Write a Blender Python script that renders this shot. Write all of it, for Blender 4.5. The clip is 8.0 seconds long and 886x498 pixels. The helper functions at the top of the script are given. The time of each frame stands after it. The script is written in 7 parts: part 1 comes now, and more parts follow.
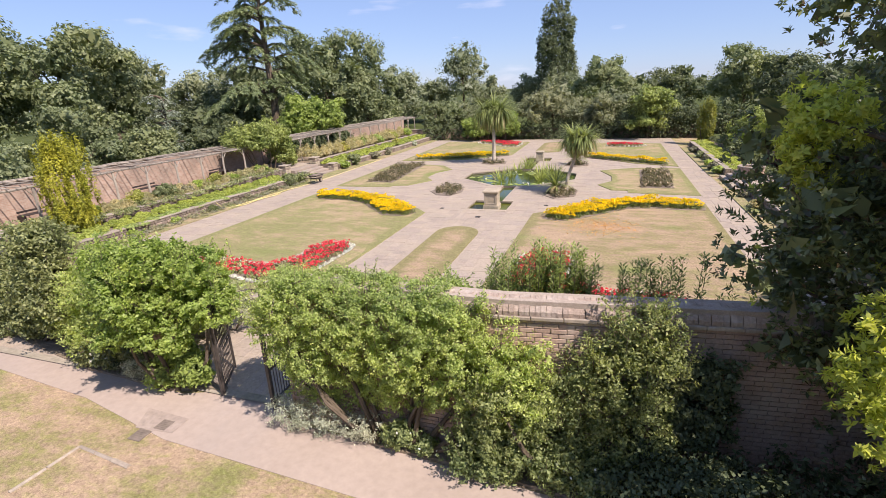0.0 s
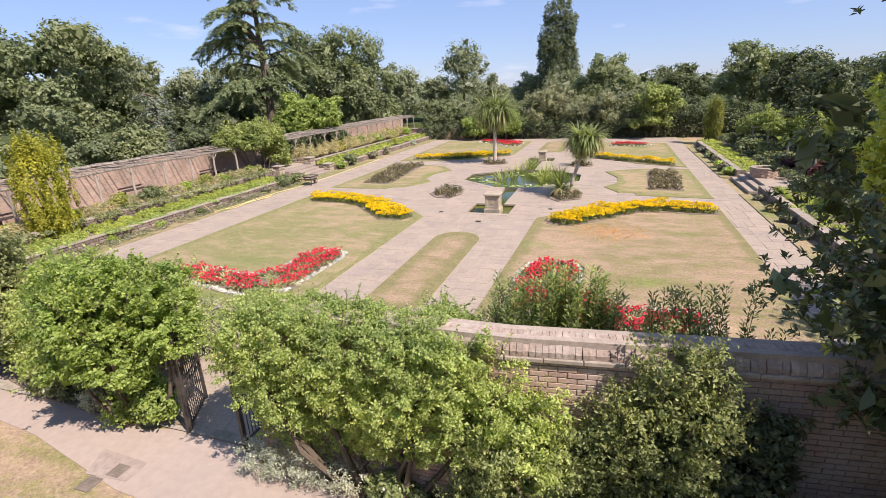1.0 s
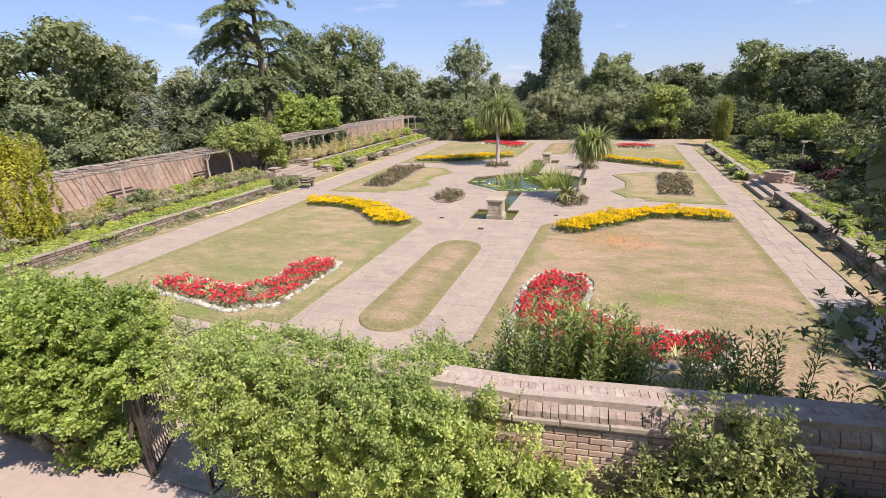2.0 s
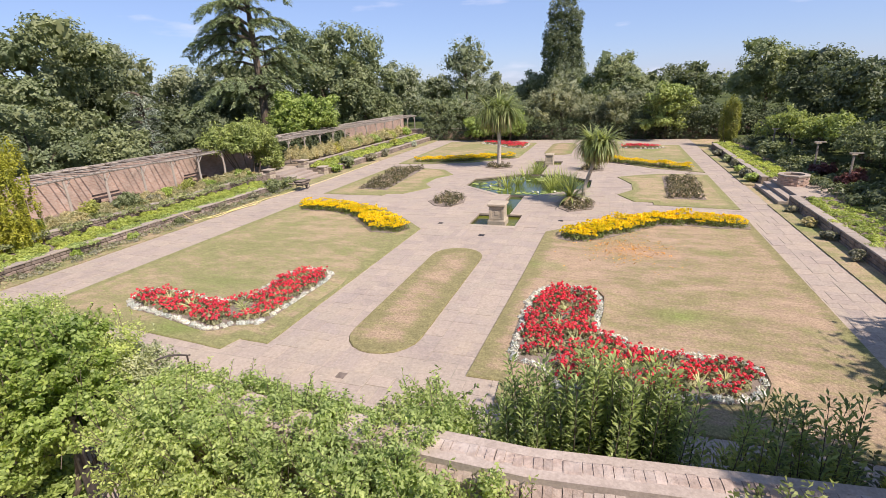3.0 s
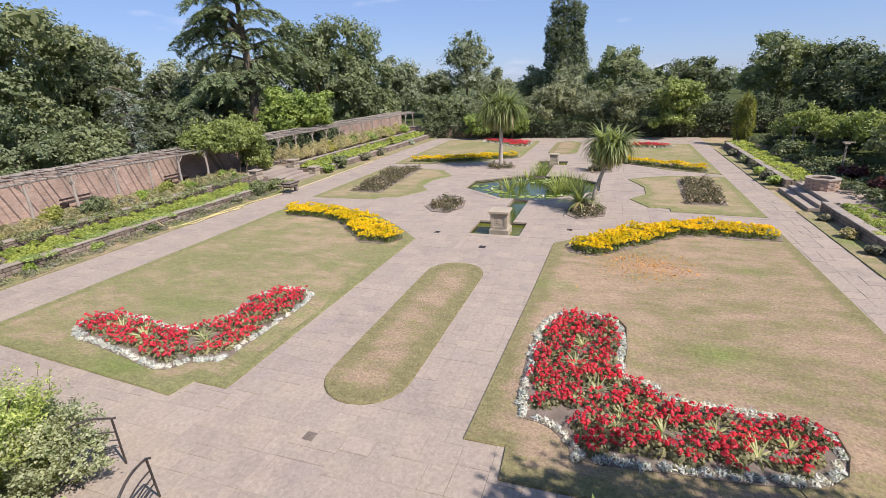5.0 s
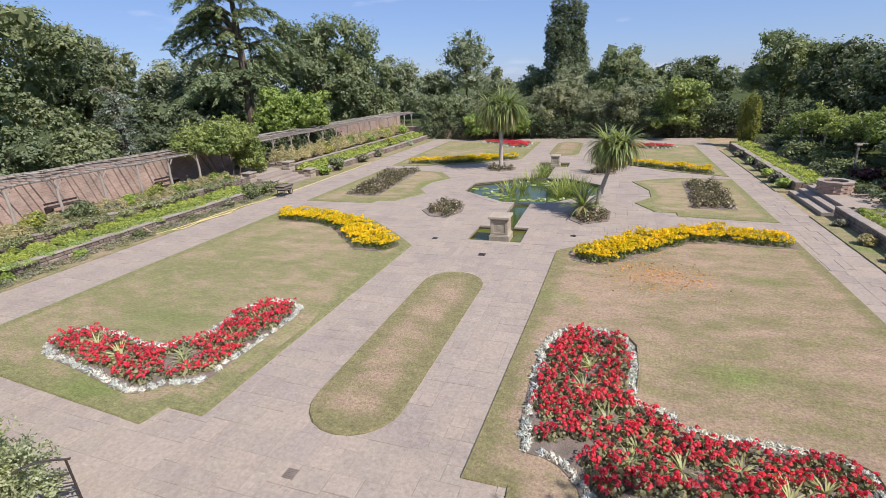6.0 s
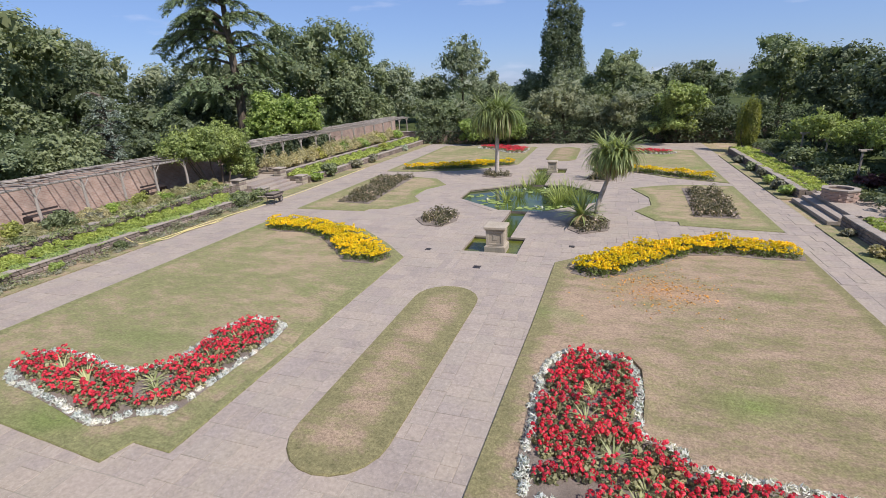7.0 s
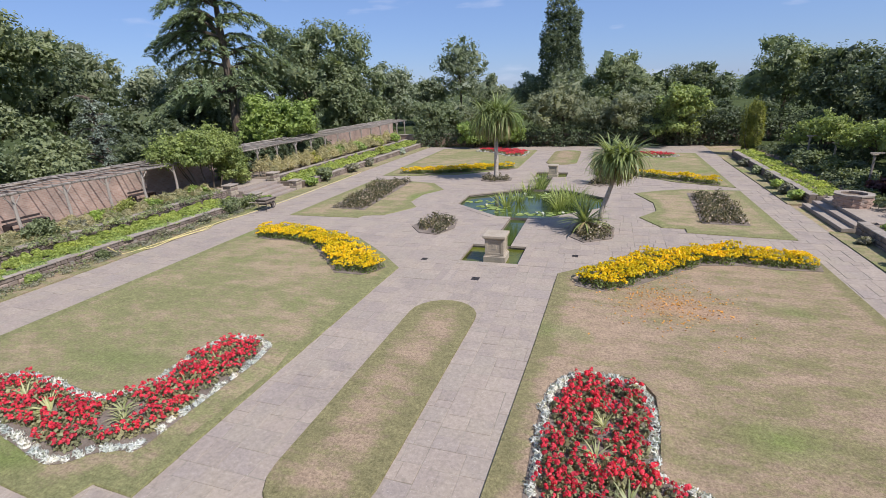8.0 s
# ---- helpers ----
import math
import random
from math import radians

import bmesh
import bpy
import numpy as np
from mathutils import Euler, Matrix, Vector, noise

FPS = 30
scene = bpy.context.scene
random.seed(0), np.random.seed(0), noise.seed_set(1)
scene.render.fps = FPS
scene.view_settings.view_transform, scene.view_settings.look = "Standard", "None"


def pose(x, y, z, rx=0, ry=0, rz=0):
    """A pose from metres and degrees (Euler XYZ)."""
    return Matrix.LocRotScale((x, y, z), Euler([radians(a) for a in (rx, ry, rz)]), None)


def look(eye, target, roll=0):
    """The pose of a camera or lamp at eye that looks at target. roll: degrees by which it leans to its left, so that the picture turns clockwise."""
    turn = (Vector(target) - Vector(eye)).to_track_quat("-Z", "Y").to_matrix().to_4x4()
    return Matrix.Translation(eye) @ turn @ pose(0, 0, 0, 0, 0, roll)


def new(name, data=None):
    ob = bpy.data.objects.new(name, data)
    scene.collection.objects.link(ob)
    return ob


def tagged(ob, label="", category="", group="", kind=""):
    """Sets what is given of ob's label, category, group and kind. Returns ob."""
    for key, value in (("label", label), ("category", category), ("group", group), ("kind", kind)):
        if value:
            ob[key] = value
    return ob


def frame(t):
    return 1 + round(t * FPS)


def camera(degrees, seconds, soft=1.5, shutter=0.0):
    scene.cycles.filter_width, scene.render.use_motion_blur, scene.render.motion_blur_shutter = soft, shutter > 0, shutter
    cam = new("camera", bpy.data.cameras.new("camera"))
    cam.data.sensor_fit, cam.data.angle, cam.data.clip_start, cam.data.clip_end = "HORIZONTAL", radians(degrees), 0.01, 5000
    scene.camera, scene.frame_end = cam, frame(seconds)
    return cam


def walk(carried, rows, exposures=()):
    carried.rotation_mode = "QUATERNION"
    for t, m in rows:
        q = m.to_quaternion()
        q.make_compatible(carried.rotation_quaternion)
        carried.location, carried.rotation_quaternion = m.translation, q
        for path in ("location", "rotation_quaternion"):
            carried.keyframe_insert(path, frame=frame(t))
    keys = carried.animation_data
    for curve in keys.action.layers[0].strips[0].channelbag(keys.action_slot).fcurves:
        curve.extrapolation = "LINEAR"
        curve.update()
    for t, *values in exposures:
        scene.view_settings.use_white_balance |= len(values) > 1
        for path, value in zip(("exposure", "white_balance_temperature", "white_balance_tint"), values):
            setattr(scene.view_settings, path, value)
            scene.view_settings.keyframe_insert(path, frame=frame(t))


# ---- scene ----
cam = camera(85.2, 8.0, soft=0.85)
PATH = [
    (0, (5.918, 0.469, 5.684), (5.292, 2.262, 5.057), -2.6),
    (0.5, (5.779, 1.046, 5.657), (5.153, 2.839, 5.028), -2.6),
    (1, (5.593, 1.656, 5.629), (4.966, 3.447, 4.997), -2.6),
    (1.5, (5.449, 2.174, 5.653), (4.817, 3.963, 5.021), -2.5),
    (3, (5.028, 3.738, 5.657), (4.392, 5.524, 5.02), -2.5),
    (3.5, (4.892, 4.24, 5.65), (4.253, 6.024, 5.01), -2.5),
    (4, (4.756, 4.78, 5.644), (4.119, 6.562, 4.999), -2.4),
    (4.5, (4.624, 5.247, 5.619), (3.988, 7.028, 4.97), -2.4),
    (6, (4.304, 6.511, 5.592), (3.668, 8.292, 4.941), -2.5),
    (6.5, (4.252, 6.867, 5.605), (3.615, 8.65, 4.961), -2.5),
    (7, (4.176, 7.272, 5.62), (3.551, 9.062, 4.983), -2.5),
    (7.5, (4.072, 7.671, 5.612), (3.452, 9.464, 4.979), -2.6),
    (8, (3.973, 8.118, 5.598), (3.351, 9.912, 4.97), -2.6),
]
walk(cam, [(t, look(eye, target, roll)) for t, eye, target, roll in PATH],
     exposures=[(0.0, 0.57, 6950, 19), (1.5, 0.55, 6950, 19), (3.5, 0.48, 6800, 18), (4.5, 0.37, 6600, 17), (6.5, 0.19, 6250, 15), (8.0, 0.12, 6120, 14)])

# ---------------------------------------------------------------- light
SUN = Vector((0.91, -0.41, 0.0)).normalized() * math.cos(radians(50)) + Vector((0, 0, math.sin(radians(50))))
world = bpy.data.worlds.new("world")
scene.world = world
world.use_nodes = True
wn = world.node_tree.nodes
sky = wn.new("ShaderNodeTexSky")
sky.sky_type = "NISHITA"
sky.sun_disc = False
sky.sun_elevation = radians(50)
sky.sun_rotation = radians(114)
sky.air_density, sky.dust_density, sky.ozone_density = 1.0, 0.15, 3.0
wn["Background"].inputs["Strength"].default_value = 0.081
tint = wn.new("ShaderNodeMix")
tint.data_type, tint.blend_type = "RGBA", "MULTIPLY"
tint.inputs[0].default_value, tint.inputs[7].default_value = 1.0, (0.82, 0.93, 1.17, 1)
world.node_tree.links.new(sky.outputs[0], tint.inputs[6])
air = wn.new("ShaderNodeMix")
air.data_type = "RGBA"
air.inputs[0].default_value, air.inputs[7].default_value = 0.45, (3.6, 5.3, 9.0, 1)
world.node_tree.links.new(tint.outputs[2], air.inputs[6])
way = wn.new("ShaderNodeTexCoord")
puffs = wn.new("ShaderNodeTexNoise")
puffs.inputs["Scale"].default_value, puffs.inputs["Detail"].default_value = 5.0, 6.0
stretch = wn.new("ShaderNodeMapping")
stretch.inputs["Scale"].default_value = (1.0, 1.0, 4.5)
stretch.inputs["Location"].default_value = (0.35, 0.1, 0.0)
thin = wn.new("ShaderNodeValToRGB")
thin.color_ramp.elements[0].position, thin.color_ramp.elements[0].color = 0.6, (0, 0, 0, 1)
thin.color_ramp.elements[1].position, thin.color_ramp.elements[1].color = 0.78, (0.45, 0.45, 0.45, 1)
cloudy = wn.new("ShaderNodeMix")
cloudy.data_type = "RGBA"
cloudy.inputs[7].default_value = (10.0, 10.0, 11.0, 1)
for a, b in ((way.outputs["Generated"], stretch.inputs[0]), (stretch.outputs[0], puffs.inputs["Vector"]), (puffs.outputs["Fac"], thin.inputs[0]), (thin.outputs[0], cloudy.inputs[0]), (air.outputs[2], cloudy.inputs[6]), (cloudy.outputs[2], wn["Background"].inputs["Color"])):
    world.node_tree.links.new(a, b)
sun_data = bpy.data.lights.new("sun", "SUN")
sun_data.energy, sun_data.angle, sun_data.color = 5.0, radians(0.53), (1.0, 0.95, 0.88)
sun = new("sun", sun_data)
sun.matrix_world = look(SUN * 60, (0, 0, 0))


# ---------------------------------------------------------------- helpers
def link_mesh(name, me, mat, parent=None, label=""):
    ob = new(name, me)
    if mat is not None and not me.materials:
        me.materials.append(mat)
    if parent is not None:
        ob.parent = parent
    if label:
        ob["label"] = label
    return ob


def part(name, bm, mat, parent=None, label="", smooth=False):
    me = bpy.data.meshes.new(name)
    bm.normal_update()
    bm.to_mesh(me)
    bm.free()
    if smooth:
        me.polygons.foreach_set("use_smooth", [True] * len(me.polygons))
    return link_mesh(name, me, mat, parent, label)


def root(name, x, y, z, label, category, group="", kind=""):
    ob = new(name)
    ob.location = (x, y, z)
    return tagged(ob, label, category, group, kind)


def box(bm, x0, x1, y0, y1, z0, z1, bevel=0.0, m=None):
    r = bmesh.ops.create_cube(bm, size=1)
    vs = r["verts"]
    for v in vs:
        v.co = Vector(((x0 + x1) / 2 + v.co.x * (x1 - x0), (y0 + y1) / 2 + v.co.y * (y1 - y0), (z0 + z1) / 2 + v.co.z * (z1 - z0)))
    if bevel:
        es = {e for v in vs for e in v.link_edges}
        r = bmesh.ops.bevel(bm, geom=list(es), offset=bevel, segments=1, affect="EDGES")
        vs = list({v for f in r["faces"] for v in f.verts} | {v for v in vs if v.is_valid})
    if m is not None:
        bmesh.ops.transform(bm, matrix=m, verts=vs)
    return bm


def prism(poly, z0, z1, bm=None, chamfer=0.0):
    bm = bm or bmesh.new()
    n = len(poly)
    c = Vector((sum(p[0] for p in poly) / n, sum(p[1] for p in poly) / n))
    low = [bm.verts.new((p[0], p[1], z0)) for p in poly]
    mid = [bm.verts.new((p[0], p[1], z1 - chamfer)) for p in poly]
    rings = [low, mid]
    if chamfer:
        top = []
        for p in poly:
            d = c - Vector(p[:2])
            d = d.normalized() * min(chamfer, d.length * 0.5)
            top.append(bm.verts.new((p[0] + d.x, p[1] + d.y, z1)))
        rings.append(top)
    for a, b in zip(rings, rings[1:]):
        for i in range(n):
            j = (i + 1) % n
            bm.faces.new((a[i], a[j], b[j], b[i]))
    bm.faces.new(rings[-1])
    return bm


def tube(bm, pts, radii, sides=8, cap=True):
    pts = [Vector(p) for p in pts]
    rings = []
    for i, p in enumerate(pts):
        d = (pts[min(i + 1, len(pts) - 1)] - pts[max(i - 1, 0)]).normalized()
        a = d.cross(Vector((0.3, 0.9, 0.2)) if abs(d.y) < 0.8 else Vector((1, 0, 0))).normalized()
        b = d.cross(a)
        r = radii[i] if hasattr(radii, "__len__") else radii
        rings.append([bm.verts.new(p + (a * math.cos(k * math.tau / sides) + b * math.sin(k * math.tau / sides)) * r) for k in range(sides)])
    for u, v in zip(rings, rings[1:]):
        for k in range(sides):
            bm.faces.new((u[k], u[(k + 1) % sides], v[(k + 1) % sides], v[k]))
    if cap:
        bm.faces.new(rings[0][::-1])
        bm.faces.new(rings[-1])
    return bm


def inside(p, poly):
    hit = False
    for i in range(len(poly)):
        (x0, y0), (x1, y1) = poly[i - 1][:2], poly[i][:2]
        if (y0 > p[1]) != (y1 > p[1]) and p[0] < (x1 - x0) * (p[1] - y0) / (y1 - y0) + x0:
            hit = not hit
    return hit


def edge_distance(p, poly):
    best = 1e9
    for i in range(len(poly)):
        a, b, q = Vector(poly[i - 1][:2]), Vector(poly[i][:2]), Vector(p[:2])
        d = b - a
        k = max(0, min(1, (q - a).dot(d) / max(d.length_squared, 1e-9)))
        best = min(best, (a + d * k - q).length)
    return best


def half(poly, a, b, keep_left):
    out = []
    def side(p):
        s = (b[0] - a[0]) * (p[1] - a[1]) - (b[1] - a[1]) * (p[0] - a[0])
        return s if keep_left else -s
    for i in range(len(poly)):
        p, q = poly[i - 1], poly[i]
        sp, sq = side(p), side(q)
        if (sp > 1e-6) != (sq > 1e-6):
            k = sp / (sp - sq)
            out.append((p[0] + (q[0] - p[0]) * k, p[1] + (q[1] - p[1]) * k))
        if sq > 1e-6:
            out.append(q)
    return out


def minus(polys, hole):
    """Convex polygons without the convex, counter-clockwise hole."""
    out = []
    for poly in polys:
        rest = poly
        for i in range(len(hole)):
            a, b = hole[i - 1], hole[i]
            o = half(rest, a, b, False)
            if len(o) > 2:
                out.append(o)
            rest = half(rest, a, b, True)
            if len(rest) < 3:
                break
    return out


def smooth_poly(poly, rounds=2):
    for _ in range(rounds):
        poly = [q for i in range(len(poly)) for a, b in ((poly[i - 1], poly[i]),)
                for q in ((a[0] * 0.75 + b[0] * 0.25, a[1] * 0.75 + b[1] * 0.25), (a[0] * 0.25 + b[0] * 0.75, a[1] * 0.25 + b[1] * 0.75))]
    return poly


# ---------------------------------------------------------------- leaves
def unit(v):
    return v / np.maximum(np.linalg.norm(v, axis=1, keepdims=True), 1e-9)


def leaf_mesh(name, pos, normal, length, width, rng, along=None, fold=0.18, corners=4):
    """One folded, pointed leaf at every place; three-cornered for far crowns."""
    n = len(pos)
    normal = unit(normal)
    if along is None:
        along = rng.normal(size=(n, 3))
    t1 = unit(along - normal * np.sum(along * normal, axis=1, keepdims=True))
    t2 = np.cross(normal, t1)
    ln = (length * rng.uniform(0.7, 1.25, n))[:, None]
    wd = ln * (width / length)
    k = corners
    v = np.empty((n, k, 3))
    if k == 4:
        v[:, 0] = pos - t1 * ln * 0.5
        v[:, 1] = pos + t2 * wd * 0.5 + normal * wd * fold + t1 * ln * 0.06
        v[:, 2] = pos + t1 * ln * 0.5 - normal * wd * fold
        v[:, 3] = pos - t2 * wd * 0.5 + normal * wd * fold + t1 * ln * 0.06
    else:
        v[:, 0] = pos - t1 * ln * 0.4 - t2 * wd * 0.5
        v[:, 1] = pos - t1 * ln * 0.25 + t2 * wd * 0.6
        v[:, 2] = pos + t1 * ln * 0.6
    me = bpy.data.meshes.new(name)
    me.vertices.add(n * k)
    me.vertices.foreach_set("co", v.astype(np.float32).ravel())
    me.loops.add(n * k)
    me.loops.foreach_set("vertex_index", np.arange(n * k, dtype=np.int32))
    me.polygons.add(n)
    me.polygons.foreach_set("loop_start", np.arange(0, n * k, k, dtype=np.int32))
    me.polygons.foreach_set("loop_total", np.full(n, k, dtype=np.int32))
    me.update(calc_edges=True)
    return me


def cloud(blobs, n, rng, depth=0.5, spread=0.55, up=0.35, shoots=26, reach=1.3, loose=0.15):
    """Places and normals of leaves along short shoots that stick out of a heap of ellipsoids."""
    blobs = np.asarray(blobs, dtype=float)
    w = blobs[:, 3] * blobs[:, 4] + blobs[:, 4] * blobs[:, 5] + blobs[:, 3] * blobs[:, 5]
    pick = rng.choice(len(blobs), size=n, p=w / w.sum())
    dirs = unit(rng.normal(size=(len(blobs) * shoots, 3)))
    far = rng.uniform(0.78, reach, len(blobs) * shoots)
    k = pick * shoots + rng.integers(0, shoots, n)
    d = dirs[k]
    r = far[k] * (1.0 - depth * rng.random(n) ** 1.5)
    c, rad = blobs[pick, :3], blobs[pick, 3:6]
    p = c + d * rad * r[:, None] + rng.normal(size=(n, 3)) * rad * loose
    keep = np.ones(n, bool)
    for b in blobs:
        q = np.linalg.norm((p - b[:3]) / b[3:6], axis=1)
        keep &= (q > 0.55) | (rng.random(n) < 0.15)
    p, d, rad = p[keep], d[keep], rad[keep]
    nrm = unit(d / rad) * 0.8 + rng.normal(size=p.shape) * spread
    nrm[:, 2] += up
    return p, nrm


def core_cards(blobs, n, rng, share=0.45):
    """Oversized leaf cards added deep inside a crown, to block the sky behind and darken it."""
    b = np.asarray(blobs, dtype=float)
    w = b[:, 3] ** 2
    k = rng.choice(len(b), size=n, p=w / w.sum())
    p = b[k, :3] + unit(rng.normal(size=(n, 3))) * b[k, 3:6] * rng.uniform(0.0, 0.55, (n, 1))
    return p, rng.normal(size=(n, 3)), b[k, 3].mean() * share * 2


def heap(rng, c, r, count, size, low=-0.6, shell=0.72):
    """Ellipsoids scattered over an uneven crown."""
    out = []
    for _ in range(count):
        d = rng.normal(size=3)
        d /= np.linalg.norm(d)
        if d[2] < low:
            d[2] = -d[2] * 0.5
        k = shell * rng.uniform(0.72, 1.12)
        s = size * rng.uniform(0.65, 1.35)
        out.append((c[0] + d[0] * r[0] * k, c[1] + d[1] * r[1] * k, c[2] + d[2] * r[2] * k, s, s, s * rng.uniform(0.6, 0.9)))
    out.append((c[0], c[1], c[2], r[0] * 0.6, r[1] * 0.6, r[2] * 0.6))
    return out


# ---------------------------------------------------------------- materials
def nodes_of(name, rough=0.8, spec=0.3):
    m = bpy.data.materials.new(name)
    m.use_nodes = True
    nt = m.node_tree
    b = nt.nodes["Principled BSDF"]
    b.inputs["Roughness"].default_value = rough
    b.inputs["Specular IOR Level"].default_value = spec
    return m, nt, b


def world_coords(nt, scale=(1, 1, 1)):
    g = nt.nodes.new("ShaderNodeNewGeometry")
    mp = nt.nodes.new("ShaderNodeMapping")
    mp.inputs["Scale"].default_value = scale
    nt.links.new(g.outputs["Position"], mp.inputs["Vector"])
    return mp.outputs[0]


def noise_tex(nt, vec, scale, detail=4, rough=0.6):
    n = nt.nodes.new("ShaderNodeTexNoise")
    n.inputs["Scale"].default_value, n.inputs["Detail"].default_value, n.inputs["Roughness"].default_value = scale, detail, rough
    nt.links.new(vec, n.inputs["Vector"])
    return n.outputs["Fac"]


def ramp(nt, fac, stops):
    r = nt.nodes.new("ShaderNodeValToRGB")
    e = r.color_ramp.elements
    e[0].position, e[0].color = stops[0][0], (*stops[0][1], 1)
    e[1].position, e[1].color = stops[-1][0], (*stops[-1][1], 1)
    for pos, col in stops[1:-1]:
        k = e.new(pos)
        k.color = (*col, 1)
    nt.links.new(fac, r.inputs[0])
    return r.outputs[0]


def mix(nt, fac, a, b, mode="MIX"):
    m = nt.nodes.new("ShaderNodeMix")
    m.data_type, m.blend_type = "RGBA", mode
    for sock, val in ((m.inputs[0], fac), (m.inputs[6], a), (m.inputs[7], b)):
        if isinstance(val, (int, float)):
            sock.default_value = val
        elif isinstance(val, tuple):
            sock.default_value = (*val, 1)
        else:
            nt.links.new(val, sock)
    return m.outputs[2]


def bump(nt, b, height, strength=0.4, dist=0.02):
    k = nt.nodes.new("ShaderNodeBump")
    k.inputs["Strength"].default_value, k.inputs["Distance"].default_value = strength, dist
    nt.links.new(height, k.inputs["Height"])
    nt.links.new(k.outputs[0], b.inputs["Normal"])


def mul(nt, a, f):
    return mix(nt, 1.0, a, f, "MULTIPLY")


def foliage(name, dark, light, gloss=0.35, through_light=0.3, patch=0.6, flecks=None, fleck_at=0.9, lift=1.3):
    """Leaves: every leaf its own shade, larger patches of a second one, some light through them."""
    m, nt, b = nodes_of(name, 0.5, gloss)
    dark, light = tuple(c * lift for c in dark), tuple(c * lift for c in light)
    g = nt.nodes.new("ShaderNodeNewGeometry")
    stops = [(0.0, dark), (0.75, light)]
    if flecks:
        stops += [(fleck_at, light), (fleck_at + 0.01, flecks)]
    col = ramp(nt, g.outputs["Random Per Island"], stops)
    n = noise_tex(nt, world_coords(nt), patch, 3)
    tint = ramp(nt, n, [(0.3, (0.72, 0.78, 0.7)), (0.7, (1.2, 1.15, 1.0))])
    col = mul(nt, col, tint)
    oi = nt.nodes.new("ShaderNodeObjectInfo")
    col = mul(nt, col, ramp(nt, oi.outputs["Random"], [(0, (0.88, 0.9, 0.9)), (1, (1.1, 1.06, 1.0))]))
    nt.links.new(col, b.inputs["Base Color"])
    tr = nt.nodes.new("ShaderNodeBsdfTranslucent")
    nt.links.new(mul(nt, col, (1.2, 1.25, 0.75)), tr.inputs["Color"])
    ms = nt.nodes.new("ShaderNodeMixShader")
    ms.inputs[0].default_value = through_light + 0.08
    nt.links.new(b.outputs[0], ms.inputs[1])
    nt.links.new(tr.outputs[0], ms.inputs[2])
    nt.links.new(ms.outputs[0], nt.nodes["Material Output"].inputs["Surface"])
    return m


def grain(name, dark, light, scale=6.0, rough=0.85, spec=0.2, bumps=0.4, dist=0.01, per_object=0.0, stain=None, stain_scale=0.5, stretch=(1, 1, 1), island=0.0, fine_range=0.22):
    m, nt, b = nodes_of(name, rough, spec)
    v = world_coords(nt, stretch)
    fine = noise_tex(nt, v, scale * 6, 6, 0.7)
    coarse = noise_tex(nt, v, scale * 0.5, 4)
    col = ramp(nt, coarse, [(0.3, dark), (0.7, light)])
    col = mul(nt, col, ramp(nt, fine, [(0.3, (1 - fine_range,) * 3), (0.7, (1 + fine_range * 0.7,) * 3)]))
    if stain:
        col = mix(nt, ramp(nt, noise_tex(nt, v, stain_scale, 5, 0.65), [(0.5, (0, 0, 0)), (0.68, (0.8, 0.8, 0.8))]), col, stain)
    if per_object:
        oi = nt.nodes.new("ShaderNodeObjectInfo")
        col = mul(nt, col, ramp(nt, oi.outputs["Random"], [(0, (1 - per_object,) * 3), (1, (1 + per_object * 0.8, 1 + per_object * 0.7, 1 + per_object * 0.6))]))
    if island:
        g = nt.nodes.new("ShaderNodeNewGeometry")
        col = mul(nt, col, ramp(nt, g.outputs["Random Per Island"], [(0, (1 - island, 1 - island, 1 - island * 0.9)), (1, (1 + island, 1 + island * 0.9, 1 + island * 0.8))]))
    nt.links.new(col, b.inputs["Base Color"])
    bump(nt, b, fine, bumps, dist)
    return m


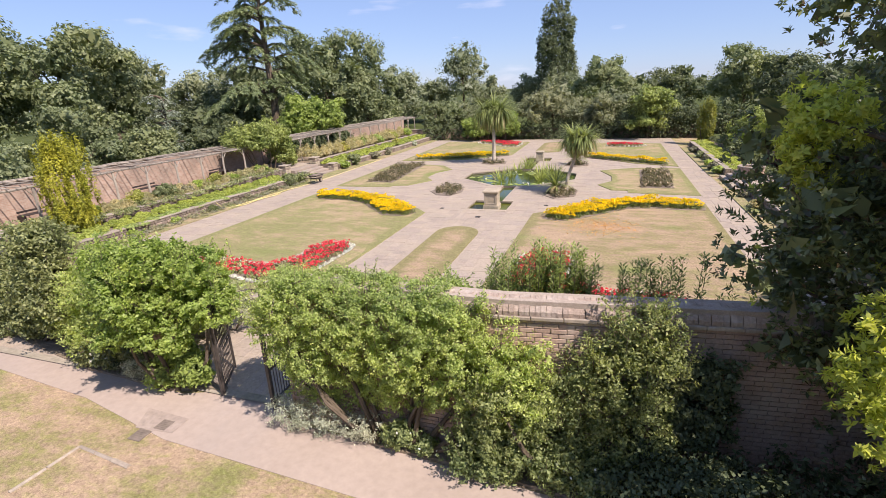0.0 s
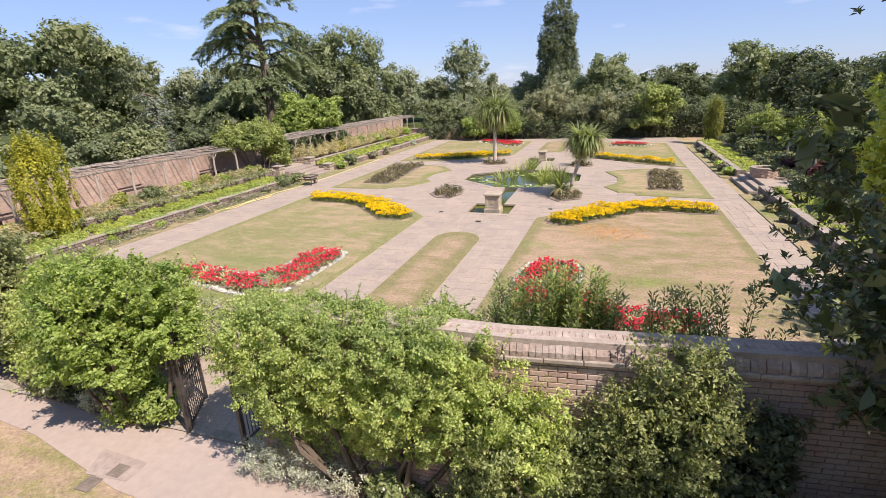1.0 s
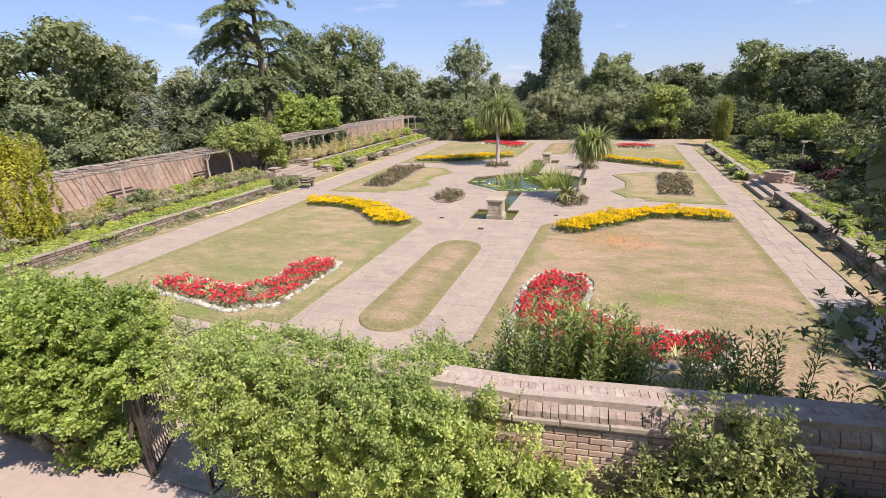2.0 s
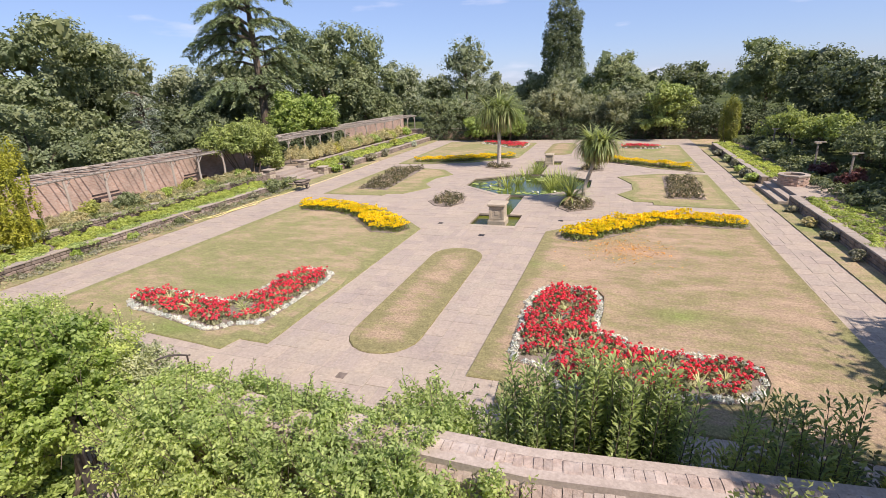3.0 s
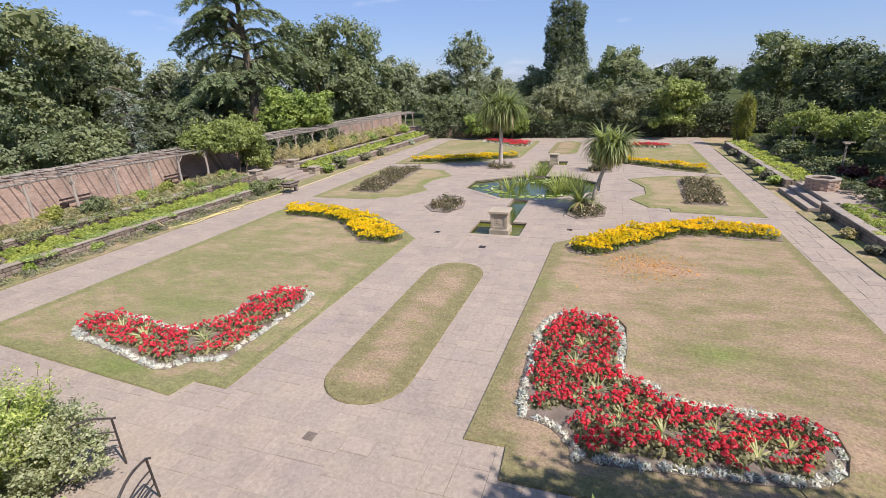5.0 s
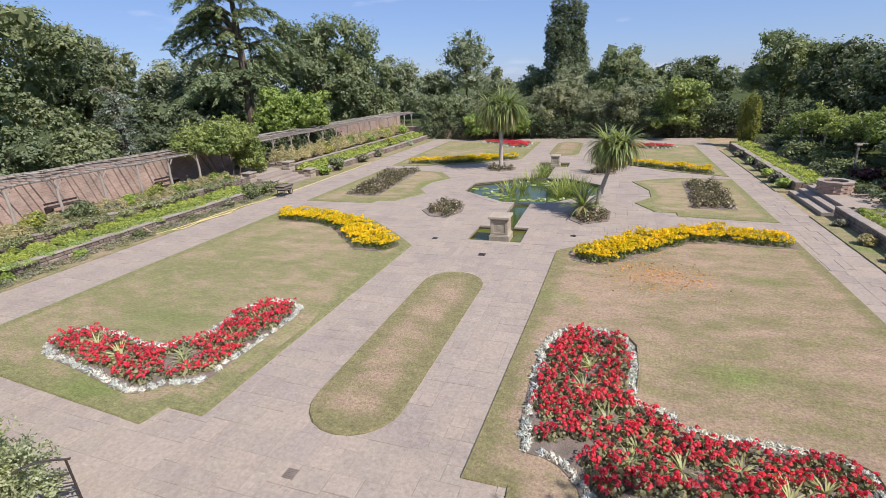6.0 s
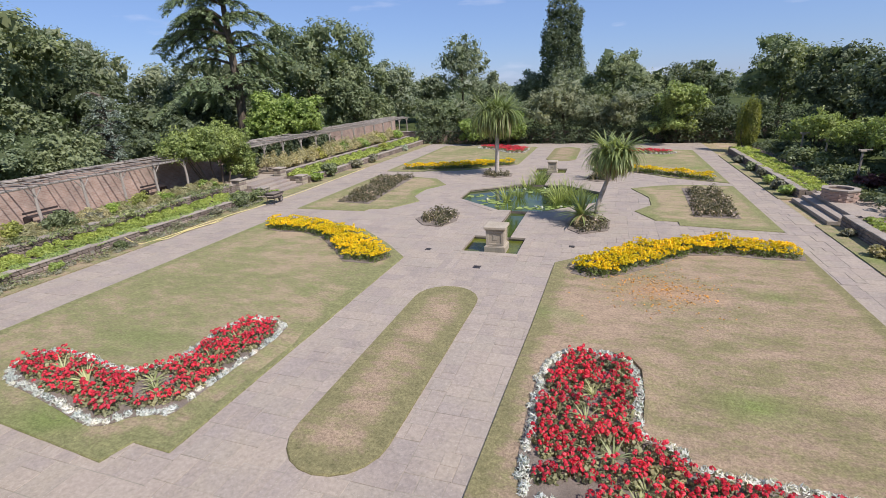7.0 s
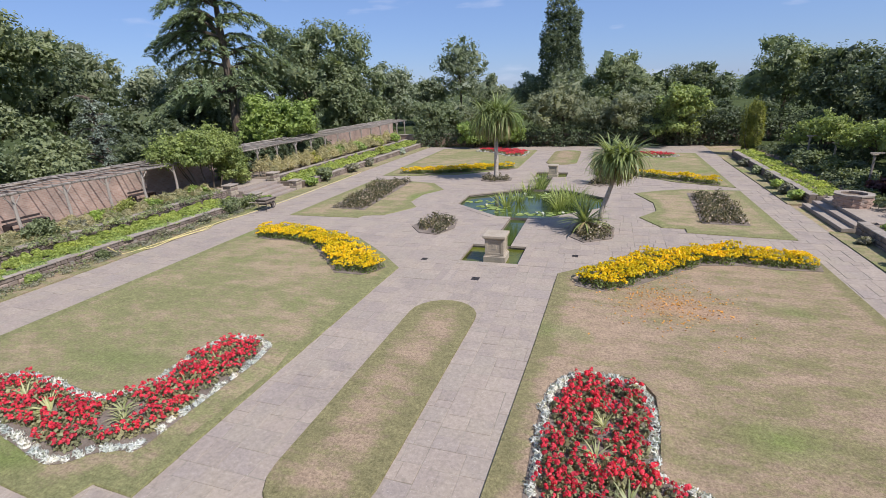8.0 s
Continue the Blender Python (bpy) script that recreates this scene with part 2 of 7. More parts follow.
def turf(name, greens, tans, dry, fresh, spots=()):
    """Mown grass in a dry summer: straw and green in patches, with mowing-length grain."""
    m, nt, b = nodes_of(name, 0.95, 0.05)
    v = world_coords(nt)
    big = noise_tex(nt, v, 0.2, 4, 0.6)
    mid = noise_tex(nt, world_coords(nt, (0.62, 1.2, 1)), 1.25, 6, 0.72)
    small = noise_tex(nt, world_coords(nt, (0.8, 1.3, 1)), 4.8, 6, 0.78)
    fine = noise_tex(nt, v, 17, 5, 0.85)
    weigh = nt.nodes.new("ShaderNodeMath")
    weigh.operation = "MULTIPLY"
    nt.links.new(big, weigh.inputs[0])
    weigh.inputs[1].default_value = 0.55
    total = weigh.outputs[0]
    for extra, k in ((mid, 0.75), (small, 0.7)):
        add = nt.nodes.new("ShaderNodeMath")
        add.operation = "MULTIPLY_ADD"
        nt.links.new(extra, add.inputs[0])
        add.inputs[1].default_value = k
        nt.links.new(total, add.inputs[2])
        total = add.outputs[0]
    col_g = mix(nt, small, greens[0], greens[1])
    col_t = mix(nt, small, tans[0], tans[1])
    rim = nt.nodes.new("ShaderNodeAttribute")
    rim.attribute_name = "rim"
    add = nt.nodes.new("ShaderNodeMath")
    add.operation = "MULTIPLY_ADD"
    nt.links.new(rim.outputs["Fac"], add.inputs[0])
    add.inputs[1].default_value = 0.2
    nt.links.new(total, add.inputs[2])
    total = add.outputs[0]
    halved = nt.nodes.new("ShaderNodeMath")
    halved.operation = "MULTIPLY"
    nt.links.new(total, halved.inputs[0])
    halved.inputs[1].default_value = 0.5
    fac = ramp(nt, halved.outputs[0], [(dry - 0.045, (0, 0, 0)), (dry + 0.045, (1, 1, 1))])
    col = mix(nt, fac, col_t, col_g)
    lush = ramp(nt, noise_tex(nt, world_coords(nt, (1, 1, 1)), 0.3, 2, 0.4), [(fresh, (0, 0, 0)), (fresh + 0.1, (0.6, 0.6, 0.6))])
    col = mix(nt, lush, col, greens[2])
    for x, y, rx, ry, tone, amount in spots:
        gap = nt.nodes.new("ShaderNodeVectorMath")
        gap.operation = "DISTANCE"
        nt.links.new(world_coords(nt, (1 / rx, 1 / ry, 0)), gap.inputs[0])
        gap.inputs[1].default_value = (x / rx, y / ry, 0)
        rag = nt.nodes.new("ShaderNodeMath")
        rag.operation = "MULTIPLY_ADD"
        nt.links.new(mid, rag.inputs[0])
        rag.inputs[1].default_value = 0.9
        nt.links.new(gap.outputs["Value"], rag.inputs[2])
        thin = nt.nodes.new("ShaderNodeMath")
        thin.operation = "MULTIPLY"
        nt.links.new(rag.outputs[0], thin.inputs[0])
        thin.inputs[1].default_value = 0.4
        col = mix(nt, ramp(nt, thin.outputs[0], [(0.2, (amount,) * 3), (0.4, (amount * 0.55,) * 3), (0.66, (0, 0, 0))]), col, tone)
    col = mul(nt, col, ramp(nt, small, [(0.3, (0.76, 0.77, 0.78)), (0.7, (1.22, 1.2, 1.18))]))
    col = mul(nt, col, ramp(nt, fine, [(0.3, (0.56, 0.56, 0.54)), (0.7, (1.44, 1.43, 1.4))]))
    col = mul(nt, col, ramp(nt, noise_tex(nt, world_coords(nt, (1, 1.4, 1)), 42, 3, 0.8), [(0.3, (0.74, 0.72, 0.7)), (0.7, (1.24, 1.23, 1.2))]))
    nt.links.new(col, b.inputs["Base Color"])
    bump(nt, b, fine, 0.8, 0.03)
    return m


M = {}
M["turf"] = turf("lawn_turf", ((0.20, 0.205, 0.095), (0.26, 0.25, 0.125), (0.16, 0.225, 0.06)), ((0.345, 0.265, 0.175), (0.41, 0.32, 0.22)), 0.488, 0.60, ((-6.45, 14.9, 1.5, 0.9, (0.19, 0.225, 0.085), 0.6),))
M["turf_dry"] = turf("dry_turf", ((0.205, 0.188, 0.095), (0.255, 0.23, 0.122), (0.17, 0.235, 0.07)), ((0.34, 0.25, 0.175), (0.405, 0.305, 0.22)), 0.516, 0.62, ((6.92, 15.75, 0.75, 0.5, (0.19, 0.24, 0.075), 0.8), (5.8, 20.65, 1.5, 1.0, (0.42, 0.265, 0.16), 0.75)))
M["meadow"] = turf("rough_grass", ((0.22, 0.215, 0.09), (0.29, 0.265, 0.13), (0.17, 0.22, 0.06)), ((0.385, 0.28, 0.20), (0.45, 0.34, 0.252)), 0.505, 0.55)
# ground under trees, with their shade put into the colour
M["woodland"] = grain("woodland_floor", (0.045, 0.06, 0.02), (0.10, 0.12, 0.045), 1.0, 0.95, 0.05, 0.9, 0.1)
def worn_paving():
    """Old riven slabs: each its own tone, tan lichen and grey wear across them."""
    m, nt, b = nodes_of("paving_stone", 0.88, 0.15)
    v = world_coords(nt)
    g = nt.nodes.new("ShaderNodeNewGeometry")
    oi = nt.nodes.new("ShaderNodeObjectInfo")
    both = nt.nodes.new("ShaderNodeMath")
    both.operation = "ADD"
    nt.links.new(g.outputs["Random Per Island"], both.inputs[0])
    nt.links.new(oi.outputs["Random"], both.inputs[1])
    frac = nt.nodes.new("ShaderNodeMath")
    frac.operation = "FRACT"
    nt.links.new(both.outputs[0], frac.inputs[0])
    col = ramp(nt, frac.outputs[0], [(0.0, (0.315, 0.262, 0.222)), (0.25, (0.355, 0.293, 0.243)), (0.45, (0.348, 0.295, 0.238)), (0.65, (0.335, 0.28, 0.24)), (0.82, (0.368, 0.302, 0.243)), (1.0, (0.385, 0.32, 0.26))])
    col = mix(nt, ramp(nt, noise_tex(nt, v, 1.1, 6, 0.7), [(0.45, (0, 0, 0)), (0.65, (0.55, 0.55, 0.55))]), col, (0.39, 0.325, 0.245))
    col = mix(nt, ramp(nt, noise_tex(nt, v, 0.45, 6, 0.75), [(0.52, (0, 0, 0)), (0.66, (0.6, 0.6, 0.6))]), col, (0.265, 0.222, 0.195))
    col = mix(nt, ramp(nt, noise_tex(nt, v, 3.2, 6, 0.75), [(0.56, (0, 0, 0)), (0.7, (0.5, 0.5, 0.5))]), col, (0.25, 0.215, 0.165))
    fine = noise_tex(nt, v, 14, 6, 0.8)
    col = mul(nt, col, ramp(nt, fine, [(0.3, (0.74, 0.73, 0.72)), (0.7, (1.2, 1.19, 1.18))]))
    col = mix(nt, ramp(nt, noise_tex(nt, v, 38, 3, 0.6), [(0.62, (0, 0, 0)), (0.7, (0.55, 0.55, 0.55))]), col, (0.52, 0.47, 0.40))
    nt.links.new(col, b.inputs["Base Color"])
    bump(nt, b, fine, 0.5, 0.01)
    return m


M["slab"] = worn_paving()
M["joint"] = grain("paving_joint", (0.215, 0.195, 0.14), (0.40, 0.345, 0.285), 2.2, 0.95, 0.1, 0.5, 0.01)
M["tarmac"] = grain("tarmac", (0.365, 0.293, 0.247), (0.41, 0.332, 0.283), 1.2, 0.9, 0.15, 0.3, 0.004, 0, (0.31, 0.26, 0.225), 0.3, fine_range=0.1)
M["soil"] = grain("soil", (0.18, 0.145, 0.115), (0.28, 0.23, 0.185), 6, 0.95, 0.1, 0.9, 0.03)
M["dry_soil"] = grain("dry_soil", (0.20, 0.155, 0.11), (0.30, 0.24, 0.18), 5, 0.95, 0.1, 0.9, 0.03)
M["stone"] = grain("wall_stone", (0.18, 0.14, 0.115), (0.34, 0.275, 0.225), 3.5, 0.9, 0.15, 0.7, 0.015, 0.25, (0.15, 0.13, 0.11), 1.4)
M["cap"] = grain("coping_stone", (0.30, 0.25, 0.20), (0.42, 0.36, 0.30), 3, 0.9, 0.15, 0.5, 0.01, 0.1, (0.24, 0.22, 0.19), 1.2)
M["pedestal"] = grain("pedestal_stone", (0.36, 0.30, 0.22), (0.46, 0.39, 0.295), 4, 0.85, 0.2, 0.4, 0.006, 0, (0.27, 0.24, 0.19), 1.6)
M["brick"] = grain("brick", (0.38, 0.26, 0.205), (0.50, 0.365, 0.295), 5, 0.9, 0.15, 0.6, 0.008, 0.13, (0.46, 0.39, 0.335), 1.3)
M["mortar"] = grain("mortar", (0.33, 0.27, 0.225), (0.43, 0.36, 0.305), 6, 0.95, 0.1, 0.5, 0.01)
M["iron"] = grain("painted_iron", (0.03, 0.027, 0.026), (0.075, 0.06, 0.052), 20, 0.45, 0.5, 0.2, 0.002)
M["wood"] = grain("weathered_timber", (0.27, 0.235, 0.20), (0.40, 0.36, 0.31), 6, 0.9, 0.15, 0.6, 0.01, 0.2, None, 1, (3, 3, 0.5))
M["bark"] = grain("bark", (0.09, 0.07, 0.05), (0.19, 0.15, 0.115), 5, 0.95, 0.1, 0.9, 0.03, 0, None, 1, (2, 2, 0.4))
M["palm_bark"] = grain("palm_bark", (0.42, 0.35, 0.28), (0.58, 0.51, 0.43), 7, 0.95, 0.1, 0.9, 0.03, 0, None, 1, (1, 1, 3))

M["hedge"] = foliage("climber_leaves", (0.20, 0.25, 0.105), (0.47, 0.54, 0.25), 0.25, 0.48)
M["shrub"] = foliage("shrub_leaves", (0.145, 0.20, 0.062), (0.39, 0.475, 0.16), 0.45, 0.46)
M["privet"] = foliage("grey_green_leaves", (0.085, 0.105, 0.055), (0.27, 0.30, 0.165), 0.4, 0.3)
M["ivy"] = foliage("wall_plant_leaves", (0.11, 0.14, 0.072), (0.33, 0.37, 0.19), 0.3, 0.38)
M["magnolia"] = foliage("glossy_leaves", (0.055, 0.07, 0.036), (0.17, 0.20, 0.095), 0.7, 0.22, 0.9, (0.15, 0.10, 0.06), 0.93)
# young leaves, with sunlight on them put into the colour
M["magnolia_new_sunlit"] = foliage("young_sunlit_glossy_leaves", (0.24, 0.28, 0.06), (0.48, 0.51, 0.13), 0.55, 0.4)
M["laurel"] = foliage("upright_shrub_leaves", (0.10, 0.135, 0.055), (0.31, 0.37, 0.145), 0.45, 0.38)
M["silver"] = foliage("silver_leaves", (0.38, 0.40, 0.35), (0.60, 0.62, 0.56), 0.2, 0.15, lift=1.0)
M["oak"] = foliage("broad_leaves", (0.115, 0.137, 0.082), (0.20, 0.232, 0.135), 0.3, 0.22, 0.2)
# broad leaves at two thirds tone: dark crowns, and shade put into the colour
M["oak_dark"] = foliage("dark_shaded_broad_leaves", (0.075, 0.092, 0.056), (0.13, 0.155, 0.09), 0.3, 0.2, 0.2)
M["vine"] = foliage("vine_leaves", (0.13, 0.16, 0.062), (0.31, 0.36, 0.14), 0.3, 0.3, 0.6)
M["lime_tree"] = foliage("bright_leaves", (0.11, 0.155, 0.05), (0.30, 0.375, 0.125), 0.35, 0.35, 0.4)
M["willow"] = foliage("willow_leaves", (0.165, 0.175, 0.115), (0.26, 0.27, 0.185), 0.3, 0.28, 0.35)
M["cedar"] = foliage("cedar_needles", (0.10, 0.128, 0.082), (0.25, 0.30, 0.185), 0.25, 0.22, 0.4)
M["blue_cedar"] = foliage("blue_needles", (0.12, 0.15, 0.14), (0.23, 0.27, 0.26), 0.25, 0.15, 0.4)
# pale and grey leaves, with distance haze put into the colour
M["haze_tree"] = foliage("hazed_pale_leaves", (0.165, 0.185, 0.135), (0.24, 0.265, 0.19), 0.3, 0.25, 0.3)
M["poplar"] = foliage("poplar_leaves", (0.085, 0.105, 0.06), (0.14, 0.165, 0.095), 0.35, 0.25, 0.3)
M["yew_dull"] = foliage("olive_yew", (0.13, 0.145, 0.035), (0.30, 0.315, 0.085), 0.3, 0.3, 1.2, lift=1.0)
M["grey_leaf"] = foliage("variegated_grey_leaves", (0.25, 0.29, 0.19), (0.54, 0.58, 0.43), 0.3, 0.35, 1.2, lift=1.0)
M["yew"] = foliage("golden_yew", (0.19, 0.20, 0.03), (0.44, 0.45, 0.075), 0.3, 0.3, 1.2, lift=1.0)
M["dark_wood"] = grain("dark_stained_wood", (0.03, 0.022, 0.02), (0.06, 0.045, 0.04), 8, 0.7, 0.3, 0.4, 0.004)
M["rust"] = grain("rusty_cover", (0.15, 0.12, 0.10), (0.25, 0.20, 0.165), 12, 0.8, 0.3, 0.5, 0.004)
M["lime"] = foliage("lime_bedding", (0.26, 0.32, 0.08), (0.50, 0.56, 0.18), 0.3, 0.35, 0.8, lift=1.0)
M["straw"] = foliage("seed_heads", (0.25, 0.225, 0.14), (0.43, 0.39, 0.265), 0.2, 0.3, 0.8)
M["yellow_shrub"] = foliage("yellow_shrub", (0.20, 0.21, 0.06), (0.40, 0.40, 0.13), 0.3, 0.3, 0.8)
M["lavender"] = foliage("grey_mauve_leaves", (0.13, 0.13, 0.10), (0.27, 0.26, 0.22), 0.2, 0.2, 0.8)
M["purple"] = foliage("purple_leaves", (0.07, 0.03, 0.035), (0.18, 0.08, 0.085), 0.3, 0.25, 0.8)
M["bed_green"] = foliage("bedding_leaves", (0.065, 0.09, 0.028), (0.19, 0.235, 0.075), 0.35, 0.25, 1.5)
M["geranium_leaf"] = foliage("geranium_leaves", (0.13, 0.125, 0.075), (0.30, 0.29, 0.18), 0.2, 0.2, 1.5)
M["red"] = foliage("red_petals", (0.62, 0.02, 0.055), (0.88, 0.09, 0.15), 0.3, 0.25, 1.5, lift=1.0)
M["white"] = foliage("white_leaves", (0.60, 0.60, 0.65), (0.84, 0.84, 0.90), 0.2, 0.15, 1.5, lift=1.0)
M["yellow"] = foliage("yellow_petals", (0.78, 0.50, 0.004), (0.92, 0.72, 0.014), 0.3, 0.2, 1.5, (0.85, 0.38, 0.005), 0.95, lift=1.0)
M["rose"] = foliage("rose_leaves", (0.05, 0.05, 0.03), (0.16, 0.14, 0.08), 0.35, 0.2, 1.5, (0.62, 0.5, 0.45), 0.88)
M["sword"] = foliage("sword_leaves", (0.09, 0.115, 0.045), (0.26, 0.30, 0.125), 0.5, 0.25, 0.9)
M["sword_pale"] = foliage("striped_sword_leaves", (0.32, 0.35, 0.16), (0.56, 0.57, 0.33), 0.4, 0.25, 1.5, lift=1.0)
M["reed"] = foliage("reed_leaves", (0.15, 0.18, 0.06), (0.33, 0.37, 0.15), 0.4, 0.35, 1.2)
M["dead"] = foliage("dead_fronds", (0.20, 0.165, 0.10), (0.34, 0.28, 0.18), 0.2, 0.2, 1.2)
M["pad"] = foliage("lily_pads", (0.13, 0.18, 0.04), (0.30, 0.35, 0.11), 0.5, 0.05, 1.5)


def brick_wall_material():
    m, nt, b = nodes_of("far_brickwork", 0.9, 0.15)
    g = nt.nodes.new("ShaderNodeNewGeometry")
    sep, com = nt.nodes.new("ShaderNodeSeparateXYZ"), nt.nodes.new("ShaderNodeCombineXYZ")
    nt.links.new(g.outputs["Position"], sep.inputs[0])
    s = nt.nodes.new("ShaderNodeMath")
    s.operation = "ADD"
    nt.links.new(sep.outputs[0], s.inputs[0])
    nt.links.new(sep.outputs[1], s.inputs[1])
    nt.links.new(s.outputs[0], com.inputs[0])
    nt.links.new(sep.outputs[2], com.inputs[1])
    t = nt.nodes.new("ShaderNodeTexBrick")
    t.inputs["Scale"].default_value = 1.0
    t.inputs["Brick Width"].default_value, t.inputs["Row Height"].default_value = 0.225, 0.075
    t.inputs["Mortar Size"].default_value, t.inputs["Mortar Smooth"].default_value = 0.009, 0.2
    t.inputs["Color1"].default_value, t.inputs["Color2"].default_value, t.inputs["Mortar"].default_value = (0.37, 0.245, 0.19, 1), (0.46, 0.33, 0.265, 1), (0.43, 0.36, 0.30, 1)
    nt.links.new(com.outputs[0], t.inputs["Vector"])
    v = world_coords(nt)
    col = mul(nt, t.outputs["Color"], ramp(nt, noise_tex(nt, v, 0.8, 5, 0.7), [(0.3, (0.58, 0.6, 0.6)), (0.7, (1.12, 1.08, 1.05))]))
    col = mix(nt, ramp(nt, noise_tex(nt, v, 2.4, 5, 0.7), [(0.55, (0, 0, 0)), (0.75, (0.55, 0.55, 0.55))]), col, (0.50, 0.42, 0.36))
    nt.links.new(col, b.inputs["Base Color"])
    bump(nt, b, t.outputs["Fac"], -0.5, 0.01)
    return m


def water_material():
    m, nt, b = nodes_of("pond_water", 0.04, 0.5)
    v = world_coords(nt)
    nt.links.new(ramp(nt, noise_tex(nt, v, 0.7, 5, 0.65), [(0.35, (0.028, 0.045, 0.012)), (0.65, (0.075, 0.105, 0.022))]), b.inputs["Base Color"])
    b.inputs["IOR"].default_value = 1.33
    bump(nt, b, noise_tex(nt, v, 5, 2), 0.06, 0.02)
    return m


M["algae"] = grain("algae_water", (0.075, 0.085, 0.010), (0.14, 0.15, 0.02), 2.0, 0.25, 0.5, 0.05, 0.005)
M["far_brick"] = brick_wall_material()
M["water"] = water_material()


# ---------------------------------------------------------------- plan
POOL = [(-0.6, 29.0), (1.5, 29.0), (4.05, 31.4), (4.05, 33.5), (1.9, 35.3), (-0.5, 35.3), (-3.15, 33.4), (-3.15, 31.2)]
CHANNELS = [[(0.02, 24.9), (0.8, 24.9), (0.8, 29.0), (0.02, 29.0)], [(0.02, 35.3), (0.8, 35.3), (0.8, 39.2), (0.02, 39.2)]]
BASINS = [[(-0.65, 22.97), (1.42, 22.97), (1.42, 24.9), (-0.65, 24.9)], [(-0.45, 39.2), (1.65, 39.2), (1.65, 41.0), (-0.45, 41.0)]]
HOLES = [POOL] + CHANNELS + BASINS

def stadium(x0, x1, y0, y1, n=10):
    r, cx = (x1 - x0) / 2, (x0 + x1) / 2
    return ([(cx + r * math.cos(math.pi + k * math.pi / n), y0 + r + r * math.sin(math.pi + k * math.pi / n)) for k in range(n + 1)]
            + [(cx + r * math.cos(k * math.pi / n), y1 - r + r * math.sin(k * math.pi / n)) for k in range(n + 1)])

LAWNS = {
    "green and straw lawn beside the path to the gate": [(-10.65, 12.0), (-3.42, 11.46), (-3.28, 11.98), (-2.45, 11.95), (-2.4, 21.9), (-3.6, 23.2), (-5.3, 24.7), (-7.0, 25.5), (-8.7, 25.9), (-10.7, 25.9)],
    "sun-scorched straw-coloured lawn beside the main path": [(3.24, 11.2), (10.42, 11.3), (10.42, 25.8), (9.0, 25.95), (7.7, 26.15), (6.6, 25.8), (5.0, 24.8), (3.8, 23.4), (2.74, 22.4), (2.66, 18.0), (2.5, 11.9), (3.2, 11.9)],
    "lawn with a scalloped edge round a rose bed": [(7.05, 27.65), (10.53, 27.3), (10.53, 35.9), (7.9, 35.95), (6.75, 35.5), (5.45, 34.7), (6.2, 32.6), (6.2, 30.9), (5.45, 29.7), (6.2, 28.25), (7.05, 28.2)],
    "lawn with a scalloped edge and a long rose bed": [(-10.75, 27.7), (-7.0, 27.75), (-6.95, 28.2), (-6.0, 28.4), (-5.0, 30.2), (-5.75, 31.3), (-5.75, 33.1), (-5.0, 34.6), (-6.2, 36.4), (-8.9, 37.1), (-10.75, 37.1)],
    "far lawn behind a yellow bed and palm": [(-10.9, 38.9), (-8.8, 38.9), (-5.4, 39.7), (-3.4, 41.4), (-2.0, 42.6), (-2.0, 52.6), (-11.2, 53.6)],
    "far lawn beside the walk": [(4.1, 42.1), (5.6, 40.2), (7.7, 38.1), (10.53, 36.7), (10.53, 50.4), (2.9, 51.6), (2.9, 42.8)],
}
STRIPS = {"rounded strip of dry grass in the path": stadium(-0.76, 1.04, 12.2, 19.75), "rounded far strip of grass": stadium(-0.35, 1.9, 44.3, 52.3)}

# ---------------------------------------------------------------- ground, paving, lawns
def sheet(name, polys, z, mat):
    bm = bmesh.new()
    for p in polys:
        bm.faces.new([bm.verts.new((q[0], q[1], z)) for q in p])
    return part(name, bm, mat)

def cut(polys):
    for h in HOLES:
        polys = minus(polys, h)
    return polys

tagged(sheet("ground", cut([[(-900, -700), (900, -700), (900, 1500), (-900, 1500)]]), -0.03, M["meadow"]), "sun-bleached straw and green rough grass", "ground", kind="structure")
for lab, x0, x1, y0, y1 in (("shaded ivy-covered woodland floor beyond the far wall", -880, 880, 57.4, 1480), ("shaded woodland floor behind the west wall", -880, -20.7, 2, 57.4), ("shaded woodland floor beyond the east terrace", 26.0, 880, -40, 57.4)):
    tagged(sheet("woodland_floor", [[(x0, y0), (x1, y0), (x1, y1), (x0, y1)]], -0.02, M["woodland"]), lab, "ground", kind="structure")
paving = tagged(part("pavement", bmesh.new(), M["joint"]), "old sandstone paving with open mossy joints", "paving", kind="structure")
base = bmesh.new()
for p in cut([[(-13.35, 6.9), (11.9, 6.9), (11.9, 55.5), (-13.35, 55.5)]]):
    base.faces.new([base.verts.new((q[0], q[1], 0.008)) for q in p])
part("bedding", base, M["joint"], paving)
M["patch"] = grain("mended_tarmac", (0.33, 0.265, 0.225), (0.38, 0.31, 0.265), 1.5, 0.9, 0.15, 0.3, 0.006)
bm = bmesh.new()
outer = [(-40, 9.2), (-20, 7.8), (-9, 6.55), (-4, 6.1), (-1.3, 5.55), (1.2, 5.42), (3.1, 5.32), (6, 4.9), (12, 4.1), (30, 3.0)]
inner = [(30, 4.4), (12, 5.4), (6, 6.1), (3.9, 6.3), (2.8, 6.4), (0.6, 6.6), (-0.1, 7.1), (-1.1, 7.1), (-2.1, 6.75), (-6.2, 7.2), (-9, 7.4), (-20, 8.9), (-40, 10.6)]
prism(outer + inner, -0.06, -0.02, bm)
tagged(part("path", bm, M["tarmac"]), "pinkish grey worn tarmac path outside the wall", "path", kind="structure")

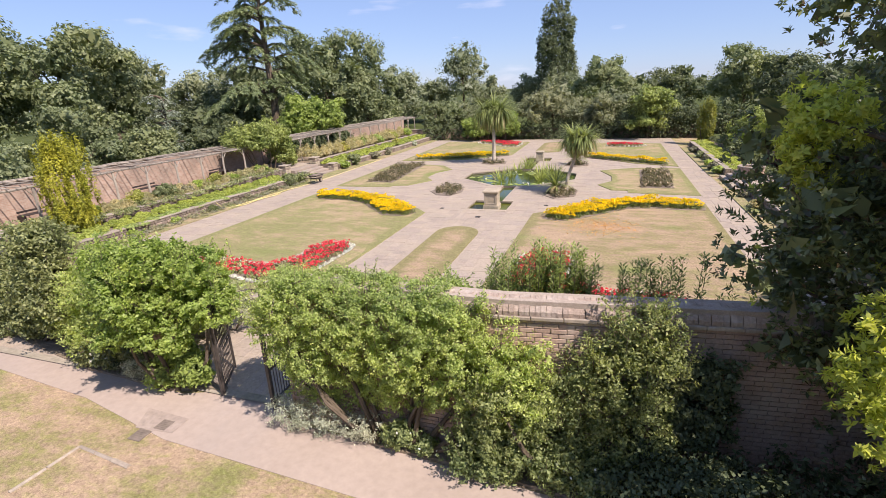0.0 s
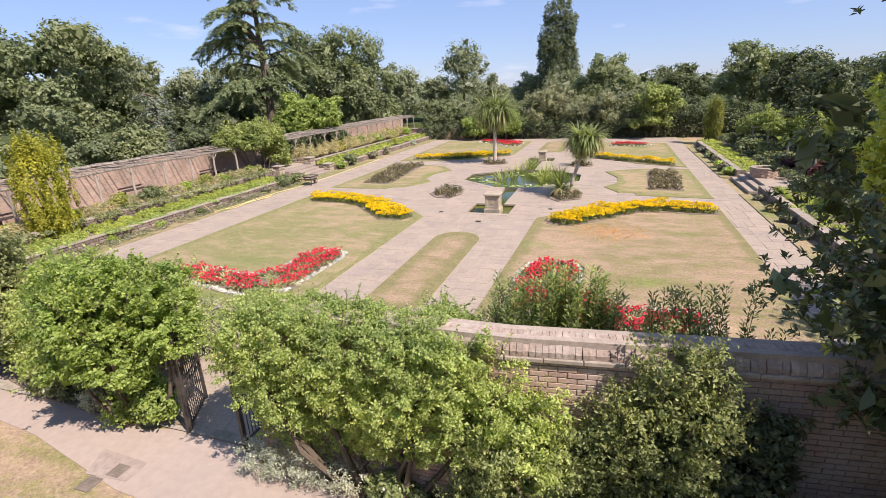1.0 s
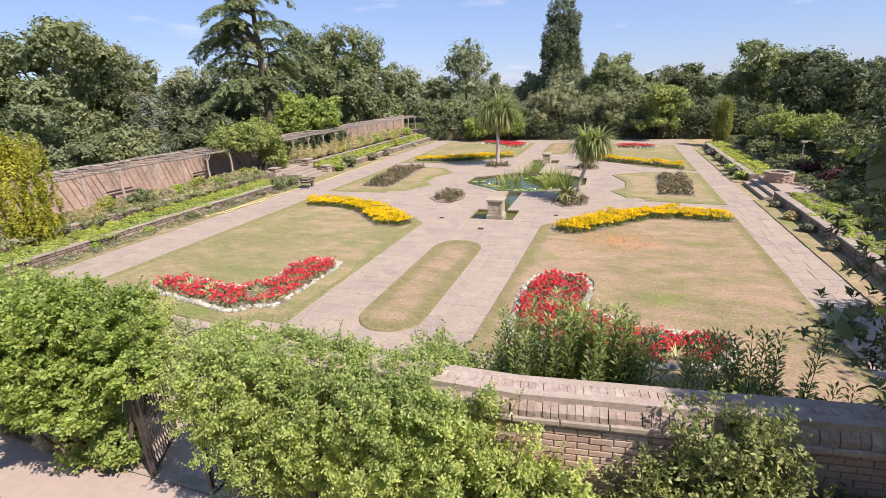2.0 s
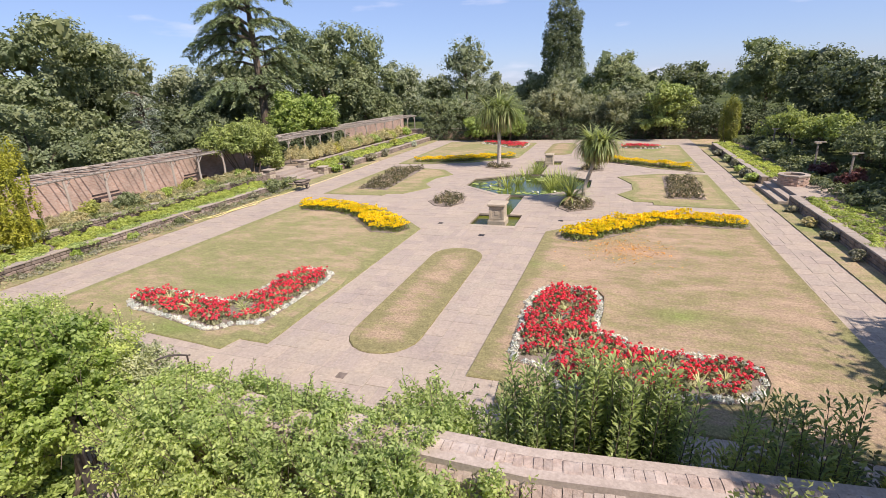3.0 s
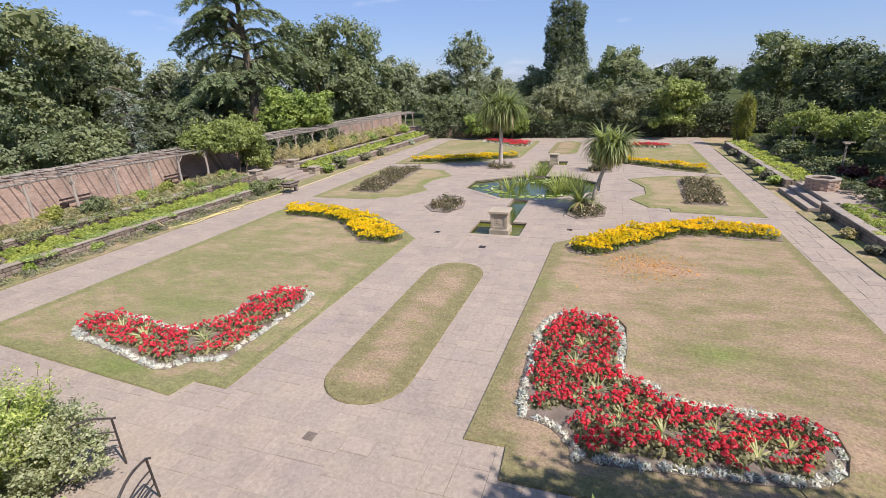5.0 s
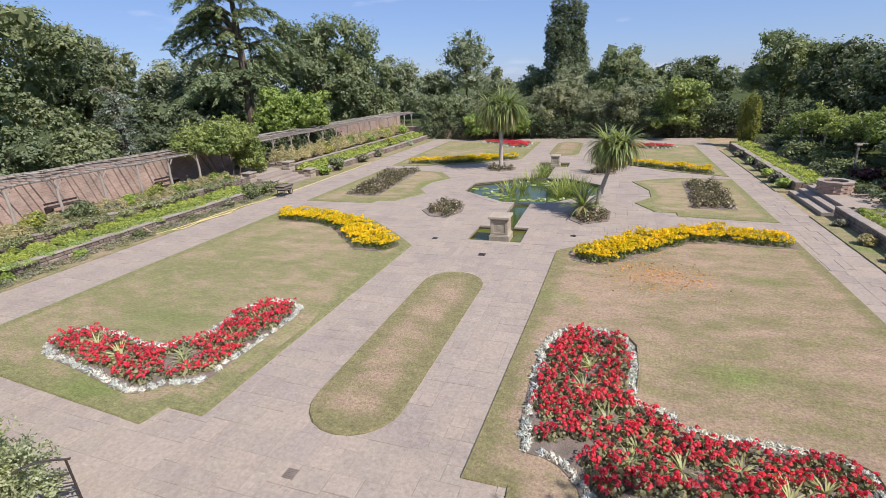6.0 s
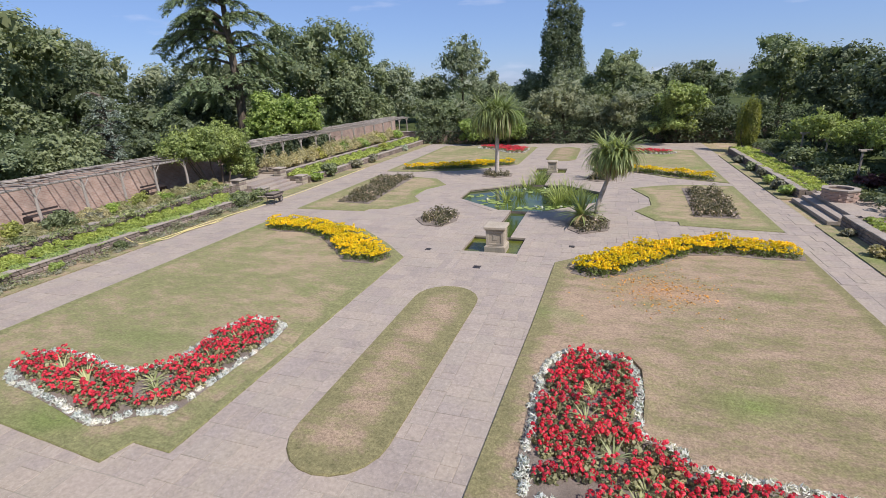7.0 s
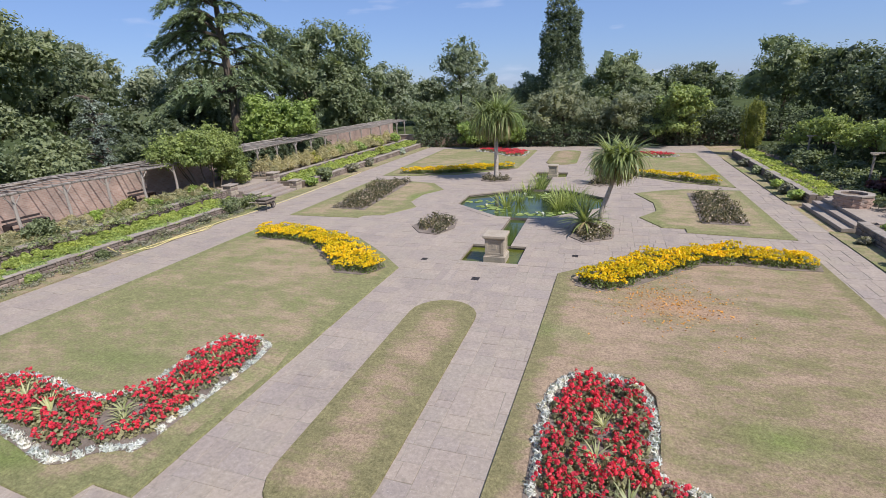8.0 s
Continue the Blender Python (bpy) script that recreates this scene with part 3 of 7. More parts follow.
for label, poly in list(LAWNS.items()) + list(STRIPS.items()):
    bm = prism(poly, 0.0, 0.05, None, 0.025)
    rim = bm.verts.layers.float.new("rim")
    for v in bm.verts:
        v[rim] = 1.0
    bm.normal_update()
    top = max(bm.faces, key=lambda f: f.calc_area())
    bmesh.ops.inset_region(bm, faces=[top], thickness=0.16)
    bmesh.ops.inset_region(bm, faces=[top], thickness=0.4)
    for v in top.verts:
        v[rim] = 0.0
    tagged(part("lawn", bm, M["turf_dry"] if "scorched" in label or "strip" in label else M["turf"]), label, "lawn", kind="structure")
for label, x0, x1, y0, y1 in (("narrow mown verge below the low stone wall", -14.25, -13.3, 11.0, 56), ("narrow mown verge beside the walk", 11.83, 12.6, 12, 28.5), ("narrow far verge beside the walk", 11.83, 12.6, 33.1, 47.5)):
    tagged(part("verge", prism([(x0, y0), (x1, y0), (x1, y1), (x0, y1)], -0.02, 0.05), M["turf"]), label, "grass verge", kind="structure")

def turf_lip(pts, label, mat, height=0.06, width=0.5):
    """Turf cut proud of a sunken bed: a sheer edge towards the bed, a long fall to the lawn."""
    bm = bmesh.new()
    rows = []
    for i, p in enumerate(pts):
        a, b = Vector(pts[max(i - 1, 0)]), Vector(pts[min(i + 1, len(pts) - 1)])
        d = (b - a).normalized()
        o = Vector((d.y, -d.x))
        end = 0.25 if i in (0, len(pts) - 1) else 1.0
        rows.append([bm.verts.new((p[0] + o.x * q, p[1] + o.y * q, z)) for q, z in ((-0.01, 0.02), (0.0, 0.05 + height * end), (0.06, 0.055 + height * end), (width, 0.052))])
    for u, v in zip(rows, rows[1:]):
        for k in range(3):
            bm.faces.new((u[k], v[k], v[k + 1], u[k + 1]))
    return tagged(part("lawn_edge", bm, mat), label, "lawn edge", kind="structure")

turf_lip([(7.3, 12.18), (7.7, 12.32), (8.0, 12.6), (8.17, 13.05), (8.17, 13.55), (7.9, 13.87)], "cut turf edge round the red bed's rounded end", M["turf_dry"])
turf_lip([(5.66, 13.78), (5.66, 14.0), (5.63, 14.3)], "cut turf edge in the red bed's notch", M["turf_dry"])
turf_lip([(5.0, 14.4), (5.1, 15.5), (5.09, 16.4), (4.9, 16.8), (4.5, 17.02)], "cut turf edge along the red bed", M["turf_dry"])
turf_lip([(-3.2, 12.8), (-3.1, 14.4), (-3.05, 15.6), (-3.2, 16.35)], "cut turf edge beside the red bed", M["turf"], 0.05)

# pool, channels and the two square basins
for k, h in enumerate(HOLES):
    tank = root("pool" if k == 0 else "water_channel" if k < 3 else "basin", 0, 0, 0, ("octagonal stone garden pool with green water" if k == 0 else "narrow stone water channel feeding the pool" if k < 3 else "square sunken stone basin of green water"), "pool")
    bm = bmesh.new()
    n = len(h)
    up = [bm.verts.new((p[0], p[1], 0.0)) for p in h]
    dn = [bm.verts.new((p[0], p[1], -0.5)) for p in h]
    for i in range(n):
        j = (i + 1) % n
        a, b = h[i], h[j]
        mid_p = ((a[0] + b[0]) / 2, (a[1] + b[1]) / 2)
        if k in (1, 2) and abs(a[1] - b[1]) < 1e-6:
            continue
        bm.faces.new((up[j], up[i], dn[i], dn[j]))
    bm.faces.new(dn)
    part("tank", bm, M["stone"], tank)
    bm = bmesh.new()
    bm.faces.new([bm.verts.new((p[0], p[1], -0.12)) for p in h])
    part("water", bm, M["algae"] if k > 2 else M["water"], tank)
    if k in (0, 3, 4):
        for i in range(n):
            a, b = Vector(h[i]), Vector(h[(i + 1) % n])
            d = (b - a).normalized()
            o = Vector((d.y, -d.x))
            if k == 0 and abs(d.y) < 0.1 and abs(a.x) < 2:
                spans = [(a, Vector((0.02 if a.x < b.x else 0.8, a.y))), (Vector((0.8 if a.x < b.x else 0.02, a.y)), b)]
            elif k > 2 and abs(d.y) < 0.1 and abs(a.y - (24.9 if k == 3 else 39.2)) < 0.01:
                spans = [(a, Vector((0.8, a.y))), (Vector((0.02, a.y)), b)] if a.x > b.x else [(a, Vector((0.02, a.y))), (Vector((0.8, a.y)), b)]
            else:
                spans = [(a, b)]
            for s, e in spans:
                L = (e - s).length
                cnt = max(1, round(L / 0.75))
                for c in range(cnt):
                    p0, p1 = s + (e - s) * (c / cnt) + d * 0.006, s + (e - s) * ((c + 1) / cnt) - d * 0.006
                    q = [p0 - o * 0.03, p1 - o * 0.03, p1 + o * 0.28, p0 + o * 0.28]
                    part("coping", prism([tuple(v) for v in q], -0.05, 0.024, None, 0.008), M["slab"], tank)

# ---------------------------------------------------------------- walls
def brick_mesh(w, d, h):
    bm = bmesh.new()
    box(bm, -w / 2, w / 2, -d / 2, d / 2, -h / 2, h / 2, 0.005)
    me = bpy.data.meshes.new("brick")
    bm.to_mesh(me)
    bm.free()
    me.materials.append(M["brick"])
    return me

def near_wall(name, x0, x1, label):
    y0, y1, top = 6.68, 7.05, 2.52
    w = tagged(part(name, box(bmesh.new(), x0, x1, y0 + 0.012, y1, -0.03, top), M["mortar"]), label, "wall", kind="structure")
    string = bmesh.new()
    n = max(1, int((x1 - x0) / 0.45))
    for i in range(n):
        a, b = x0 + (x1 - x0) * i / n, x0 + (x1 - x0) * (i + 1) / n
        box(string, a + 0.004, b - 0.004, y0 - 0.06, y1 + 0.06, top, top + 0.055 + random.uniform(-0.004, 0.004), 0.008)
    part("string_course", string, M["cap"], w, "pale stone string course")
    core = bmesh.new()
    box(core, x0, x1, y0 + 0.02, y1 - 0.02, top + 0.055, top + 0.27)
    part("coping_core", core, M["mortar"], w)
    e = x0 if 0 < x0 < 1 else x1
    if abs(e) < 4:
        part("jamb", box(bmesh.new(), e - 0.03, e + 0.03, y0 - 0.004, y1 + 0.004, -0.02, top + 0.05, 0.01), M["brick"], w)
    return w

def facing(wall, x0, x1, z0, z1, near):
    """Stretcher-bond bricks on the outer face; those in the clear stretch are single objects."""
    me, kept, n = brick_mesh(0.215, 0.04, 0.064), bmesh.new(), 0
    row = 0
    z = z0
    while z < z1:
        x = x0 + (0.1125 if row % 2 else 0.0)
        while x < x1:
            y = 6.68 + random.uniform(-0.004, 0.004)
            if near[0] < x < near[1] and near[2] < z < near[3] and n < 300:
                ob = new("brick", me)
                ob.parent = wall
                ob.location = (x, y + 0.012, z)
                n += 1
            else:
                box(kept, x - 0.107, x + 0.107, y - 0.008, y + 0.03, z - 0.032, z + 0.032)
            x += 0.225
        row += 1
        z += 0.075
    ob = part("brickwork", kept, M["brick"], wall)
    ob["kind"] = "stuff"

def coping(wall, x0, x1):
    """Bricks on edge with a rounded top."""
    me = bpy.data.meshes.new("coping_brick")
    bm = bmesh.new()
    prof = [(-0.215, 0.0), (-0.215, 0.07), (-0.15, 0.17), (-0.05, 0.225), (0.05, 0.225), (0.15, 0.17), (0.215, 0.07), (0.215, 0.0)]
    ends = [[bm.verts.new((sx, p[0], p[1])) for p in prof] for sx in (-0.0355, 0.0355)]
    for i in range(len(prof)):
        j = (i + 1) % len(prof)
        bm.faces.new((ends[0][i], ends[0][j], ends[1][j], ends[1][i]))
    bm.faces.new(ends[0][::-1])
    bm.faces.new(ends[1])
    bm.normal_update()
    bm.to_mesh(me)
    bm.free()
    me.materials.append(M["cap_brick"])
    x = x0 + 0.04
    while x < x1:
        ob = new("coping_brick", me)
        ob.parent = wall
        ob.location = (x, 6.865 + random.uniform(-0.008, 0.008), 2.575 + random.uniform(-0.006, 0.006))
        ob.rotation_euler = (0, random.uniform(-0.02, 0.02), random.uniform(-0.02, 0.02))
        x += 0.076

M["cap_brick"] = grain("lichened_coping_brick", (0.31, 0.235, 0.19), (0.46, 0.37, 0.315), 3.5, 0.9, 0.15, 0.9, 0.015, 0.13, (0.48, 0.42, 0.37), 1.8, fine_range=0.32)
wall_mid = near_wall("wall_south_1", 0.72, 4.55, "brick garden wall smothered in a climbing shrub")
wall_right = near_wall("wall_south_3", 4.53, 16.0, "weathered pale red brick garden wall with brick-on-edge coping")
wall_right.matrix_world = Matrix.Translation((4.55, 6.873, -0.004)) @ Matrix.Rotation(radians(6.5), 4, "Z") @ Matrix.Translation((-4.55, -6.87, 0))
wall_left = near_wall("wall_south_2", -16.0, -2.35, "brick garden wall largely hidden by shrubs")
TURN = Matrix.Translation((-1.2, 6.87, -0.36)) @ Matrix.Rotation(radians(-12), 4, "Z") @ Matrix.Translation((1.2, -6.87, 0))
wall_left.matrix_world = TURN

wall_west = tagged(part("wall_west", box(bmesh.new(), -20.65, -20.3, 9, 62, -0.03, 2.46), M["far_brick"]), "long sunlit brick wall behind the pergola", "wall", kind="structure")
part("coping", box(bmesh.new(), -20.72, -20.24, 9, 62, 2.46, 2.54, 0.02), M["cap"], wall_west)
wall_north = tagged(part("wall_north", box(bmesh.new(), -20, 20, 57.0, 57.35, -0.03, 1.1), M["far_brick"]), "low brick wall under the far trees", "wall", kind="structure")
part("coping", box(bmesh.new(), -20, 20, 56.95, 57.4, 1.1, 1.18, 0.02), M["cap"], wall_north)

# raised terraces on both sides
def terrace(name, x0, x1, y0, y1, z, label, mat):
    return tagged(part(name, prism([(x0, y0), (x1, y0), (x1, y1), (x0, y1)], -0.03, z), mat), label, "raised bed", kind="structure")

terrace("terrace_west_1", -16.2, -14.45, 10.5, 29.6, 0.38, "raised planting bed behind a low stone wall", M["soil"])
terrace("terrace_west_2", -16.2, -14.45, 34.2, 56.5, 0.38, "raised far planting bed behind a low stone wall", M["soil"])
terrace("terrace_west_3", -18.0, -16.5, 10.5, 29.6, 0.62, "upper planting bed below the pergola", M["dry_soil"])
terrace("terrace_west_4", -18.0, -16.5, 34.2, 56.5, 0.62, "upper far planting bed below the pergola", M["dry_soil"])
terrace("terrace_west_5", -20.3, -18.0, 9, 62, 0.55, "bare earth walk under the pergola", M["dry_soil"])
terrace("terrace_west_6", -18.0, -16.6, 29.6, 34.2, 0.56, "paved landing at the head of the steps", M["slab"])
terrace("terrace_east_1", 12.95, 15.0, 10, 28.6, 0.36, "raised planting bed behind the low wall", M["soil"])
terrace("terrace_east_2", 12.95, 15.0, 33.3, 50, 0.36, "raised far planting bed behind the low wall", M["soil"])
# dark floor colour stands for the black shade under the pergola
terrace("terrace_east_3", 15.0, 26, 10, 56, 0.34, "ground coloured dark for the shade under the east pergola", M["woodland"])
terrace("terrace_east_4", 13.3, 15.0, 28.6, 33.3, 0.40, "paved landing above the east steps", M["slab"])

def stone_wall(name, x, depth, z0, z1, y0, y1, label, single=0, seed=1):
    """Low rubble wall: courses of uneven stones under flat coping slabs, its face towards the middle of the garden."""
    rng = random.Random(seed)
    face = 1 if x < 0 else -1
    w = tagged(part(name, box(bmesh.new(), x - depth / 2 + 0.03, x + depth / 2 - 0.03, y0, y1, z0, z1 - 0.06), M["dry_soil"]), label, "wall", kind="structure")
    rest = bmesh.new()
    n = 0
    rows = max(2, round((z1 - z0 - 0.06) / 0.13))
    hh = (z1 - 0.06 - z0) / rows
    for r in range(rows):
        y = y0
        while y < y1:
            L = rng.uniform(0.16, 0.42)
            e = min(y + L, y1)
            bx = (x + face * (depth / 2 - 0.08), x + face * (depth / 2 + rng.uniform(0.0, 0.035)))
            args = (min(bx), max(bx), y + 0.008, e - 0.008, z0 + r * hh + 0.006, z0 + (r + 1) * hh - 0.006, 0.018)
            if n < single:
                part("stone", box(bmesh.new(), *args), M["stone"], w)
                n += 1
            else:
                box(rest, *args)
            y = e
    ob = part("rubble", rest, M["stone"], w)
    ob["kind"] = "stuff"
    caps = bmesh.new()
    y = y0
    while y < y1:
        e = min(y + rng.uniform(0.45, 0.85), y1)
        box(caps, x - depth / 2 - 0.02, x + depth / 2 + 0.04 * 1, y + 0.006, e - 0.006, z1 - 0.06 + rng.uniform(-0.006, 0.004), z1 + rng.uniform(-0.008, 0.008), 0.012)
        y = e
    part("coping", caps, M["cap"], w)
    return w

stone_wall("wall_west_low_1", -14.35, 0.3, -0.03, 0.46, 10.5, 29.6, "low rubble stone retaining wall with flat coping", 120, 1)
stone_wall("wall_west_low_2", -14.35, 0.3, -0.03, 0.46, 34.2, 56.5, "low far rubble retaining wall with flat coping", 0, 2)
stone_wall("wall_west_low_3", -16.35, 0.3, 0.38, 0.78, 10.5, 29.6, "second low stone wall above the bed", 0, 3)
stone_wall("wall_west_low_4", -16.35, 0.3, 0.38, 0.78, 34.2, 56.5, "second far stone wall above the bed", 0, 4)
stone_wall("wall_east_low_1", 12.8, 0.3, -0.03, 0.46, 10, 28.6, "low shaded stone retaining wall with pale coping", 100, 5)
stone_wall("wall_east_low_2", 12.8, 0.3, -0.03, 0.46, 33.3, 48.2, "low far stone retaining wall with pale coping", 0, 6)

def flight(name, x0, dx, y0, y1, count, rise, tread, label):
    f = root(name, x0, (y0 + y1) / 2, 0, label, "steps")
    for i in range(count):
        a, b = x0 + dx * tread * i, x0 + dx * (tread * count + 0.35)
        ob = part("step", box(bmesh.new(), min(a, b), max(a, b), y0, y1, rise * i - (0.02 if i == 0 else 0), rise * (i + 1), 0.012), M["slab"])
        ob.parent = f
        ob.matrix_parent_inverse = Matrix.Translation((-x0, -(y0 + y1) / 2, 0))
    return f

flight("steps", -14.3, -1, 30.3, 33.4, 4, 0.14, 0.45, "broad pale stone steps up to the pergola")
flight("steps", 12.3, 1, 28.8, 32.9, 3, 0.135, 0.36, "broad stone steps with dark shaded risers")

def pier(x, y, z0, w, d, h, label):
    p = root("pier", x, y, z0, label, "pier")
    rng = random.Random(int(x * 10 + y))
    rows = max(2, round(h / 0.14))
    for r in range(rows):
        for sx in range(2):
            for sy in range(2):
                k = rng.uniform(-0.05, 0.05)
                bm = box(bmesh.new(), -w / 2 if sx == 0 else k + 0.006, k - 0.006 if sx == 0 else w / 2, -d / 2 if sy == 0 else k + 0.006, k - 0.006 if sy == 0 else d / 2, h * r / rows + 0.005, h * (r + 1) / rows - 0.005, 0.015)
                part("stone", bm, M["stone"] if (r + sx) % 3 == 0 else M["pedestal"], p)
    part("core", box(bmesh.new(), -w / 2 + 0.02, w / 2 - 0.02, -d / 2 + 0.02, d / 2 - 0.02, 0, h), M["mortar"], p)
    part("cap", box(bmesh.new(), -w / 2 - 0.05, w / 2 + 0.05, -d / 2 - 0.05, d / 2 + 0.05, h, h + 0.07, 0.015), M["cap"], p)
    return p

for x, y, h in ((-14.6, 29.95, 0.52), (-14.6, 33.8, 0.55), (-16.2, 29.95, 0.95), (-16.2, 33.8, 1.0)):
    pier(x, y, 0.0, 0.55, 0.6, h, "short pale stone pier beside the steps")

# octagonal brick planter above the east steps
pl = root("planter", 13.55, 31.5, 0.40, "low octagonal brick planter with a stone rim", "planter")
bm = bmesh.new()
for r in range(5):
    for k in range(8):
        a0, a1 = (k + (0.5 if r % 2 else 0)) * math.tau / 8, (k + 1 + (0.5 if r % 2 else 0)) * math.tau / 8
        ring = [(0.66 * math.cos(a0 + 0.01), 0.66 * math.sin(a0 + 0.01)), (0.66 * math.cos(a1 - 0.01), 0.66 * math.sin(a1 - 0.01)), (0.48 * math.cos(a1 - 0.01), 0.48 * math.sin(a1 - 0.01)), (0.48 * math.cos(a0 + 0.01), 0.48 * math.sin(a0 + 0.01))]
        prism(ring, r * 0.09, r * 0.09 + 0.082, bm)
part("brickwork", bm, M["brick"], pl)
bm = bmesh.new()
for k in range(8):
    a0, a1 = k * math.tau / 8, (k + 1) * math.tau / 8
    prism([(0.7 * math.cos(a0), 0.7 * math.sin(a0)), (0.7 * math.cos(a1), 0.7 * math.sin(a1)), (0.46 * math.cos(a1), 0.46 * math.sin(a1)), (0.46 * math.cos(a0), 0.46 * math.sin(a0))], 0.45, 0.51, bm)
part("rim", bm, M["cap"], pl)
part("soil", prism([(0.47 * math.cos(k * math.tau / 8), 0.47 * math.sin(k * math.tau / 8)) for k in range(8)], 0.1, 0.4), M["dry_soil"], pl)

# ---------------------------------------------------------------- pedestals
def pedestal(x, y, s, label):
    p = root("pedestal", x, y, -0.12, label, "pedestal")
    h = 1.0 * s
    bm = bmesh.new()
    box(bm, -0.39 * s, 0.39 * s, -0.39 * s, 0.39 * s, -0.3, 0.24 * s, 0.012)
    box(bm, -0.36 * s, 0.36 * s, -0.36 * s, 0.36 * s, 0.24 * s, 0.28 * s, 0.012)
    part("plinth", bm, M["pedestal"], p)
    part("shaft", box(bmesh.new(), -0.315 * s, 0.315 * s, -0.315 * s, 0.315 * s, 0.28 * s, 0.84 * s), M["pedestal"], p)
    for k in range(4):
        bm = bmesh.new()
        for a in ((-0.33, -0.22, 0.29, 0.83), (0.22, 0.33, 0.29, 0.83)):
            box(bm, a[0] * s, a[1] * s, 0.312 * s, 0.335 * s, a[2] * s, a[3] * s, 0.006)
        box(bm, -0.22 * s, 0.22 * s, 0.312 * s, 0.335 * s, 0.29 * s, 0.36 * s, 0.006)
        box(bm, -0.22 * s, 0.22 * s, 0.312 * s, 0.335 * s, 0.76 * s, 0.83 * s, 0.006)
        box(bm, -0.08 * s, 0.08 * s, 0.312 * s, 0.325 * s, 0.48 * s, 0.66 * s, 0.006)
        bmesh.ops.rotate(bm, verts=bm.verts, matrix=Matrix.Rotation(k * math.pi / 2, 3, "Z"))
        part("panel", bm, M["pedestal"], p)
    bm = bmesh.new()
    box(bm, -0.35 * s, 0.35 * s, -0.35 * s, 0.35 * s, 0.84 * s, 0.89 * s, 0.012)
    box(bm, -0.40 * s, 0.40 * s, -0.40 * s, 0.40 * s, 0.89 * s, 0.99 * s, 0.015)
    part("cap", bm, M["pedestal"], p)
    return p

pedestal(0.53, 23.68, 0.98, "panelled stone pedestal standing in a square basin")
pedestal(0.72, 40.1, 0.8, "far stone pedestal standing in a basin")

# drains and covers
for x, y, s, lab in ((-0.03, 11.24, 0.1, "small dark iron drain grating in the paving"), (0.35, 21.5, 0.12, "small iron drain cover before the pedestal"), (3.15, 24.2, 0.1, "small iron drain cover beside the yellow bed"), (-1.85, 22.9, 0.1, "small iron drain cover beside the lawn"), (-1.62, 5.86, 0.13, "dark iron manhole cover in the path"), (-1.83, 5.52, 0.14, "rusty iron inspection cover at the path edge")):
    d = root("drain_cover", x, y, -0.018 if y < 7 else 0.018, lab, "drain cover")
    bm = bmesh.new()
    box(bm, -s, s, -s, s, -0.02, 0.004)
    part("plate", bm, M["iron"] if y > 15 else M["rust"], d)
    bm = bmesh.new()
    for i in range(6):
        box(bm, -s * 0.9, s * 0.9, -s + s * 2 * (i + 0.25) / 6, -s + s * 2 * (i + 0.7) / 6, 0.004, 0.009)
    part("ribs", bm, M["iron"] if y > 15 else M["rust"], d)

# planted borders at the wall's foot, a mended patch in the path and a worn kerb line in the grass
for lab, poly in (("dry soil border littered with leaves along the wall", [(0.3, 6.9), (0.5, 6.8), (1.5, 6.58), (2.5, 6.4), (3.6, 6.35), (6.0, 6.15), (9.5, 5.75), (9.5, 6.68), (0.3, 6.68 + 0.22)]),
                  ("soil border under shrubs beside the gate", [(-1.25, 7.0), (-1.7, 7.0), (-2.6, 6.7), (-3.8, 6.85), (-5.0, 6.9), (-7.0, 7.25), (-8.8, 7.6), (-14, 8.4), (-14, 9.3), (-1.25, 7.12)])):
    tagged(part("border", prism(poly, -0.03, 0.03, None, 0.012), M["dry_soil"]), lab, "border", kind="structure")
patch = tagged(part("path_patch", prism([(-2.35, 6.18), (-1.3, 6.13), (-1.28, 5.72), (-1.75, 5.68), (-2.1, 5.66)], -0.04, -0.0155), M["patch"]), "darker mended rectangle in the tarmac path", "path patch", kind="structure")
kerb = root("kerb", -2.63, 5.0, -0.02, "worn pale stone kerb line sunk in the grass", "kerb")
random.seed(18)
for a, b in (((0, 0), (-0.05, -1.1)), ((0, 0), (1.35, -0.14))):
    n = int(math.hypot(b[0] - a[0], b[1] - a[1]) / 0.45)
    for i in range(n):
        u, v = i / n, (i + 1) / n
        bm = bmesh.new()
        tube(bm, [(a[0] + (b[0] - a[0]) * (u + 0.01), a[1] + (b[1] - a[1]) * (u + 0.01), -0.014 + random.uniform(-0.008, 0.006)), (a[0] + (b[0] - a[0]) * (v - 0.01), a[1] + (b[1] - a[1]) * (v - 0.01), -0.014 + random.uniform(-0.008, 0.006))], random.uniform(0.03, 0.05), 7)
        part("kerb_stone", bm, M["cap"], kerb)


# ---------------------------------------------------------------- plants
RNG = np.random.default_rng(7)

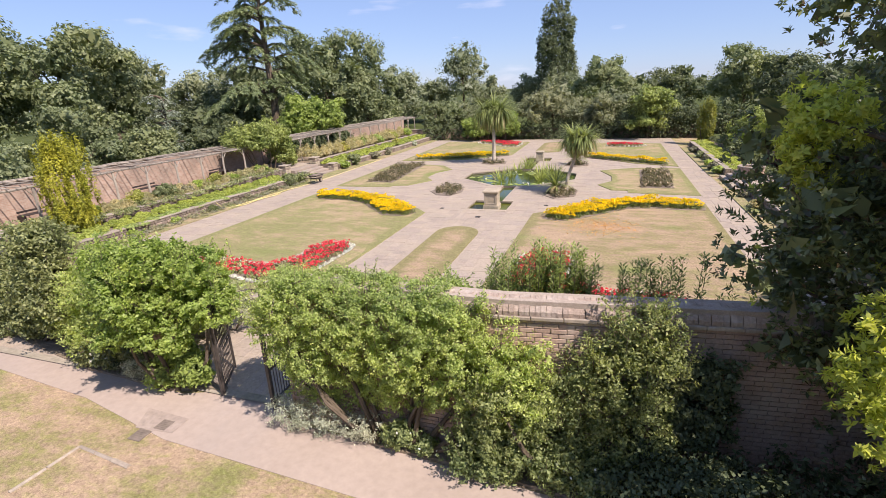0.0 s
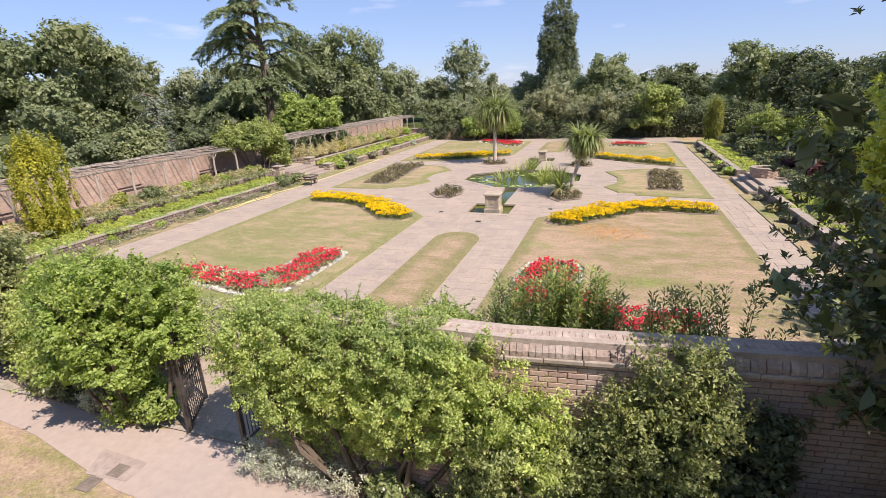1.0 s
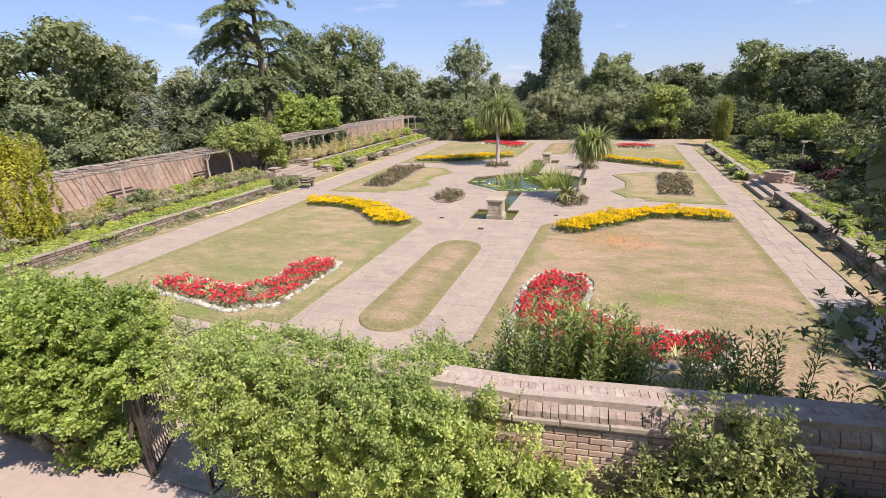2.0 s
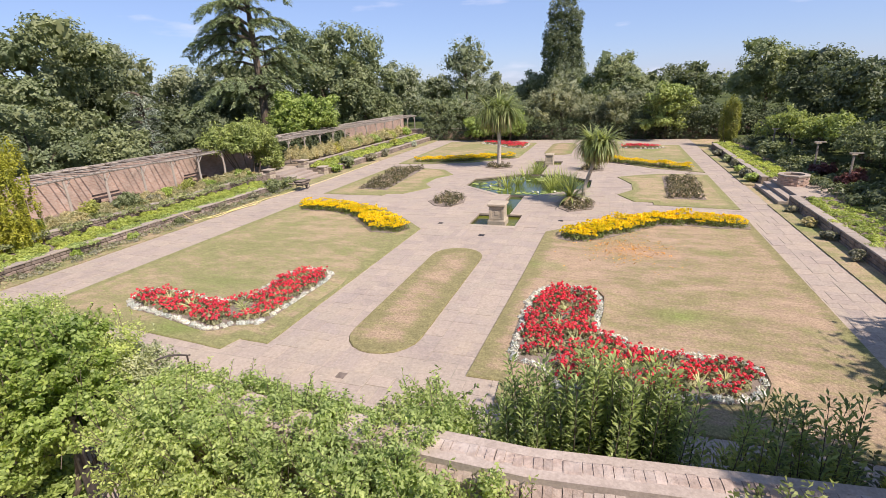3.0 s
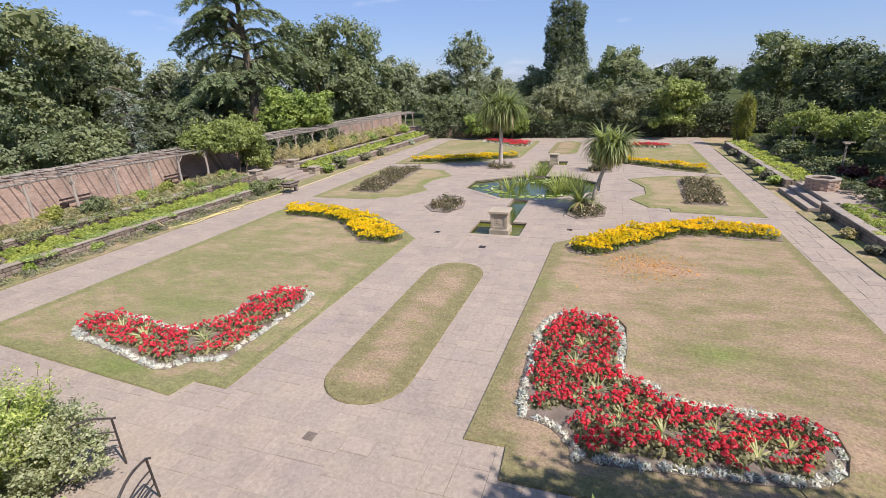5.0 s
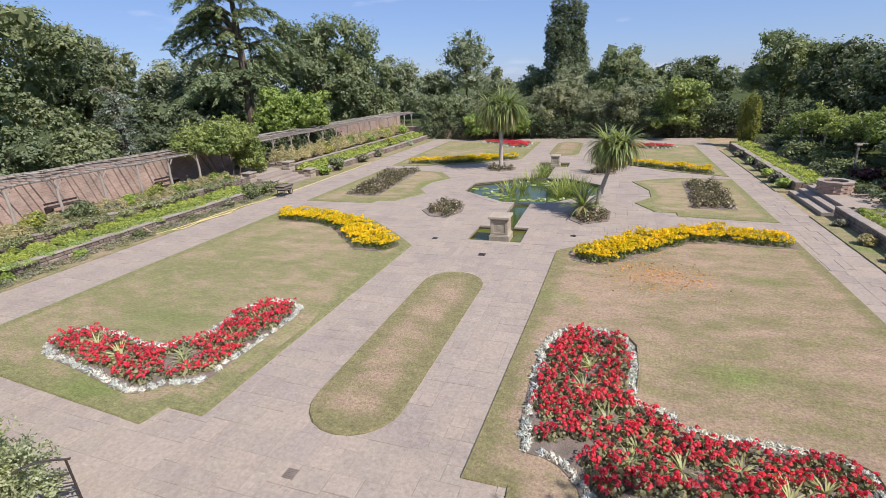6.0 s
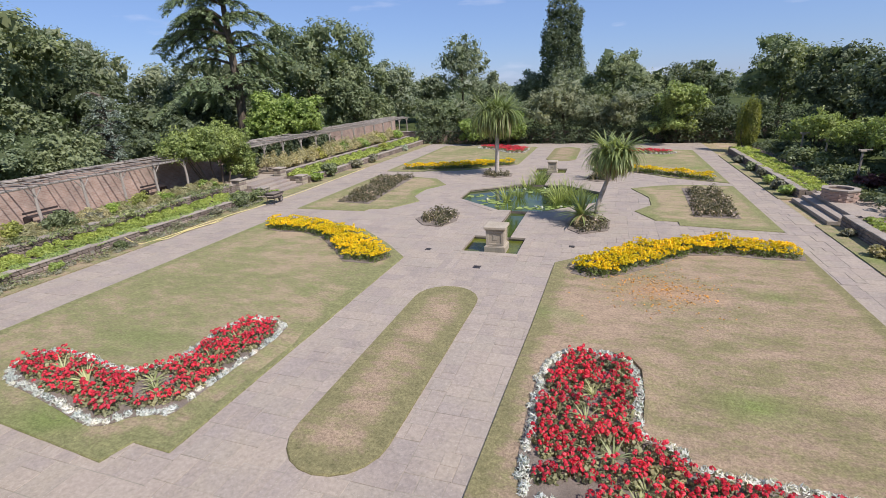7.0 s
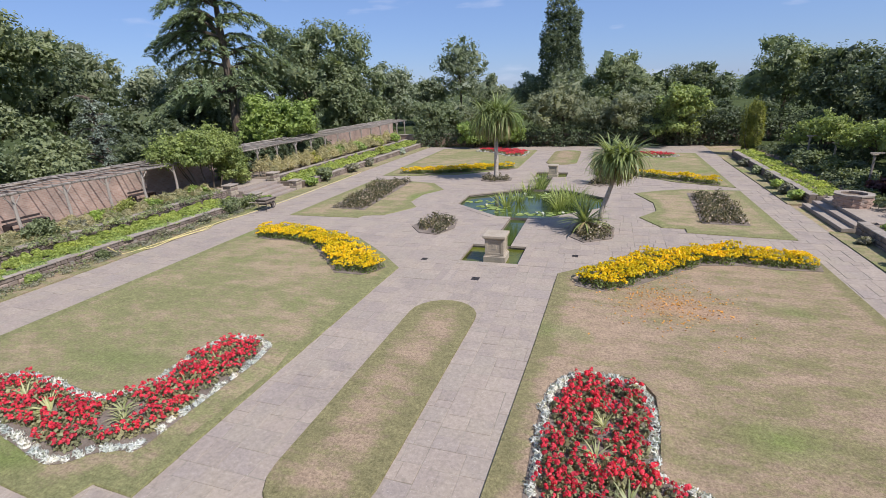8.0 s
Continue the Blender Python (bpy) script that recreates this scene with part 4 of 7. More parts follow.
def shrub(name, label, cat, blobs, n, leaf, width, mat, seed, stems=0, depth=0.5, spread=0.55, up=0.35, extra=None, group="", sprays=0, **shape):
    """A shrub: leaf shells round a heap of clumps, with stems that carry them from the ground."""
    rng = np.random.default_rng(seed)
    b = np.asarray(blobs, dtype=float)
    c = b[:, :3].mean(axis=0)
    z0 = float((b[:, 2] - b[:, 5]).min())
    r = root(name, float(c[0]), float(c[1]), 0.0 if z0 < 1.2 else z0, label, cat, group)
    off = Matrix.Translation(-r.location)
    p, nr = cloud(b, n, rng, depth, spread, up, **shape)
    ok = p[:, 2] > 0.03
    ob = link_mesh("foliage", leaf_mesh(name, p[ok], nr[ok], leaf, width, rng), mat, r)
    ob.matrix_parent_inverse = off
    if extra:
        m2, share, l2 = extra
        k = int(n * share)
        p, nr = cloud(b, k, rng, 0.12, 0.6, 0.5)
        ok = (p[:, 2] > 0.03)
        ob = link_mesh("young_foliage", leaf_mesh(name, p[ok], nr[ok], l2, l2 * width / leaf, rng), m2, r)
        ob.matrix_parent_inverse = off
    if sprays:
        q, qn = cloud(b, sprays * 3, rng, 0.05, 0.3, 0.3)
        top = np.argsort(-(q[:, 2] + rng.normal(size=len(q)) * 0.5 - q[:, 1] * 0.4))[:sprays]
        q, way = q[top], unit(unit(qn[top]) * 0.7 + rng.normal(size=(sprays, 3)) * 0.35 + np.array([0, -0.1, 0.75]))
        L = rng.uniform(0.06, 0.26, sprays)
        k = 9
        s = np.tile(np.linspace(0.15, 1, k), sprays)
        w = np.repeat(way, k, 0)
        side = unit(np.cross(w, rng.normal(size=w.shape)))
        at = np.repeat(q, k, 0) + w * (np.repeat(L, k) * s)[:, None] + side * leaf * 0.35
        ok = at[:, 2] > 0.1
        ob = link_mesh("spray_foliage", leaf_mesh(name, at[ok], (np.cross(side, w) + rng.normal(size=w.shape) * 0.4)[ok], leaf * 0.9, width * 0.9, rng, (side + w * 0.7)[ok]), mat, r)
        ob.matrix_parent_inverse = off
        bm = bmesh.new()
        for a, v, l in zip(q[::2], way[::2], L[::2]):
            tube(bm, [tuple(a - v * 0.12), tuple(a + v * l)], [0.005, 0.002], 3, False)
        ob = part("twig_work", bm, M["bark"], r)
        ob.matrix_parent_inverse = off
    if stems:
        bm = bmesh.new()
        pick = rng.choice(len(b), size=min(stems, len(b)), replace=False)
        for i in pick:
            e = Vector(b[i, :3])
            s = Vector((c[0] + (e.x - c[0]) * 0.25, c[1] + (e.y - c[1]) * 0.25, r.location.z - 0.02))
            m = (s + e) / 2 + Vector(rng.normal(size=3) * 0.12)
            tube(bm, [s, m, e], [0.05, 0.035, 0.012], 6)
        ob = part("branchwork", bm, M["bark"], r)
        ob.matrix_parent_inverse = off
    return r

def tree(name, label, x, y, h, rad, mat, seed, n=11000, leaf=0.34, trunk=0.3, crown_low=0.22, squash=1.0, blobs=26, size=0.42, z=0.0):
    """A broadleaved tree: tapered trunk, limbs and an uneven crown of leaf clumps."""
    rng = np.random.default_rng(seed)
    r = root(name, x, y, z, label, "tree")
    cz = h * (1 + crown_low) / 2
    rz = h * (1 - crown_low) / 2
    if h / rad > 3.0:
        blobs, size, rz = 60, 0.62, rz * 0.88
    hp = heap(rng, (0, 0, cz), (rad * 0.95, rad * squash * 0.95, rz * 0.95), blobs, rad * size * 0.85, -0.75, 0.8)
    hp = [b for b in hp if b[2] - b[5] > 0.1]
    hp2 = []
    for b in hp[:-1]:
        for _ in range(3):
            d = rng.normal(size=3)
            d *= 0.55 / np.linalg.norm(d)
            s = rng.uniform(0.5, 0.72)
            hp2.append((b[0] + d[0] * b[3], b[1] + d[1] * b[4], b[2] + d[2] * b[5], b[3] * s, b[4] * s, b[5] * s))
    hp2.append(hp[-1])
    p, nr = cloud(hp2, int(n * 1.3), rng, 0.3, 0.36, 0.3, shoots=60, reach=1.1, loose=0.09)
    link_mesh("crown", leaf_mesh(name, p, nr, leaf * 0.58, leaf * 0.46, rng, corners=3), mat, r)
    p, nr, size_in = core_cards(hp2, 420, rng)
    link_mesh("inner_crown", leaf_mesh(name, p, nr, size_in, size_in * 0.8, rng, corners=3), mat, r)
    bm = bmesh.new()
    tube(bm, [(0, 0, -0.1), (0.05, 0.02, h * 0.25), (-0.05, 0.05, h * 0.55), (0, 0, h * 0.85)], [trunk, trunk * 0.75, trunk * 0.45, trunk * 0.1], 9)
    for b in hp[:9]:
        s = Vector((0, 0, h * rng.uniform(0.2, 0.5)))
        e = Vector(b[:3])
        tube(bm, [s, (s + e) / 2 + Vector((0, 0, 0.25)), e], [trunk * 0.4, trunk * 0.25, trunk * 0.06], 6)
    part("trunk", bm, M["bark"], r)
    return r

def blade_mesh(name, count, length, width, rng, lean=(0.2, 1.3), droop=1.0, base_r=0.06, segs=4, origin=(0, 0, 0), low=None):
    """A tuft of long arching blades."""
    bm = bmesh.new()
    for _ in range(count):
        a = rng.uniform(0, math.tau)
        tilt = math.acos(max(-1.0, min(1.0, math.cos(lean[0]) - rng.random() * (math.cos(lean[0]) - math.cos(lean[1])))))
        L = length * rng.uniform(0.75, 1.15)
        d = Vector((math.cos(a), math.sin(a), 0))
        side = Vector((-d.y, d.x, 0))
        p = Vector(origin) + d * base_r * rng.uniform(0, 1)
        ang = tilt
        rows = []
        for k in range(segs + 1):
            t = k / segs
            w = width * (0.75 + 0.6 * t if t < 0.35 else 0.96 * (1 - ((t - 0.35) / 0.65) ** 1.6) + 0.02)
            rows.append((bm.verts.new(p - side * w / 2), bm.verts.new(p + side * w / 2)))
            p = p + (d * math.sin(ang) + Vector((0, 0, math.cos(ang)))) * (L / segs)
            ang += droop * rng.uniform(0.7, 1.2) / segs * (0.4 + tilt)
        for u, v in zip(rows, rows[1:]):
            bm.faces.new((u[0], u[1], v[1], v[0]))
    me = bpy.data.meshes.new(name)
    bm.to_mesh(me)
    bm.free()
    return me

def palm(x, y, path, crown_r, count, label, seed, heads=((0, 0, 0),), girth=0.17):
    rng = np.random.default_rng(seed)
    t = root("cabbage_palm", x, y, 0.0, label, "palm tree")
    bm = bmesh.new()
    pts, rad = [], []
    for i in range(13):
        k = i / 12 * (len(path) - 1)
        j = min(int(k), len(path) - 2)
        p = Vector(path[j]).lerp(Vector(path[j + 1]), k - j)
        pts.append(p)
        rad.append((girth - girth * 0.35 * i / 12 + (0.07 if i == 0 else 0)) * (1 + 0.06 * math.sin(i * 2.3)))
    tube(bm, pts, rad, 10)
    part("trunk", bm, M["palm_bark"], t, "", True)
    top = Vector(path[-1])
    for hx, hy, hz in heads:
        o = top + Vector((hx, hy, hz))
        if (hx, hy, hz) != (0, 0, 0):
            part("branch", tube(bmesh.new(), [top - Vector((0, 0, 0.25)), (top + o) / 2, o], [0.1, 0.085, 0.07], 8), M["palm_bark"], t)
        link_mesh("fronds", blade_mesh("fronds", count // len(heads), crown_r, 0.065, rng, (0.5, 2.45), 0.9, 0.07, 5, o), M["sword"], t)
        link_mesh("dead_fronds", blade_mesh("dead_fronds", count // 5 // len(heads), crown_r * 0.85, 0.06, rng, (1.9, 2.6), 0.5, 0.08, 4, o - Vector((0, 0, 0.1))), M["dead"], t)
    return t

# ---- bedding plants: a few meshes each, shared by every plant of the kind
def leafy(rng, n, rx, rz, leaf, z0=0.0):
    d = unit(rng.normal(size=(n, 3)))
    d[:, 2] = np.abs(d[:, 2])
    p = d * np.array([rx, rx, rz]) * rng.uniform(0.5, 1.05, (n, 1)) + np.array([0, 0, z0])
    return p, d + rng.normal(size=(n, 3)) * 0.4

def flower_heads(rng, heads, petals, spread_r, z, head_r, leaf):
    pos, nr = [], []
    for _ in range(heads):
        a, q = rng.uniform(0, math.tau), spread_r * math.sqrt(rng.random())
        c = np.array([q * math.cos(a), q * math.sin(a), z * rng.uniform(0.9, 1.06) - q * q * 0.5])
        d = unit(rng.normal(size=(petals, 3)))
        d[:, 2] = np.abs(d[:, 2])
        pos.append(c + d * head_r)
        nr.append(d + rng.normal(size=d.shape) * 0.25)
    return np.concatenate(pos), np.concatenate(nr)

def dressed(me, mat):
    me.materials.append(mat)
    return me


def variants(kind, count, rng):
    """Pairs of meshes: a plant's leaves, and its blossom where it has one."""
    out = []
    for _ in range(count):
        if kind == "red":
            a = leafy(rng, 70, 0.165, 0.16, 0.07)
            f = flower_heads(rng, 7, 9, 0.185, 0.18, 0.032, 0.05)
            out.append((dressed(leaf_mesh("geranium", *a, 0.075, 0.055, rng), M["geranium_leaf"]), dressed(leaf_mesh("blossom", *f, 0.05, 0.04, rng), M["red"])))
        elif kind == "yellow":
            a = leafy(rng, 80, 0.18, 0.23, 0.06)
            f = flower_heads(rng, 18, 7, 0.185, 0.275, 0.028, 0.05)
            out.append((dressed(leaf_mesh("marigold", *a, 0.07, 0.03, rng), M["bed_green"]), dressed(leaf_mesh("blossom", *f, 0.05, 0.044, rng), M["yellow"])))
        elif kind == "white":
            a = leafy(rng, 56, 0.085, 0.085, 0.07)
            out.append((dressed(leaf_mesh("silver_edging_plant", *a, 0.095, 0.021, rng, a[0] + np.array([0, 0, 0.02])), M["white"]), None))
        elif kind == "rose":
            a = leafy(rng, 90, 0.24, 0.34, 0.07)
            out.append((dressed(leaf_mesh("rose_bush", *a, 0.085, 0.055, rng), M["rose"]), None))
        elif kind == "spiky":
            out.append((dressed(blade_mesh("spider_plant", 24, 0.3, 0.024, rng, (0.45, 1.35), 0.7, 0.03, 3), M["sword_pale"]), None))
    return out

VAR = {k: variants(k, 5, np.random.default_rng(11 + i)) for i, k in enumerate(("red", "yellow", "white", "rose", "spiky"))}
PLANT = {"red": "geranium", "yellow": "marigold", "white": "silver_edging_plant", "rose": "rose_bush", "spiky": "spider_plant"}

def put_plant(kind, x, y, bed, z, rng, scale=1.0):
    leaf_me, bloom_me = VAR[kind][rng.integers(0, 5)]
    ob = new(PLANT[kind], leaf_me)
    if bloom_me is not None:
        new("blossom", bloom_me).parent = ob
    ob.parent = bed
    s = scale * rng.uniform(0.82, 1.2)
    ob.matrix_basis = Matrix.LocRotScale((x, y, z), Euler((rng.normal() * 0.08, rng.normal() * 0.08, rng.uniform(0, math.tau))), (s, s, s * rng.uniform(0.85, 1.15)))
    return ob

def flower_bed(poly, label, main, step, edge=None, edge_step=0.24, seed=1, spikes=(), gaps=(), z=0.05, scale=1.0, margin=0.16, trim=None):
    """Soil with plants set out over it in a jittered grid, and an edging row where there is one."""
    rng = np.random.default_rng(seed)
    bed = root("flower_bed", 0, 0, 0, label, "flower bed")
    big = [tuple(p) for p in poly]
    part("soil", prism(big, z - 0.045, z + 0.012), M["soil"], bed)
    if edge:
        n = len(poly)
        for i in range(n):
            a, b = Vector(poly[i]), Vector(poly[(i + 1) % n])
            d = b - a
            nn = Vector((-d.y, d.x)).normalized() * 0.1
            cnt = max(1, round(d.length / edge_step))
            for c in range(cnt):
                q = a + d * ((c + 0.5) / cnt) + nn + Vector((rng.normal() * 0.03, rng.normal() * 0.03))
                if (trim is None or not trim(q.x, q.y)) and rng.random() > 0.06:
                    put_plant(edge, q.x, q.y, bed, z, rng, scale)
    xs, ys = [p[0] for p in poly], [p[1] for p in poly]
    y = min(ys)
    row = 0
    while y < max(ys):
        x = min(xs) + (step / 2 if row % 2 else 0)
        while x < max(xs):
            q = (x + rng.normal() * step * 0.14, y + rng.normal() * step * 0.14)
            if inside(q, poly) and edge_distance(q, poly) > (margin + 0.09 if edge else margin):
                if not any((q[0] - gx) ** 2 + (q[1] - gy) ** 2 < gr * gr for gx, gy, gr in gaps) and not any((q[0] - sx) ** 2 + (q[1] - sy) ** 2 < 0.05 for sx, sy in spikes):
                    put_plant(main, q[0], q[1], bed, z, rng, scale)
            x += step
        y += step * 0.87
        row += 1
    for sx, sy in spikes:
        put_plant("spiky", sx, sy, bed, z, rng, scale * 1.1)
    return bed


# ---------------------------------------------------------------- flower beds
RED_R = [(3.15, 12.65), (3.75, 12.6), (4.15, 12.2), (4.25, 11.85), (5.6, 12.0), (6.75, 12.1), (7.6, 12.3), (7.95, 12.55), (8.15, 13.05), (8.15, 13.55), (7.9, 13.85), (7.3, 13.92), (5.68, 13.88), (5.6, 14.3), (5.0, 14.35), (5.1, 15.5), (5.08, 16.4), (4.85, 16.8), (4.5, 17.0), (3.65, 16.95), (3.2, 16.5), (3.08, 15.3)]
RED_L = [(-3.2, 13.3), (-3.1, 14.4), (-3.05, 15.6), (-3.2, 16.35), (-3.6, 16.55), (-4.5, 16.5), (-4.8, 16.0), (-4.85, 15.1), (-4.75, 14.15), (-5.1, 13.85), (-5.6, 13.7), (-6.7, 13.9), (-7.9, 14.0), (-8.4, 13.7), (-8.3, 13.0), (-7.8, 12.62), (-6.9, 12.5), (-5.7, 12.28), (-4.5, 12.02), (-4.15, 12.15), (-3.95, 12.45), (-3.55, 12.65), (-3.2, 12.7)]
flower_bed(smooth_poly(RED_R, 1), "red geranium bed edged with silver-white foliage plants", "red", 0.265, "white", 0.12, 21, ((4.2, 15.35), (4.1, 14.6), (4.55, 13.75), (5.0, 13.2), (4.9, 12.9), (5.6, 12.9), (6.4, 13.1), (7.4, 13.0), (6.9, 12.7)), ((4.4, 16.0, 0.17), (4.1, 12.9, 0.27)))
flower_bed(smooth_poly(RED_L, 1), "red geranium bed with a gap of pale spiky plants", "red", 0.265, "white", 0.12, 22, ((-4.25, 13.3), (-4.5, 13.5), (-4.0, 13.15), (-3.95, 14.5), (-4.0, 15.4), (-5.9, 13.1), (-6.9, 13.3)), ((-4.2, 13.3, 0.4),))
MAR_R = [(3.3, 21.5), (4.04, 21.2), (4.9, 21.75), (5.83, 22.75), (6.95, 23.9), (8.1, 24.15), (9.1, 23.95), (10.2, 24.05), (10.3, 24.5), (10.05, 25.25), (8.9, 25.4), (7.75, 25.6), (6.7, 25.3), (5.2, 24.35), (4.0, 22.9), (3.45, 22.2)]
MAR_L = [(-3.3, 20.95), (-2.95, 21.35), (-2.8, 21.75), (-3.75, 22.6), (-5.4, 24.1), (-7.05, 24.9), (-8.75, 25.35), (-9.9, 25.15), (-10.3, 24.6), (-9.6, 23.9), (-8.9, 23.75), (-7.85, 23.85), (-6.6, 23.3), (-5.2, 21.95), (-4.3, 20.95)]
flower_bed(MAR_R, "curved bed of bright yellow marigolds on the lawn", "yellow", 0.27, None, 0, 23, margin=0.08)
flower_bed(MAR_L, "curved bed of bright yellow marigolds beside the path", "yellow", 0.27, None, 0, 24, margin=0.08)
flower_bed([(4.2, 41.0), (7.3, 38.8), (9.8, 37.1), (10.0, 37.8), (7.5, 39.6), (4.5, 41.7)], "far curved bed of yellow marigolds", "yellow", 0.3, None, 0, 25, margin=0.02, scale=1.15)
flower_bed([(-9.9, 39.4), (-6.3, 39.9), (-3.3, 41.4), (-2.2, 42.2), (-2.4, 42.9), (-4.5, 42.2), (-6.6, 41.0), (-9.8, 40.1)], "far yellow marigold bed part shaded by a palm", "yellow", 0.3, None, 0, 26, margin=0.02, scale=1.15)
flower_bed([(-7.6, 51.8), (-6.0, 51.0), (-4.0, 48.6), (-2.5, 48.6), (-2.4, 51.2), (-4.5, 52.4), (-7.3, 52.8)], "far red geranium bed on the lawn", "red", 0.33, "white", 0.4, 27, scale=1.2)
flower_bed([(5.6, 48.3), (8.2, 47.7), (9.3, 48.6), (8.4, 49.6), (5.8, 50.0)], "far red geranium bed by the hedge", "red", 0.33, "white", 0.4, 28, scale=1.2)
flower_bed([(7.75, 29.0), (9.45, 28.95), (9.75, 34.9), (7.95, 35.0)], "oblong rose bed of dark foliage with few blooms", "rose", 0.42, None, 0, 29)
flower_bed([(-9.4, 29.3), (-7.4, 29.1), (-7.9, 36.9), (-10.1, 36.2)], "long rose bed of sparse dusty bushes", "rose", 0.42, None, 0, 30)
flower_bed([(-3.9, 26.8), (-3.2, 25.9), (-2.4, 25.75), (-1.95, 26.8), (-2.2, 28.2), (-3.4, 28.6)], "small angular rose bed in the paving", "rose", 0.4, None, 0, 31, z=0.03)
flower_bed([(2.8, 26.4), (3.35, 25.75), (4.35, 26.4), (4.45, 27.9), (3.6, 28.5), (2.85, 27.6)], "small angular bed round a leaning palm", "rose", 0.4, None, 0, 32, z=0.03, gaps=((3.75, 27.4, 0.35),))
flower_bed([(-3.5, 37.6), (-2.5, 37.1), (-1.6, 37.7), (-1.7, 38.7), (-2.8, 39.1), (-3.6, 38.5)], "small angular bed round a tall palm", "rose", 0.4, None, 0, 33, z=0.03, gaps=((-2.65, 38.2, 0.35),))
flower_bed([(2.9, 37.0), (3.7, 36.4), (4.6, 37.0), (4.6, 38.0), (3.5, 38.5)], "small far bed with dark spiky plants", "rose", 0.4, None, 0, 34, z=0.03)

# ---------------------------------------------------------------- palms and water plants
palm(-2.65, 38.2, [(0, 0, 0), (0.03, 0, 1.4), (0.0, 0.05, 2.6), (-0.1, 0, 3.85)], 2.0, 760, "tall cabbage palm with a round grey-green head", 41, ((0, 0, 0), (-0.7, 0.1, 0.2), (0.7, -0.1, 0.2), (0.05, 0.3, 0.3)), 0.15)
palm(3.8, 27.45, [(0, 0, 0), (0.12, 0, 0.9), (0.4, 0.03, 1.8), (0.62, 0, 2.85)], 1.2, 760, "cabbage palm on a slender leaning trunk", 42, ((0, 0, 0), (-0.32, 0.1, 0.15), (0.32, -0.05, 0.15)), 0.105)
rng = np.random.default_rng(43)
for x, y, h, n, lab in ((3.3, 27.2, 1.25, 90, "young spiky cabbage palm at the leaning trunk's foot"), (3.6, 37.4, 1.3, 70, "dark spiky plant in the far paving bed")):
    t = root("young_palm", x, y, 0.03, lab, "palm")
    part("stem", tube(bmesh.new(), [(0, 0, 0), (0, 0, h * 0.35)], [0.13, 0.09], 8), M["palm_bark"], t)
    link_mesh("fronds", blade_mesh("fronds", n, h * 0.95, 0.07, rng, (0.0, 1.5), 0.5, 0.06, 4, (0, 0, h * 0.3)), M["sword"], t)
    link_mesh("dead_fronds", blade_mesh("dead_fronds", n // 2, h * 0.6, 0.05, rng, (1.7, 2.6), 0.4, 0.08, 3, (0, 0, h * 0.35)), M["dead"], t)
for x, y, n, L in ((-0.7, 31.6, 70, 0.95), (-0.2, 32.4, 50, 0.85), (2.0, 31.2, 80, 1.25), (2.5, 32.2, 90, 1.3), (3.0, 31.4, 60, 1.05), (1.7, 33.0, 60, 1.0), (0.4, 35.9, 60, 1.0), (0.3, 37.6, 60, 0.9), (-0.1, 34.8, 40, 0.8)):
    t = root("reed_clump", x, y, -0.12, "tuft of bright green water reeds in the pool", "reeds", "reeds in the pool")
    link_mesh("tuft", blade_mesh("tuft", n, L, 0.035, rng, (0.0, 0.75), 0.7, 0.38, 4), M["reed"], t)
pads = bmesh.new()
prng = random.Random(5)
for _ in range(130):
    cx, cy = prng.choice(((-1.6, 31.5), (-1.2, 30.9), (0.6, 30.1), (1.4, 30.4), (-0.4, 33.6), (1.2, 34.2), (2.6, 30.6), (-2.2, 32.4)))
    px, py, r = cx + prng.gauss(0, 0.35), cy + prng.gauss(0, 0.25), prng.uniform(0.08, 0.15)
    if not inside((px, py), POOL) or edge_distance((px, py), POOL) < 0.15:
        continue
    a0 = prng.uniform(0, 6)
    vs = [pads.verts.new((px + r * math.cos(a0 + k * 5.9 / 9), py + r * math.sin(a0 + k * 5.9 / 9), -0.112 + prng.uniform(0, 0.006))) for k in range(10)]
    pads.faces.new(vs + [pads.verts.new((px, py, -0.112))])
tagged(part("lily_pads", pads, M["pad"]), "floating yellow-green water lily pads on the pool", "lily pads", kind="stuff")
lil = root("lilies", 0, 0, 0, "white water lily blooms among the pads", "water lilies", kind="stuff")
lp, ln_ = [], []
for cx, cy in ((-1.7, 31.6), (1.0, 30.3), (2.2, 30.5), (-0.2, 34.4), (0.9, 34.6), (-0.6, 34.2), (1.3, 30.2)):
    d = unit(RNG.normal(size=(14, 3)))
    d[:, 2] = np.abs(d[:, 2]) + 0.3
    lp.append(np.array([cx, cy, -0.09]) + d * 0.06)
    ln_.append(d)
link_mesh("blooms", leaf_mesh("blooms", np.concatenate(lp), np.concatenate(ln_), 0.1, 0.06, RNG), M["white"], lil)

# ---------------------------------------------------------------- plants along the near wall
def row_blobs(rng, x0, x1, y0, y1, z0, z1, count, s):
    return [(rng.uniform(x0, x1), rng.uniform(y0, y1), rng.uniform(z0, z1), s * rng.uniform(0.7, 1.3), s * rng.uniform(0.7, 1.2), s * rng.uniform(0.6, 1.0)) for _ in range(count)]

